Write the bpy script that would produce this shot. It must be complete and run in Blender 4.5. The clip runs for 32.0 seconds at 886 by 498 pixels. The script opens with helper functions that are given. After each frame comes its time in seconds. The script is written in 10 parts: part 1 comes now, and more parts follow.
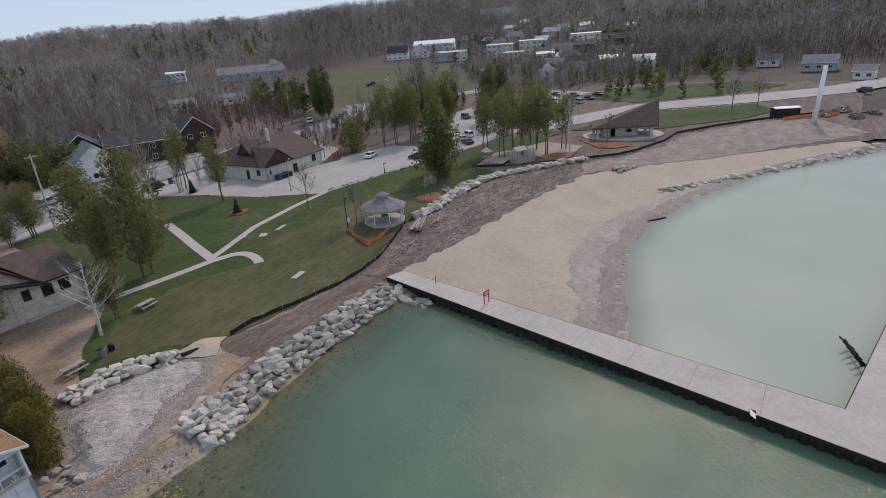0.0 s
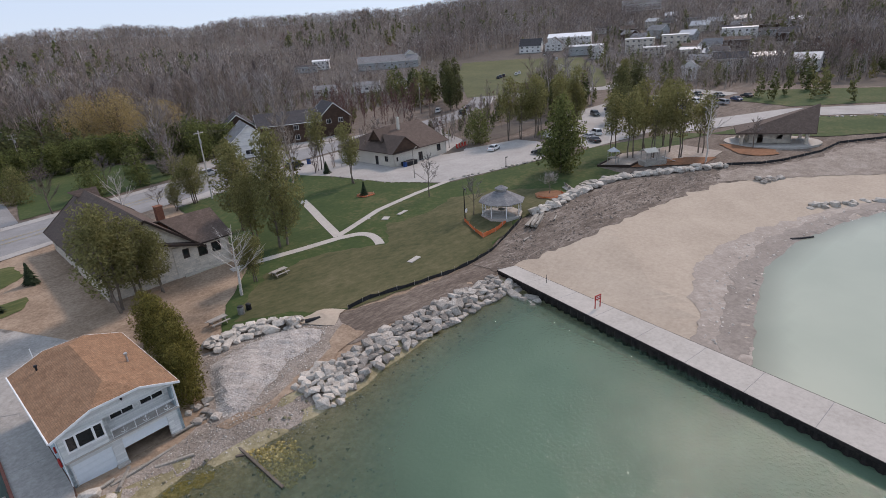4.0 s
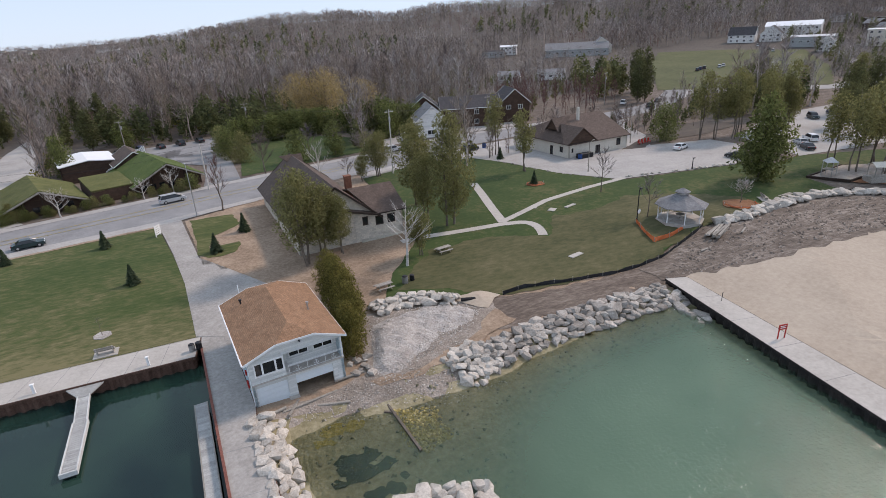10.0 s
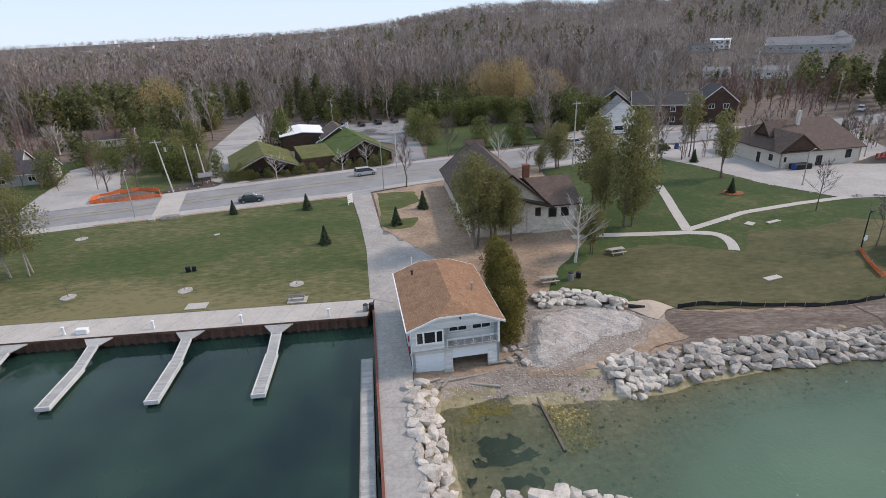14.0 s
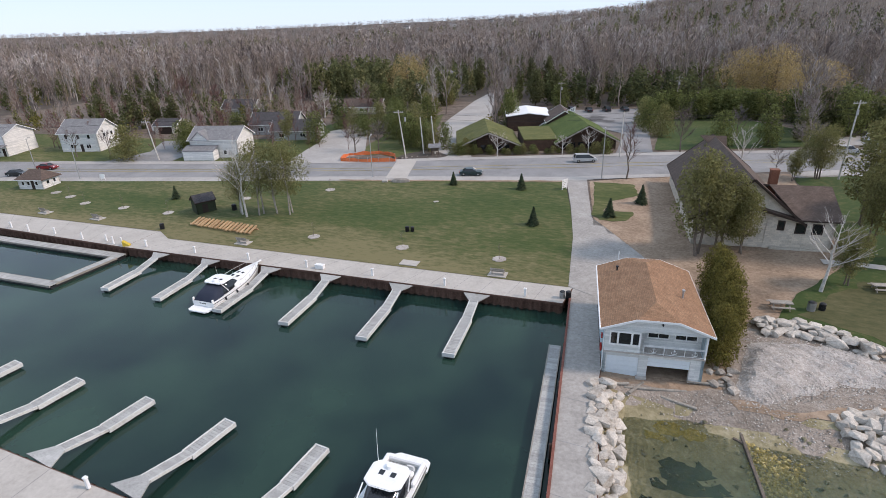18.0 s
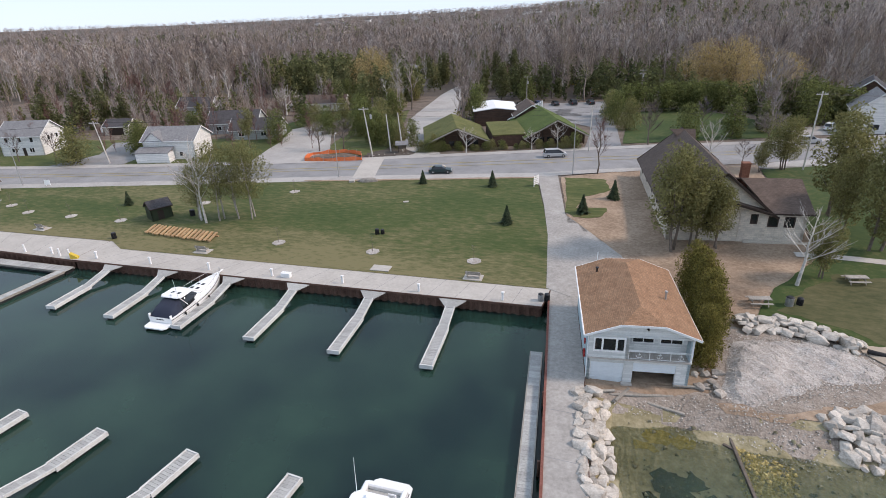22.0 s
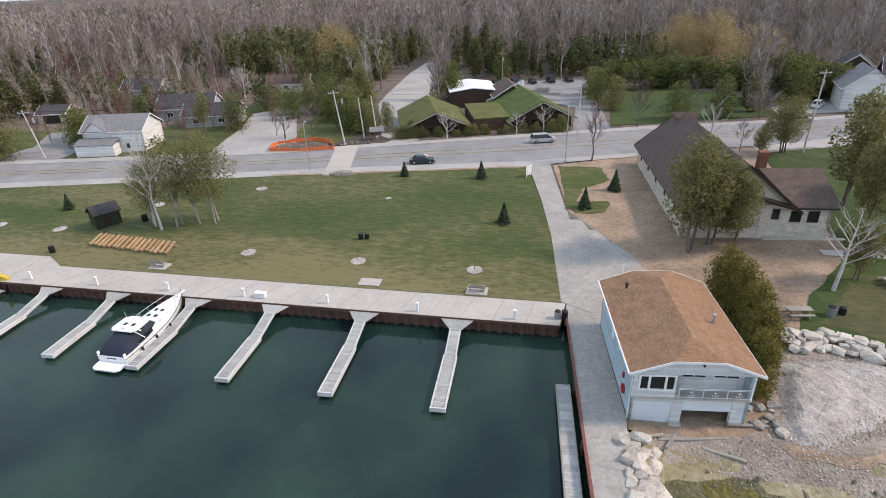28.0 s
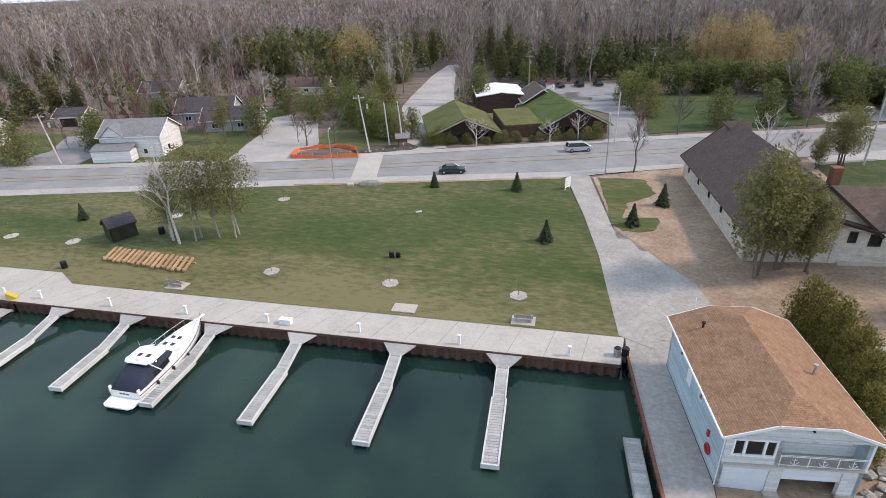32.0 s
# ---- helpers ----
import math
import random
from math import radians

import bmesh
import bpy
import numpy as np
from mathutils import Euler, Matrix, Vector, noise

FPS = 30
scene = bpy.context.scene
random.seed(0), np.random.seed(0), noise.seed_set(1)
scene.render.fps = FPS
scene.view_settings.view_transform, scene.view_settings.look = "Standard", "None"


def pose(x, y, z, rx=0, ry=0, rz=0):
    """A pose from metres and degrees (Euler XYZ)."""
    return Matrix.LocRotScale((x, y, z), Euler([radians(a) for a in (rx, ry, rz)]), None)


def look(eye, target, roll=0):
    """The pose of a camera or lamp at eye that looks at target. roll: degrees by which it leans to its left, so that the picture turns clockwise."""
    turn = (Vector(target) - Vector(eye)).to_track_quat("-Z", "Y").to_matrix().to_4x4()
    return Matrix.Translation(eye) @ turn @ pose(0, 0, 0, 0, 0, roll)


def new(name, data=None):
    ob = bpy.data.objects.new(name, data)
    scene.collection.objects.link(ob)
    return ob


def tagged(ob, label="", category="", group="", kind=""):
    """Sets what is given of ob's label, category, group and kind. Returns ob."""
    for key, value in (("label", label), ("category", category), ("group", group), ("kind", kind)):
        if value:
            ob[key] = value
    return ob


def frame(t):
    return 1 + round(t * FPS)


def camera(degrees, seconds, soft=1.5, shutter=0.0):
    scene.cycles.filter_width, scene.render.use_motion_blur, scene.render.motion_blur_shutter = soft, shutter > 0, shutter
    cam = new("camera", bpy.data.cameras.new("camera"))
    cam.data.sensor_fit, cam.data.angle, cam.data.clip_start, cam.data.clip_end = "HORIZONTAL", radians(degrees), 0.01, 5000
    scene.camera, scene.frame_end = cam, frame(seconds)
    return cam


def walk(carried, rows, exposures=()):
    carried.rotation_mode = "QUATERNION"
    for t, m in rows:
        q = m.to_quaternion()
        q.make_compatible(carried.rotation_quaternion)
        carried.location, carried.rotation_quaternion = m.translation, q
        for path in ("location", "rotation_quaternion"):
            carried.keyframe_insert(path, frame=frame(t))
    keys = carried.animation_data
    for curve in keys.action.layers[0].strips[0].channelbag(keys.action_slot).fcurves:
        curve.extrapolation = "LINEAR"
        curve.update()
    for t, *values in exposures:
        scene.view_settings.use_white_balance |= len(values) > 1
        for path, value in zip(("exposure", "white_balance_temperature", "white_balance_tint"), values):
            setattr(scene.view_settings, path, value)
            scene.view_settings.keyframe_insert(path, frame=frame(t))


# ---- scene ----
cam = camera(79.4, 32.0, soft=0.6)
PATH = [
    (0, (9.29, -56.45, 31.92), (16.617, -50.778, 28.158), -4.64),
    (0.5, (9.26, -56.49, 31.88), (16.386, -50.567, 28.130), -4.63),
    (1, (9.27, -56.51, 31.86), (16.176, -50.321, 28.113), -4.50),
    (1.5, (9.27, -56.57, 31.82), (15.925, -50.105, 28.097), -4.39),
    (2, (9.05, -56.60, 32.06), (15.448, -49.878, 28.321), -4.28),
    (2.5, (9.14, -56.65, 31.89), (15.276, -49.673, 28.185), -4.24),
    (3, (9.13, -56.72, 31.93), (14.980, -49.505, 28.220), -4.06),
    (3.5, (8.95, -56.93, 32.11), (14.811, -49.731, 28.383), -4.05),
    (5.5, (8.54, -56.94, 32.54), (14.242, -49.645, 28.764), -3.66),
    (6, (8.64, -57.22, 32.50), (13.896, -49.579, 28.747), -3.86),
    (6.5, (8.65, -57.32, 32.36), (13.392, -49.337, 28.634), -3.88),
    (7, (8.58, -57.20, 32.54), (12.902, -48.994, 28.804), -3.67),
    (7.5, (8.61, -57.20, 32.53), (12.592, -48.817, 28.808), -3.58),
    (8, (8.63, -57.16, 32.57), (12.619, -48.790, 28.825), -3.59),
    (8.5, (8.64, -57.15, 32.60), (12.719, -48.836, 28.832), -3.59),
    (9, (8.75, -57.05, 32.64), (12.676, -48.674, 28.854), -3.57),
    (9.5, (8.58, -57.09, 32.56), (12.199, -48.562, 28.785), -3.41),
    (10, (8.62, -57.09, 32.53), (11.877, -48.423, 28.759), -3.31),
    (10.5, (8.52, -57.03, 32.34), (11.472, -48.243, 28.582), -3.26),
    (11, (8.51, -57.02, 32.34), (11.135, -48.132, 28.583), -3.16),
    (11.5, (8.58, -57.01, 32.35), (10.852, -48.027, 28.589), -3.12),
    (12, (8.52, -56.94, 32.43), (10.457, -47.878, 28.663), -3.00),
    (12.5, (8.38, -56.95, 32.38), (9.949, -47.821, 28.611), -2.90),
    (13, (8.41, -56.93, 32.41), (9.566, -47.747, 28.633), -2.85),
    (13.5, (8.37, -56.94, 32.36), (9.116, -47.709, 28.576), -2.76),
    (14, (8.22, -56.97, 32.22), (8.473, -47.710, 28.456), -2.66),
    (14.5, (8.11, -56.97, 32.21), (7.549, -47.721, 28.447), -2.41),
    (15, (8.06, -57.00, 32.16), (6.653, -47.839, 28.399), -2.16),
    (15.5, (8.09, -56.95, 32.16), (6.014, -47.928, 28.388), -2.07),
    (17.5, (8.07, -57.05, 31.93), (4.616, -48.489, 28.087), -1.97),
    (18, (8.04, -56.97, 31.89), (4.615, -48.418, 28.018), -2.02),
    (18.5, (8.10, -56.93, 31.89), (4.834, -48.324, 27.984), -2.17),
    (19, (8.09, -56.94, 31.87), (4.951, -48.300, 27.939), -2.21),
    (19.5, (7.94, -56.71, 31.87), (4.910, -48.038, 27.928), -2.29),
    (20, (7.79, -56.35, 31.85), (4.865, -47.651, 27.895), -2.27),
    (20.5, (7.55, -55.96, 31.91), (4.733, -47.229, 27.932), -2.34),
    (21, (7.25, -55.46, 31.97), (4.520, -46.706, 27.982), -2.31),
    (21.5, (6.87, -54.94, 31.97), (4.147, -46.182, 27.977), -2.33),
    (22, (6.45, -54.39, 31.93), (3.595, -45.677, 27.937), -2.26),
    (22.5, (6.04, -53.82, 31.98), (3.003, -45.175, 27.973), -2.21),
    (23, (5.59, -53.27, 31.98), (2.676, -44.588, 27.962), -2.20),
    (23.5, (5.17, -52.64, 32.03), (2.363, -43.925, 28.007), -2.20),
    (24, (4.75, -52.08, 32.11), (2.037, -43.335, 28.084), -2.22),
    (24.5, (4.23, -51.42, 32.21), (1.611, -42.652, 28.184), -2.24),
    (25, (3.74, -50.66, 32.25), (1.199, -41.871, 28.217), -2.26),
    (25.5, (3.15, -49.91, 32.27), (0.693, -41.098, 28.232), -2.27),
    (27.5, (0.79, -47.33, 32.16), (-1.418, -38.556, 27.907), -2.24),
    (28, (0.16, -46.63, 32.29), (-2.018, -37.929, 27.867), -2.30),
    (28.5, (-0.42, -46.03, 32.29), (-2.616, -37.334, 27.876), -2.30),
    (29, (-1.05, -45.38, 32.30), (-3.380, -36.716, 27.890), -2.25),
    (29.5, (-1.60, -44.82, 32.32), (-4.105, -36.197, 27.916), -2.22),
    (30, (-2.16, -44.11, 32.22), (-4.771, -35.523, 27.815), -2.20),
    (30.5, (-2.62, -43.52, 32.22), (-5.232, -34.931, 27.826), -2.26),
    (31, (-3.22, -42.88, 32.28), (-5.743, -34.267, 27.873), -2.16),
    (31.5, (-3.77, -42.20, 32.27), (-6.207, -33.566, 27.863), -2.23),
    (32, (-4.28, -41.59, 32.14), (-6.681, -32.933, 27.743), -2.29),
]
walk(cam, [(t, look(eye, target, roll)) for t, eye, target, roll in PATH], exposures=[(0, 0.66, 7250, 24), (3, 0.83, 7350, 25), (8, 0.99, 7350, 24), (18, 1.14, 7250, 22), (27, 1.30, 7500, 22.5), (32, 1.38, 7400, 21.5)])

# ---- light ----
SUN_AZ = radians(79)      # from +y towards +x
SUN_EL = radians(42)
world = bpy.data.worlds.new("sky")
scene.world = world
world.use_nodes = True
wn = world.node_tree.nodes
sky = wn.new("ShaderNodeTexSky")
sky.sky_type, sky.sun_disc = "NISHITA", False
sky.sun_elevation, sky.sun_rotation = SUN_EL, SUN_AZ
sky.air_density, sky.dust_density, sky.ozone_density = 0.8, 0.25, 2.0
wn["Background"].inputs["Strength"].default_value = 0.14
# a thin white veil of high cloud over the whole sky
veil = wn.new("ShaderNodeMix")
veil.data_type = "RGBA"
veil.inputs[0].default_value = 0.90
veil.inputs[7].default_value = (1.92, 2.72, 3.6, 1)
world.node_tree.links.new(sky.outputs["Color"], veil.inputs[6])
world.node_tree.links.new(veil.outputs[2], wn["Background"].inputs["Color"])
sun_data = bpy.data.lights.new("sun", "SUN")
sun_data.energy, sun_data.angle, sun_data.color = 1.2, radians(8), (1.0, 0.94, 0.86)
sun = new("sun", sun_data)
sun.matrix_world = look((60, 15, 80), (60 - math.sin(SUN_AZ), 15 - math.cos(SUN_AZ), 80 - math.tan(SUN_EL)))

# ---- small tools ----
def part(name, bm, material, parent=None, label="", smooth=False, m=None):
    me = bpy.data.meshes.new(name)
    bm.to_mesh(me)
    bm.free()
    if smooth:
        me.polygons.foreach_set("use_smooth", [True] * len(me.polygons))
    me.materials.append(material)
    ob = new(name, me)
    if parent:
        ob.parent = parent
    if m is not None:
        ob.matrix_basis = m
    if label:
        tagged(ob, label)
    return ob


def shared(name, me, parent, m):
    ob = new(name, me)
    ob.parent = parent
    ob.matrix_basis = m
    return ob


def thing(name, x, y, z, rz, label, category, group="", kind=""):
    ob = new(name)
    ob.empty_display_size = 0.3
    ob.matrix_basis = pose(x, y, z, 0, 0, rz)
    return tagged(ob, label, category, group, kind)


def box(bm, c, s, rz=0.0, bevel=0.0, rx=0.0, ry=0.0):
    """A box of size s round c."""
    mm = pose(*c, rx, ry, rz) @ Matrix.Diagonal((*s, 1))
    r = bmesh.ops.create_cube(bm, size=1.0, matrix=mm)
    if bevel:
        es = list({e for v in r["verts"] for e in v.link_edges})
        bmesh.ops.bevel(bm, geom=es, offset=bevel, segments=1, affect="EDGES", clamp_overlap=True)
    return bm


def rod(bm, a, b, r0, r1=None, n=6):
    """A tapered rod from a to b."""
    a, b = Vector(a), Vector(b)
    r1 = r0 if r1 is None else r1
    d = b - a
    m = Matrix.Translation((a + b) / 2) @ d.to_track_quat("Z", "Y").to_matrix().to_4x4()
    bmesh.ops.create_cone(bm, cap_ends=True, segments=n, radius1=r0, radius2=r1, depth=d.length, matrix=m)
    return bm


def prism(bm, pts, z0, z1):
    """A flat-topped block over the outline pts."""
    lo = [bm.verts.new((x, y, z0)) for x, y in pts]
    hi = [bm.verts.new((x, y, z1)) for x, y in pts]
    n = len(pts)
    bm.faces.new(hi)
    bm.faces.new(lo[::-1])
    for i in range(n):
        bm.faces.new((lo[i], lo[(i + 1) % n], hi[(i + 1) % n], hi[i]))
    bmesh.ops.recalc_face_normals(bm, faces=bm.faces[:])
    return bm


def slab(bm, pts3, thick):
    """A plate of that thickness under the corners pts3."""
    hi = [bm.verts.new(p) for p in pts3]
    lo = [bm.verts.new((p[0], p[1], p[2] - thick)) for p in pts3]
    n = len(pts3)
    bm.faces.new(hi)
    bm.faces.new(lo[::-1])
    for i in range(n):
        bm.faces.new((lo[i], lo[(i + 1) % n], hi[(i + 1) % n], hi[i]))
    bmesh.ops.recalc_face_normals(bm, faces=bm.faces[:])
    return bm


def mesh_np(name, verts, faces, material, smooth=False):
    """A mesh from arrays of corners and of triangles or quads."""
    me = bpy.data.meshes.new(name)
    verts, faces = np.asarray(verts, np.float32), np.asarray(faces, np.int32)
    k = faces.shape[1]
    me.vertices.add(len(verts))
    me.vertices.foreach_set("co", verts.ravel())
    me.loops.add(faces.size)
    me.loops.foreach_set("vertex_index", faces.ravel())
    me.polygons.add(len(faces))
    me.polygons.foreach_set("loop_start", np.arange(0, faces.size, k, dtype=np.int32))
    if smooth:
        me.polygons.foreach_set("use_smooth", np.ones(len(faces), bool))
    me.update(calc_edges=True)
    me.materials.append(material)
    return me


def ss(a, b, v):
    t = np.clip((v - a) / (b - a), 0.0, 1.0)
    return t * t * (3 - 2 * t)


def inside(px, py, poly):
    """Whether points lie in an outline."""
    px, py = np.asarray(px, float), np.asarray(py, float)
    r = np.zeros(px.shape, bool)
    n = len(poly)
    for i in range(n):
        (x0, y0), (x1, y1) = poly[i], poly[(i + 1) % n]
        c = (y0 > py) != (y1 > py)
        with np.errstate(divide="ignore", invalid="ignore"):
            r ^= c & (px < (x1 - x0) * (py - y0) / (y1 - y0 if y1 != y0 else 1e-9) + x0)
    return r


def edge_gap(px, py, poly, closed=True):
    """The distance of points from an outline."""
    px, py = np.asarray(px, float), np.asarray(py, float)
    best = np.full(px.shape, 1e9)
    n = len(poly)
    for i in range(n if closed else n - 1):
        (x0, y0), (x1, y1) = poly[i], poly[(i + 1) % n]
        dx, dy = x1 - x0, y1 - y0
        t = np.clip(((px - x0) * dx + (py - y0) * dy) / (dx * dx + dy * dy + 1e-9), 0, 1)
        best = np.minimum(best, np.hypot(px - x0 - t * dx, py - y0 - t * dy))
    return best


# the water's edge, from far in the west along the harbour, the bay and the beach to far in the east
SHORE = [(-5000, -700), (-420, -60), (-230, -8), (-160, -2.5), (-100, 0.4), (-67, 0.6), (-62, -0.4), (-20, 0.6), (2.2, 1.4), (5.4, -29.0), (6.6, -38.0), (9.6, -38.0),
         (8.6, -25.0), (8.0, -16.5), (13.5, -15.6), (19.5, -17.0), (25, -16.6), (29.5, -16.3), (38, -14.4), (44, -13.4), (54.5, -12.5), (57.6, -14.5),
         (57.0, -41.5), (59.5, -41.3), (69.4, -37.5), (83.7, -33.3), (95.9, -33.2), (110.5, -35.9), (135, -44.5), (163, -65), (210, -105), (330, -180),
         (900, -500), (5000, -2600)]
LAND = SHORE + [(5000, 5000), (-5000, 5000)]


def G(x, y):
    """The height of the ground."""
    x, y = np.asarray(x, float), np.asarray(y, float)
    d = edge_gap(x, y, SHORE, False)
    land = inside(x, y, LAND)
    bank = np.interp(x, [3, 10, 50, 62], [1.5, 1.0, 1.0, 0.5])
    reach = np.interp(x, [0, 3, 10, 50, 62], [0.2, 0.3, 3.0, 3.0, 9.0])
    up = bank * np.clip(d / reach, 0, 1) + ss(2, 30, d) * np.interp(x, [3, 10, 50, 62], [0.7, 1.2, 1.1, 1.9]) + ss(20, 60, d) * np.interp(x, [3, 10], [0.9, 0.7])
    far = np.hypot(x - 10, y + 50)
    az = np.degrees(np.arctan2(x - 10, y + 50))
    hill = ss(330, 1250, far) * np.interp(az, [-60, -35, -18, -8, 5, 20, 32, 45, 60, 75, 95], [6, 6, 12, 18, 30, 44, 58, 86, 96, 92, 84])
    crest = ss(480, 1000, far) * np.interp(az, [-14, -8, -3, -1, 1.3, 4, 7, 12, 15, 17, 19, 21, 25, 30, 33, 37, 41, 50, 56, 62, 75], [0, 4, 13, 17, 19, 25, 26, 23, 16, 10, 15, 18, 13, 9, 7, -4, -5, -10, -8, -3, 0])
    plain = ss(950, 2800, far) * np.interp(az, [-60, -45, -37, -26, -12, -8, -4, 0, 3], [18, 12, 16, 24, 24, 26, 18, 6, 0])
    up = up + hill + crest + plain + ss(120, 420, far) * 3.0 + ss(1200, 4500, far) * 14
    down = -0.12 - np.minimum(d * np.interp(x, [8, 9, 24, 34, 55, 57], [0.3, 0.035, 0.05, 0.13, 0.15, 0.1]), 2.6)
    return np.where(land, up, down)


def g1(x, y):
    return float(G(np.array([x]), np.array([y]))[0])


def patch(name, outline, material, dz, step=3.0, label="", wobble=0.0, ground_fn=None):
    """A ground cover that follows the ground inside an outline."""
    bm = bmesh.new()
    pts = []
    for i, (x, y) in enumerate(outline):
        x1, y1 = outline[(i + 1) % len(outline)]
        k = max(1, int(math.hypot(x1 - x, y1 - y) / (0.9 if math.hypot(x - 20, y) < 130 else 2.0))) if wobble else 1
        for j in range(k):
            px, py = x + (x1 - x) * j / k, y + (y1 - y) * j / k
            if wobble:
                v = noise.noise_vector((px * 0.35, py * 0.35, 3.1)) * wobble + noise.noise_vector((px * 1.3, py * 1.3, 7.7)) * wobble * 0.5 + noise.noise_vector((px * 3.1, py * 3.1, 1.7)) * min(0.3, wobble * 0.35)
                px, py = px + v.x, py + v.y
            pts.append((px, py))
    bm.faces.new([bm.verts.new((x, y, 0)) for x, y in pts])
    bmesh.ops.triangulate(bm, faces=bm.faces[:])
    xs, ys = [p[0] for p in pts], [p[1] for p in pts]
    for axis, lo, hi in ((0, min(xs), max(xs)), (1, min(ys), max(ys))):
        n = int((hi - lo) / step)
        for i in range(1, n + 1):
            co = [0, 0, 0]
            no = [0, 0, 0]
            co[axis], no[axis] = lo + (hi - lo) * i / (n + 1), 1
            bmesh.ops.bisect_plane(bm, geom=bm.verts[:] + bm.edges[:] + bm.faces[:], plane_co=co, plane_no=no)
    z = (ground_fn or G)(np.array([v.co.x for v in bm.verts]), np.array([v.co.y for v in bm.verts]))
    for v, h in zip(bm.verts, z):
        v.co.z = h + dz
    bm.normal_update()
    for f in bm.faces:
        if f.normal.z < 0:
            f.normal_flip()
    return tagged(part(name, bm, material), label, name.replace("_", " "), kind="structure")


# ---- materials ----
def material(name, ramp, scale=1.0, rough=0.85, metal=0.0, bump=0.3, bump_scale=None, fine=8.0, spec=0.3, island=0.0, rnd=0.0, stretch=(1, 1, 1), detail=6.0, dist=0.02):
    """A surface whose colour runs over a ramp by noise at two scales, with fine relief. island, rnd: how far single pieces differ in brightness."""
    mat = bpy.data.materials.new(name)
    mat.use_nodes = True
    nt = mat.node_tree
    n, l = nt.nodes, nt.links
    bsdf = n["Principled BSDF"]
    geo = n.new("ShaderNodeNewGeometry")
    mp = n.new("ShaderNodeMapping")
    mp.inputs["Scale"].default_value = stretch
    l.new(geo.outputs["Position"], mp.inputs["Vector"])
    big, small = n.new("ShaderNodeTexNoise"), n.new("ShaderNodeTexNoise")
    for t, sc in ((big, scale), (small, scale * fine)):
        t.inputs["Scale"].default_value = sc
        t.inputs["Detail"].default_value = detail
        t.inputs["Roughness"].default_value = 0.68
        l.new(mp.outputs["Vector"], t.inputs["Vector"])
    mix = n.new("ShaderNodeMix")
    mix.inputs["Factor"].default_value = 0.5
    l.new(big.outputs["Fac"], mix.inputs["A"])
    l.new(small.outputs["Fac"], mix.inputs["B"])
    cr = n.new("ShaderNodeValToRGB")
    els = cr.color_ramp.elements
    k = len(ramp)
    for i, c in enumerate(ramp):
        pos = 0.34 + 0.32 * i / max(1, k - 1)
        e = els[i] if i < 2 else els.new(pos)
        e.position, e.color = pos, (*c, 1)
    l.new(mix.outputs["Result"], cr.inputs["Fac"])
    col = cr.outputs["Color"]
    if island or rnd:
        if rnd:
            src = n.new("ShaderNodeObjectInfo").outputs["Random"]
        else:
            src = geo.outputs["Random Per Island"]
        mr = n.new("ShaderNodeMapRange")
        amt = island or rnd
        mr.inputs["To Min"].default_value, mr.inputs["To Max"].default_value = 1 - amt, 1 + amt
        l.new(src, mr.inputs["Value"])
        hsv = n.new("ShaderNodeHueSaturation")
        l.new(mr.outputs["Result"], hsv.inputs["Value"])
        l.new(col, hsv.inputs["Color"])
        col = hsv.outputs["Color"]
    l.new(col, bsdf.inputs["Base Color"])
    bsdf.inputs["Roughness"].default_value = rough
    bsdf.inputs["Metallic"].default_value = metal
    bsdf.inputs["Specular IOR Level"].default_value = spec
    if bump:
        b = n.new("ShaderNodeBump")
        b.inputs["Strength"].default_value, b.inputs["Distance"].default_value = bump, dist
        bt = n.new("ShaderNodeTexNoise")
        bt.inputs["Scale"].default_value = bump_scale or scale * fine * 1.5
        bt.inputs["Detail"].default_value = 4.0
        l.new(mp.outputs["Vector"], bt.inputs["Vector"])
        l.new(bt.outputs["Fac"], b.inputs["Height"])
        l.new(b.outputs["Normal"], bsdf.inputs["Normal"])
    return mat


def toned(mat, share=0.65, low=1.0, high=1.0):
    """Lets every tree of a wood take its own place on the material's colour ramp, or its own brightness."""
    n, l = mat.node_tree.nodes, mat.node_tree.links
    att = n.new("ShaderNodeAttribute")
    att.attribute_name = "tone"
    ramp = next(k for k in n if k.bl_idname == "ShaderNodeValToRGB")
    mr = n.new("ShaderNodeMapRange")
    mr.inputs["To Min"].default_value, mr.inputs["To Max"].default_value = 0.30, 0.70
    l.new(att.outputs["Fac"], mr.inputs["Value"])
    mix = n.new("ShaderNodeMix")
    mix.inputs["Factor"].default_value = share
    l.new(ramp.inputs["Fac"].links[0].from_socket, mix.inputs["A"])
    l.new(mr.outputs["Result"], mix.inputs["B"])
    l.new(mix.outputs["Result"], ramp.inputs["Fac"])
    return mat


def leaf(name, ramp, scale, *_, island=0.35, **__):
    """Leaves and needles: half of the light goes through them."""
    mat = material(name, ramp, scale, 0.9, bump=0.0, island=island)
    n, l = mat.node_tree.nodes, mat.node_tree.links
    bsdf = n["Principled BSDF"]
    tr, mix = n.new("ShaderNodeBsdfTranslucent"), n.new("ShaderNodeMixShader")
    l.new(bsdf.inputs["Base Color"].links[0].from_socket, tr.inputs["Color"])
    mix.inputs["Fac"].default_value = 0.45
    l.new(bsdf.outputs["BSDF"], mix.inputs[1])
    l.new(tr.outputs["BSDF"], mix.inputs[2])
    l.new(mix.outputs["Shader"], n["Material Output"].inputs["Surface"])
    return mat


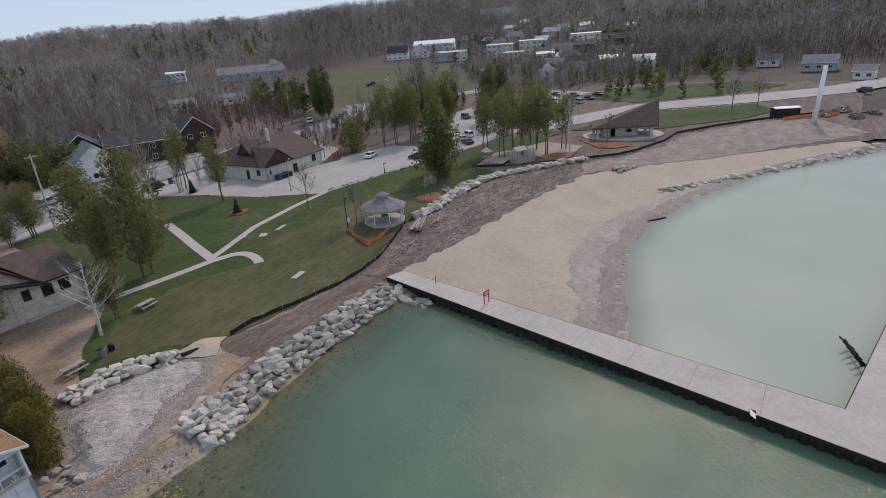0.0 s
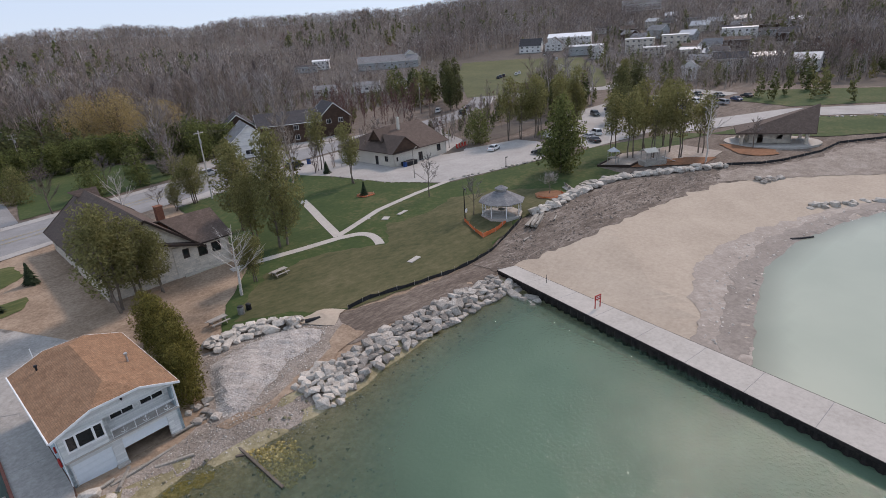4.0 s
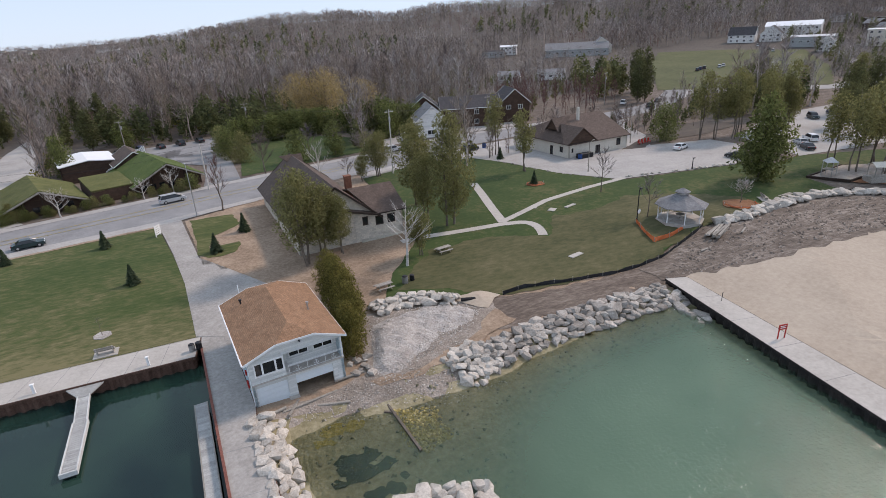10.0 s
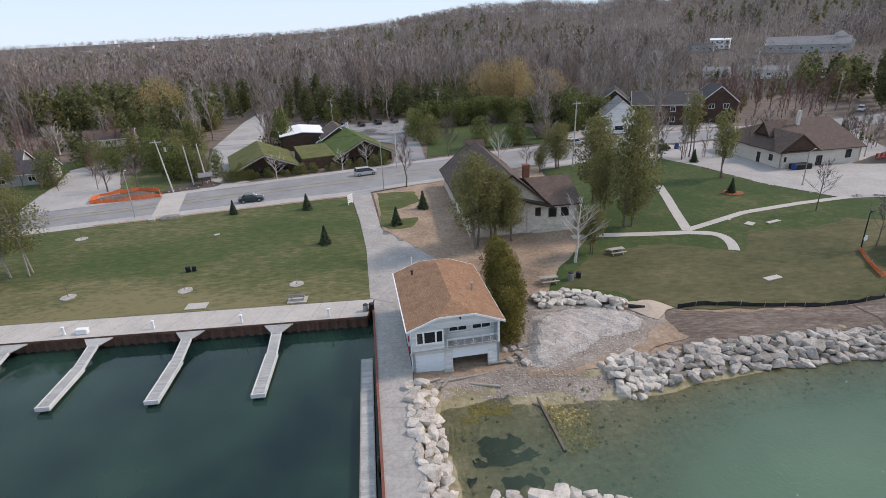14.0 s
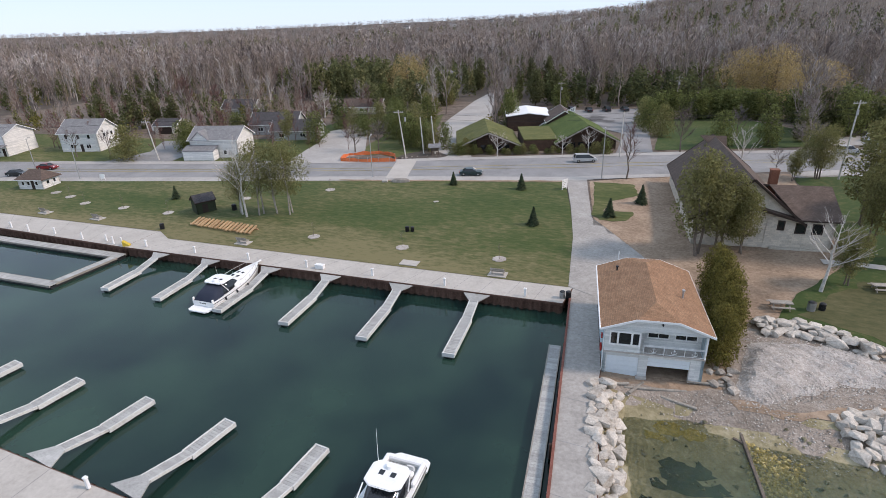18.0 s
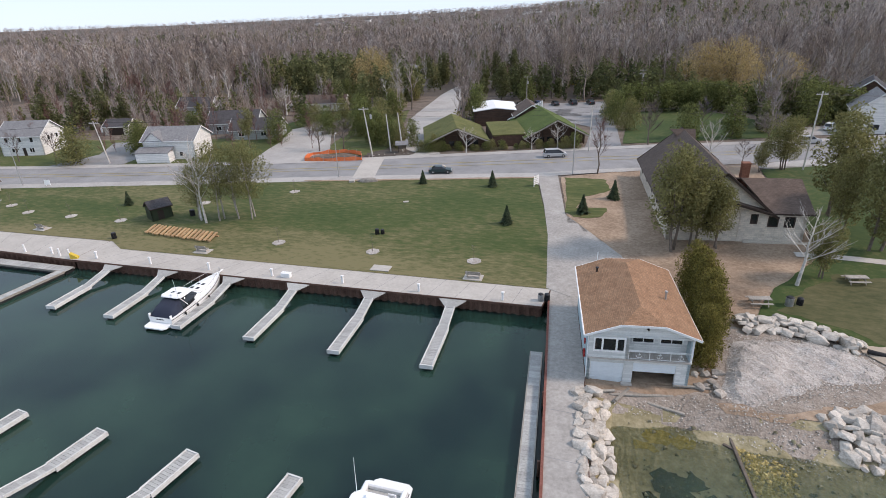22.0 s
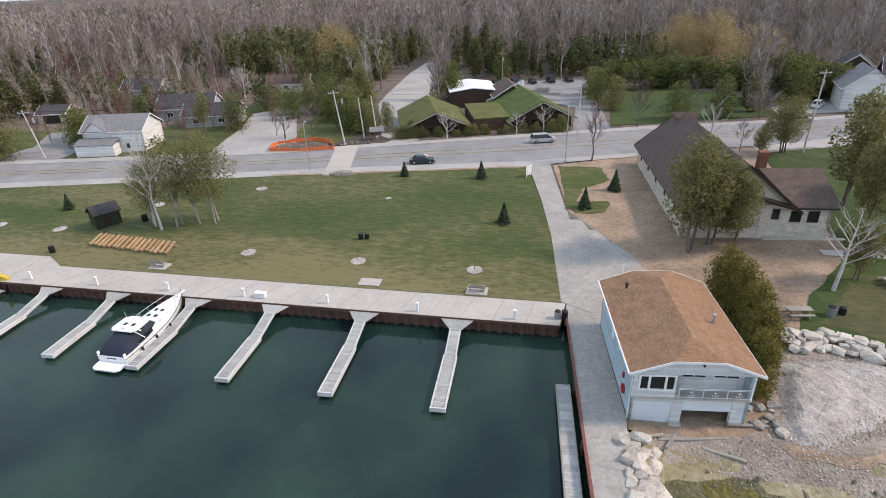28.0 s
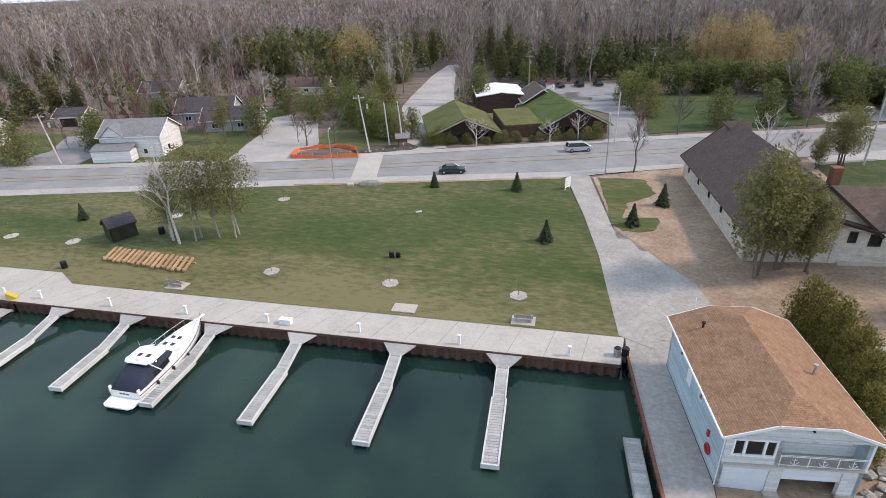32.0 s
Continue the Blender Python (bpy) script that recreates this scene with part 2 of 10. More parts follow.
def dry_near(mat, y0, y1, amount):
    """Turf that is drier towards the line y = y0: pushes the colour up its ramp there."""
    n, l = mat.node_tree.nodes, mat.node_tree.links
    geo = n.new("ShaderNodeNewGeometry")
    sep = n.new("ShaderNodeSeparateXYZ")
    l.new(geo.outputs["Position"], sep.inputs["Vector"])
    mr = n.new("ShaderNodeMapRange")
    mr.inputs["From Min"].default_value, mr.inputs["From Max"].default_value = y0, y1
    mr.inputs["To Min"].default_value, mr.inputs["To Max"].default_value = amount, 0.0
    l.new(sep.outputs["Y"], mr.inputs["Value"])
    ramp = next(k for k in n if k.bl_idname == "ShaderNodeValToRGB")
    add = n.new("ShaderNodeMath")
    l.new(ramp.inputs["Fac"].links[0].from_socket, add.inputs[0])
    l.new(mr.outputs["Result"], add.inputs[1])
    l.new(add.outputs["Value"], ramp.inputs["Fac"])
    return mat


HARBOUR_TURF = dry_near(material("harbour_turf", [(0.030, 0.056, 0.013), (0.046, 0.070, 0.018), (0.066, 0.084, 0.026), (0.112, 0.108, 0.046), (0.165, 0.145, 0.070)], 0.06, 0.95, bump=0.5, fine=22, dist=0.05, stretch=(0.5, 1.2, 1), detail=3.0), 2.5, 15.0, 0.15)
GRASS = material("grass", [(0.038, 0.060, 0.016), (0.074, 0.090, 0.027), (0.175, 0.150, 0.073)], 0.15, 0.95, bump=0.5, fine=9, dist=0.05, stretch=(0.4, 1.2, 1))
WORN_TURF = material("worn_turf", [(0.044, 0.050, 0.020), (0.072, 0.073, 0.030), (0.105, 0.096, 0.046), (0.155, 0.128, 0.072)], 0.16, 0.95, bump=0.5, fine=9, dist=0.05, stretch=(0.5, 1.1, 1))
LAWN_GREEN = material("lawn_green", [(0.024, 0.050, 0.012), (0.044, 0.070, 0.018), (0.115, 0.105, 0.046)], 0.10, 0.95, bump=0.5, fine=12, dist=0.05)
DIRT = material("dirt", [(0.175, 0.120, 0.083), (0.295, 0.212, 0.150), (0.42, 0.318, 0.235)], 0.22, 0.95, bump=0.8, fine=10, dist=0.08)
MUD = material("rutted_mud", [(0.075, 0.057, 0.046), (0.145, 0.112, 0.090), (0.25, 0.205, 0.17)], 0.3, 0.95, bump=1.0, fine=8, dist=0.12, stretch=(0.4, 1.2, 1))
LITTER = material("leaf_litter", [(0.055, 0.045, 0.038), (0.095, 0.078, 0.066), (0.125, 0.108, 0.082)], 0.05, 0.95, bump=0.5, fine=12)
SAND = material("sand", [(0.35, 0.284, 0.222), (0.415, 0.342, 0.270), (0.47, 0.394, 0.314)], 0.12, 0.95, bump=0.35, fine=16, dist=0.04)
WET_EDGE = material("wet_shingle_edge", [(0.165, 0.138, 0.118), (0.24, 0.207, 0.18), (0.32, 0.282, 0.25)], 0.25, 0.8, bump=0.6, fine=9, dist=0.06)
WET_SAND = material("wet_sand", [(0.225, 0.192, 0.164), (0.315, 0.268, 0.230), (0.44, 0.39, 0.345)], 0.18, 0.8, bump=0.7, fine=9, dist=0.08)
RUBBLE = material("rubble_bank", [(0.072, 0.055, 0.044), (0.158, 0.126, 0.103), (0.35, 0.298, 0.255)], 0.30, 0.95, bump=1.0, fine=7, dist=0.16, stretch=(0.35, 1.1, 1))
GRAVEL = material("crushed_stone", [(0.24, 0.208, 0.182), (0.39, 0.352, 0.32), (0.58, 0.545, 0.51)], 0.35, 0.95, bump=1.0, fine=11, dist=0.14)
CHIPS = material("stone_chips", [(0.16, 0.128, 0.102), (0.275, 0.23, 0.192), (0.42, 0.37, 0.325)], 0.4, 0.95, bump=1.0, fine=9, dist=0.12)
ASPHALT = material("asphalt", [(0.178, 0.175, 0.174), (0.24, 0.236, 0.235), (0.31, 0.305, 0.302)], 0.2, 0.9, bump=0.2, fine=18)
LOT = material("worn_lot", [(0.275, 0.259, 0.243), (0.36, 0.341, 0.320), (0.45, 0.428, 0.403)], 0.15, 0.9, bump=0.2, fine=18)
PIER_DECK = material("worn_pier_concrete", [(0.245, 0.228, 0.208), (0.325, 0.304, 0.280), (0.41, 0.386, 0.357)], 0.35, 0.88, bump=0.25, fine=8)
CONCRETE = material("concrete", [(0.345, 0.317, 0.283), (0.425, 0.394, 0.356), (0.495, 0.462, 0.419)], 0.3, 0.85, bump=0.2, fine=9)
STONE = material("limestone", [(0.150, 0.132, 0.114), (0.315, 0.284, 0.250), (0.52, 0.477, 0.427)], 0.9, 0.9, bump=0.7, fine=6, dist=0.04, rnd=0.34)
STEEL_RUST = material("rusted_sheet_pile", [(0.055, 0.030, 0.022), (0.11, 0.058, 0.042), (0.17, 0.10, 0.075)], 0.7, 0.85, bump=0.4)
SHINGLE_BROWN = material("brown_shingle", [(0.060, 0.045, 0.038), (0.092, 0.070, 0.058), (0.125, 0.098, 0.082)], 0.8, 0.9, bump=0.5, island=0.12)
WHITE = material("white_paint", [(0.68, 0.68, 0.67), (0.76, 0.76, 0.75), (0.82, 0.82, 0.81)], 0.7, 0.6, bump=0.08)
BARK = material("bark", [(0.075, 0.058, 0.045), (0.13, 0.105, 0.085), (0.20, 0.165, 0.14)], 2.0, 0.95, bump=0.6, island=0.25)
# Two darkest stops lean purple-grey: distance haze put into the twig colour.
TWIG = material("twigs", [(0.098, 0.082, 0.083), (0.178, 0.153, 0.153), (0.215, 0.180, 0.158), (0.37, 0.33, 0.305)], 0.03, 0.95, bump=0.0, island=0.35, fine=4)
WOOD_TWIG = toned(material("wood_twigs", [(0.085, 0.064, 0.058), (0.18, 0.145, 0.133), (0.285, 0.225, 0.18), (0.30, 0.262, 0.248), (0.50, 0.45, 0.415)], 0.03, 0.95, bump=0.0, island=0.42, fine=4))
WOOD_NEEDLES = toned(leaf("wood_needles", [(0.058, 0.074, 0.033), (0.108, 0.122, 0.052), (0.165, 0.170, 0.075), (0.22, 0.205, 0.094)], 0.12, island=0.4))
NEEDLES = leaf("needles", [(0.066, 0.076, 0.034), (0.110, 0.118, 0.050), (0.155, 0.150, 0.066)], 0.12, island=0.4)
CREAM = material("cream_stucco", [(0.52, 0.47, 0.40), (0.60, 0.55, 0.475), (0.66, 0.61, 0.54)], 0.4, 0.9, bump=0.2)
GLASS = material("window_glass", [(0.012, 0.014, 0.017), (0.02, 0.023, 0.027)], 0.5, 0.06, bump=0.0, spec=0.6)
def water_material(name, deep, mottled, rough, wave, wave_scale, swell=0.12, mirror=0.7):
    """Lake water: a turbid body whose hold on the view follows the depth, under a rippled, mirroring surface."""
    mat = bpy.data.materials.new(name)
    mat.use_nodes = True
    nt = mat.node_tree
    n, l = nt.nodes, nt.links
    n.remove(n["Principled BSDF"])
    geo = n.new("ShaderNodeNewGeometry")
    big = n.new("ShaderNodeTexNoise")
    big.inputs["Scale"].default_value, big.inputs["Detail"].default_value = 0.07, 8.0
    l.new(geo.outputs["Position"], big.inputs["Vector"])
    cr = n.new("ShaderNodeValToRGB")
    cr.color_ramp.elements[0].position, cr.color_ramp.elements[1].position = 0.36, 0.68
    cr.color_ramp.elements[0].color, cr.color_ramp.elements[1].color = (*deep, 1), (*mottled, 1)
    l.new(big.outputs["Fac"], cr.inputs["Fac"])
    body = n.new("ShaderNodeBsdfDiffuse")
    l.new(cr.outputs["Color"], body.inputs["Color"])
    clear = n.new("ShaderNodeBsdfTransparent")
    clear.inputs["Color"].default_value = (0.93, 0.94, 0.86, 1)
    att = n.new("ShaderNodeAttribute")
    att.attribute_name = "murk"
    base = n.new("ShaderNodeMixShader")
    l.new(att.outputs["Fac"], base.inputs["Fac"])
    l.new(clear.outputs["BSDF"], base.inputs[1])
    l.new(body.outputs["BSDF"], base.inputs[2])
    rip, rip2 = n.new("ShaderNodeTexNoise"), n.new("ShaderNodeTexNoise")
    rip.inputs["Scale"].default_value, rip.inputs["Detail"].default_value = wave_scale, 3.0
    rip2.inputs["Scale"].default_value, rip2.inputs["Detail"].default_value = 0.05, 2.0
    l.new(geo.outputs["Position"], rip.inputs["Vector"])
    l.new(geo.outputs["Position"], rip2.inputs["Vector"])
    calm = n.new("ShaderNodeMath")
    calm.operation = "MULTIPLY"
    l.new(rip.outputs["Fac"], calm.inputs[0])
    l.new(rip2.outputs["Fac"], calm.inputs[1])
    bump = n.new("ShaderNodeBump")
    bump.inputs["Strength"].default_value, bump.inputs["Distance"].default_value = wave, swell
    l.new(calm.outputs["Value"], bump.inputs["Height"])
    gloss = n.new("ShaderNodeBsdfGlossy")
    gloss.inputs["Roughness"].default_value = rough
    gloss.inputs["Color"].default_value = (mirror, mirror, mirror, 1)
    l.new(bump.outputs["Normal"], gloss.inputs["Normal"])
    fre = n.new("ShaderNodeFresnel")
    fre.inputs["IOR"].default_value = 1.33
    l.new(bump.outputs["Normal"], fre.inputs["Normal"])
    top = n.new("ShaderNodeMixShader")
    l.new(fre.outputs["Fac"], top.inputs["Fac"])
    l.new(base.outputs["Shader"], top.inputs[1])
    l.new(gloss.outputs["BSDF"], top.inputs[2])
    l.new(top.outputs["Shader"], n["Material Output"].inputs["Surface"])
    return mat


WATER_HARBOUR = water_material("harbour_water", (0.006, 0.021, 0.021), (0.025, 0.062, 0.043), 0.03, 0.14, 1.6, mirror=0.95)
WATER_BAY = water_material("bay_water", (0.080, 0.136, 0.092), (0.108, 0.170, 0.116), 0.06, 0.9, 2.8, 0.26)
WATER_BASIN = water_material("basin_water", (0.36, 0.40, 0.325), (0.40, 0.435, 0.355), 0.12, 0.15, 1.2)
BED = material("lake_bed", [(0.150, 0.128, 0.068), (0.27, 0.232, 0.140), (0.41, 0.36, 0.25)], 0.22, 0.95, bump=0.8, fine=9, dist=0.08)
WEED_DARK = material("dark_waterweed", [(0.006, 0.010, 0.007), (0.014, 0.020, 0.012), (0.05, 0.05, 0.022)], 0.35, 0.95, bump=0.6)
WEED_GOLD = material("golden_waterweed", [(0.15, 0.115, 0.03), (0.28, 0.215, 0.065), (0.46, 0.36, 0.15)], 0.5, 0.95, bump=0.8)
FIELD = material("field_grass", [(0.050, 0.060, 0.022), (0.086, 0.092, 0.035), (0.125, 0.118, 0.052)], 0.035, 0.95, bump=0.3, fine=14)
MULCH_ORANGE = material("orange_mulch", [(0.15, 0.068, 0.036), (0.225, 0.105, 0.055), (0.29, 0.155, 0.09)], 0.8, 0.95, bump=0.6)
BLACK_CLOTH = material("black_silt_cloth", [(0.012, 0.012, 0.013), (0.022, 0.022, 0.024), (0.035, 0.034, 0.034)], 0.8, 0.8, bump=0.4)
MESH_ORANGE = material("orange_mesh", [(0.60, 0.12, 0.035), (0.72, 0.17, 0.06), (0.80, 0.26, 0.12)], 1.5, 0.7, bump=0.2)
WOOD_GREY = material("weathered_wood", [(0.20, 0.18, 0.155), (0.30, 0.275, 0.24), (0.40, 0.37, 0.33)], 1.0, 0.9, bump=0.4, rnd=0.18, stretch=(1, 1, 1))
DOCK_GREY = material("dock_planks", [(0.26, 0.262, 0.25), (0.355, 0.355, 0.34), (0.45, 0.45, 0.435)], 0.8, 0.9, bump=0.3, rnd=0.14)
PALE_BEAM = material("pale_dock_beam", [(0.44, 0.44, 0.425), (0.56, 0.56, 0.54), (0.66, 0.66, 0.645)], 0.9, 0.85, bump=0.3, rnd=0.08)
LUMBER = material("new_lumber", [(0.32, 0.195, 0.10), (0.41, 0.265, 0.145), (0.49, 0.335, 0.20)], 1.2, 0.8, bump=0.2, rnd=0.15)
MARK = material("road_paint_yellow", [(0.33, 0.25, 0.06), (0.42, 0.33, 0.10)], 0.6, 0.85, bump=0.1)
DARK_PILE = material("blackened_sheet_pile", [(0.012, 0.011, 0.011), (0.022, 0.019, 0.018), (0.05, 0.040, 0.034)], 0.7, 0.85, bump=0.4)
DARK = material("dark_metal", [(0.018, 0.018, 0.02), (0.03, 0.03, 0.033)], 1.0, 0.5, bump=0.05, metal=0.3)
GALV = material("galvanised_metal", [(0.38, 0.38, 0.38), (0.48, 0.48, 0.48)], 1.0, 0.45, bump=0.05, metal=0.6)
POLE_WOOD = material("pole_wood", [(0.20, 0.175, 0.15), (0.30, 0.27, 0.235), (0.38, 0.35, 0.31)], 1.2, 0.9, bump=0.3)
BIRCH = material("birch_bark", [(0.32, 0.30, 0.28), (0.52, 0.49, 0.45), (0.66, 0.63, 0.59)], 1.6, 0.9, bump=0.4, fine=4)
PALE_TWIG = material("pale_twigs", [(0.30, 0.268, 0.245), (0.42, 0.38, 0.35), (0.52, 0.48, 0.45)], 1.0, 0.95, bump=0.0, island=0.2)
RED_TWIG = material("reddish_twigs", [(0.12, 0.062, 0.055), (0.17, 0.095, 0.082), (0.21, 0.125, 0.105)], 0.5, 0.95, bump=0.0, island=0.25)
WILLOW = leaf("willow_catkins", [(0.31, 0.225, 0.095), (0.41, 0.31, 0.148), (0.50, 0.40, 0.22)], 0.06, island=0.3)
CEDAR = leaf("cedar_leaves", [(0.140, 0.138, 0.055), (0.212, 0.204, 0.083), (0.265, 0.248, 0.11)], 0.35, island=0.4)
ARBOR = leaf("arborvitae_leaves", [(0.105, 0.098, 0.026), (0.165, 0.148, 0.040), (0.235, 0.198, 0.062)], 0.5, island=0.5)
HEDGE_LEAF = leaf("hedge_leaves", [(0.090, 0.108, 0.036), (0.142, 0.162, 0.055), (0.20, 0.214, 0.082)], 0.3, island=0.58)
SPRUCE = leaf("spruce_needles", [(0.035, 0.055, 0.030), (0.058, 0.084, 0.045), (0.085, 0.112, 0.060)], 0.6, island=0.4)
# ---- ground and water ----
def ground_sheet():
    ax = np.r_[-4600, -3000, -2000, -1400, -1000, -820, -700, -600, -520, -460, -400, np.arange(-340, 420, 6.0), np.arange(430, 1100, 30.0), 1200, 1400, 2000, 3000, 4600]
    ay = np.r_[-4600, -2600, -1400, -700, -350, -200, np.arange(-130, 260, 6.0), np.arange(270, 1100, 30.0), 1200, 1500, 2000, 2800, 3800, 4600]
    X, Y = np.meshgrid(ax, ay)
    Z = G(X, Y) - np.where(np.abs(X) < 330, 0.45, 0.25) - 2.4 * (1 - ss(3, 9, edge_gap(X, Y, SHORE, False))) * (X < 14) * (Y < 20)
    nx, ny = len(ax), len(ay)
    i = np.arange(nx * ny).reshape(ny, nx)
    f = np.stack([i[:-1, :-1], i[:-1, 1:], i[1:, 1:], i[1:, :-1]], -1).reshape(-1, 4)
    tagged(new("ground", mesh_np("ground", np.stack([X, Y, Z], -1).reshape(-1, 3), f, LITTER, True)), "brown leaf-littered ground rising to a wooded hill", "ground", kind="structure")


ground_sheet()


def water_sheet(name, outline, material, label, murk):
    """A sheet of water; murk(x, y): how far the body hides the bed."""
    bm = bmesh.new()
    bm.faces.new([bm.verts.new((x, y, 0)) for x, y in outline])
    bmesh.ops.triangulate(bm, faces=bm.faces[:])
    x0, x1 = max(min(p[0] for p in outline), -130), min(max(p[0] for p in outline), 240)
    y0, y1 = max(min(p[1] for p in outline), -80), max(p[1] for p in outline)
    for axis, lo, hi in ((0, x0, x1), (1, y0, y1)):
        n = int((hi - lo) / 1.6)
        for i in range(n + 1):
            co, no = [0, 0, 0], [0, 0, 0]
            co[axis], no[axis] = lo + (hi - lo) * i / n, 1
            bmesh.ops.bisect_plane(bm, geom=bm.verts[:] + bm.edges[:] + bm.faces[:], plane_co=co, plane_no=no)
    bm.normal_update()
    for f in bm.faces:
        if f.normal.z < 0:
            f.normal_flip()
    ob = part(name, bm, material)
    me = ob.data
    at = me.attributes.new("murk", "FLOAT", "POINT")
    co = np.zeros(len(me.vertices) * 3, np.float32)
    me.vertices.foreach_get("co", co)
    at.data.foreach_set("value", murk(co[0::3], co[1::3]).astype(np.float32))
    return tagged(ob, label, "water", kind="structure")


def by_depth(k, least=0.06):
    return lambda x, y: np.maximum(1 - np.exp(-(k * np.maximum(-G(x, y), 0)) ** 1.7), least)


water_sheet("water_harbour", [(-4600, 700), (-900, 60), (-60, 4), (2.5, 1.5), (5.0, -37), (6.5, -80), (-600, -4600), (-4600, -4600)], WATER_HARBOUR, "dark teal harbour water with faint ripples", lambda x, y: np.full(len(x), 0.94))
water_sheet("water_bay", [(5.0, -37), (7.0, -13), (20, -10), (30, -9), (58.5, -9), (53.5, -62), (53.0, -80), (6.5, -80)], WATER_BAY, "green bay water, clear in the stony shallows", by_depth(1.45))
water_sheet("water_basin", [(53.5, -62), (57.5, -30), (150, -10), (400, -120), (4600, -1500), (4600, -4600), (-600, -4600), (6.5, -80), (53.0, -80)], WATER_BASIN, "milky pale green water off the beach", lambda x, y: np.clip(0.5 + edge_gap(x, y, SHORE, False) * 0.12, 0, 0.97))

patch("lake_bed", [(6.5, -15), (20, -14), (57, -10), (55.5, -64), (7, -64)], BED, 0.05, 2.0, "olive and brown stony lake bed")
patch("beach_bed", [(57, -30), (96, -28), (160, -50), (170, -90), (60, -64)], WET_SAND, -0.05, 4.0, "pale sandy lake bed")

def subsoil():
    """Firm earth just under the paving and lawns near the camera."""
    ax, ay = np.arange(-230, 262, 2.5), np.arange(-60, 150, 2.5)
    X, Y = np.meshgrid(ax, ay)
    ok = inside(X.ravel(), Y.ravel(), LAND).reshape(X.shape) & (edge_gap(X, Y, SHORE, False) > np.where(X < 14, 9, 3.5))
    i = np.arange(X.size).reshape(X.shape)
    q = ok[:-1, :-1] & ok[:-1, 1:] & ok[1:, 1:] & ok[1:, :-1]
    f = np.stack([i[:-1, :-1], i[:-1, 1:], i[1:, 1:], i[1:, :-1]], -1)[q]
    tagged(new("subsoil", mesh_np("subsoil", np.stack([X, Y, G(X, Y) - 0.06], -1).reshape(-1, 3), f, MUD, True)), "brown earth under lawns and paving", "ground", kind="structure")


subsoil()

# land cover, lowest first
patch("west_gardens", [(-230, 8), (-136, 32), (-73, 47), (-60, 50), (-64, 66), (-86, 72), (-110, 62), (-140, 60), (-230, 52)], GRASS, 0.0, 5.0, "rough grass of the house gardens", 0.4)
patch("north_gardens", [(-58, 52), (-44, 58), (-50, 84), (-60, 118), (-66, 96), (-62, 68)], GRASS, 0.03, 4.0, "rough grass under the cedars", 0.5)
patch("dirt_yard", [(-2.4, 47.0), (1.0, 24), (2.6, 14.6), (4.5, 2.6), (3.35, -0.5), (4.3, -13.4), (9, -14.5), (17.5, -15.8), (26, -15.6), (31, -15), (42, -12.6), (57.5, -11.5), (60, -8), (60, 2), (36, 8), (33, 19), (33, 36), (34, 62), (12, 54.5), (5, 51)], DIRT, 0.0, 2.5, "bare brown earth round the hall and the shore track", 0.15)
patch("harbour_lawn", [(-150, -1), (-120, 2), (-67, 3.6), (-63, 1.4), (0.9, 3.2), (0.6, 6), (-1.3, 19), (-3.6, 31), (-7.0, 46.4), (-42.5, 38.9), (-80.6, 29.8), (-108, 23.3), (-133, 17.6), (-175, 6)], HARBOUR_TURF, 0.06, 3.0, "mown green lawn with dry straw-coloured patches")
PARK = [(22.5, 1.5), (27.5, 0.2), (32, -2.2), (37, -3.4), (46.5, -4.2), (57.4, -3.6), (67.2, -0.8), (73.5, 1.2), (84, 2.0), (97, 2.4), (107.5, 3.5), (108.6, 10), (112, 20), (107.5, 23.4), (80.3, 27.1), (78.7, 28.2), (71.9, 38.2), (66.7, 54.3), (62.5, 62), (53, 66.5), (34, 58.5), (33.5, 36), (33.5, 20), (30, 14), (25.5, 8)]
patch("park_lawn", PARK, LAWN_GREEN, 0.07, 3.0, "green park lawn worn brown towards the shore", 0.3)
patch("worn_lawn", [(30.5, 1.0), (37, -3.4), (46.5, -4.2), (57.4, -3.6), (67.2, -0.8), (73, 1.4), (84, 2.6), (90, 7), (84, 14), (74, 19), (63, 15), (57, 17), (52, 10), (43, 14), (33, 13), (27, 6), (25, 3)], WORN_TURF, 0.085, 3.0, "worn olive turf with wheel tracks", 0.9)
patch("yard_grass", [(-1.5, 46.6), (5.5, 47.0), (7.2, 41), (2.8, 36.5), (1.9, 31), (6.5, 32), (6.0, 27.5), (1.6, 26.5), (0.2, 29)], GRASS, 0.05, 2.5, "thin grass round young spruces", 0.5)
patch("track_mud", [(29.6, -5.6), (33, -3.6), (38, -4.0), (46.5, -4.9), (57.4, -4.4), (59, -8.6), (50, -9.6), (44, -9.8), (34, -10.6), (29, -8.6)], MUD, 0.05, 1.5, "rutted brown mud track along the shore", 0.8)
patch("road", [(-420, -60), (-260, -16), (-133, 17.9), (-108, 23.7), (-80.6, 30.2), (-43, 39.3), (-7.3, 47.4), (12.8, 55.6), (35, 64), (53, 71.5), (70, 77.5), (100, 83), (130, 86), (150, 92), (170, 104), (190, 122), (184, 128), (165, 112), (148, 102), (126, 97), (96, 95), (66, 92.5), (38, 84), (13.9, 76.7), (-3.2, 69.5), (-34.4, 58.6), (-57.4, 50.8), (-73.2, 47), (-123.6, 35.3), (-260, 4), (-420, -38)], ASPHALT, 0.03, 4.0, "worn grey asphalt road along the harbour")
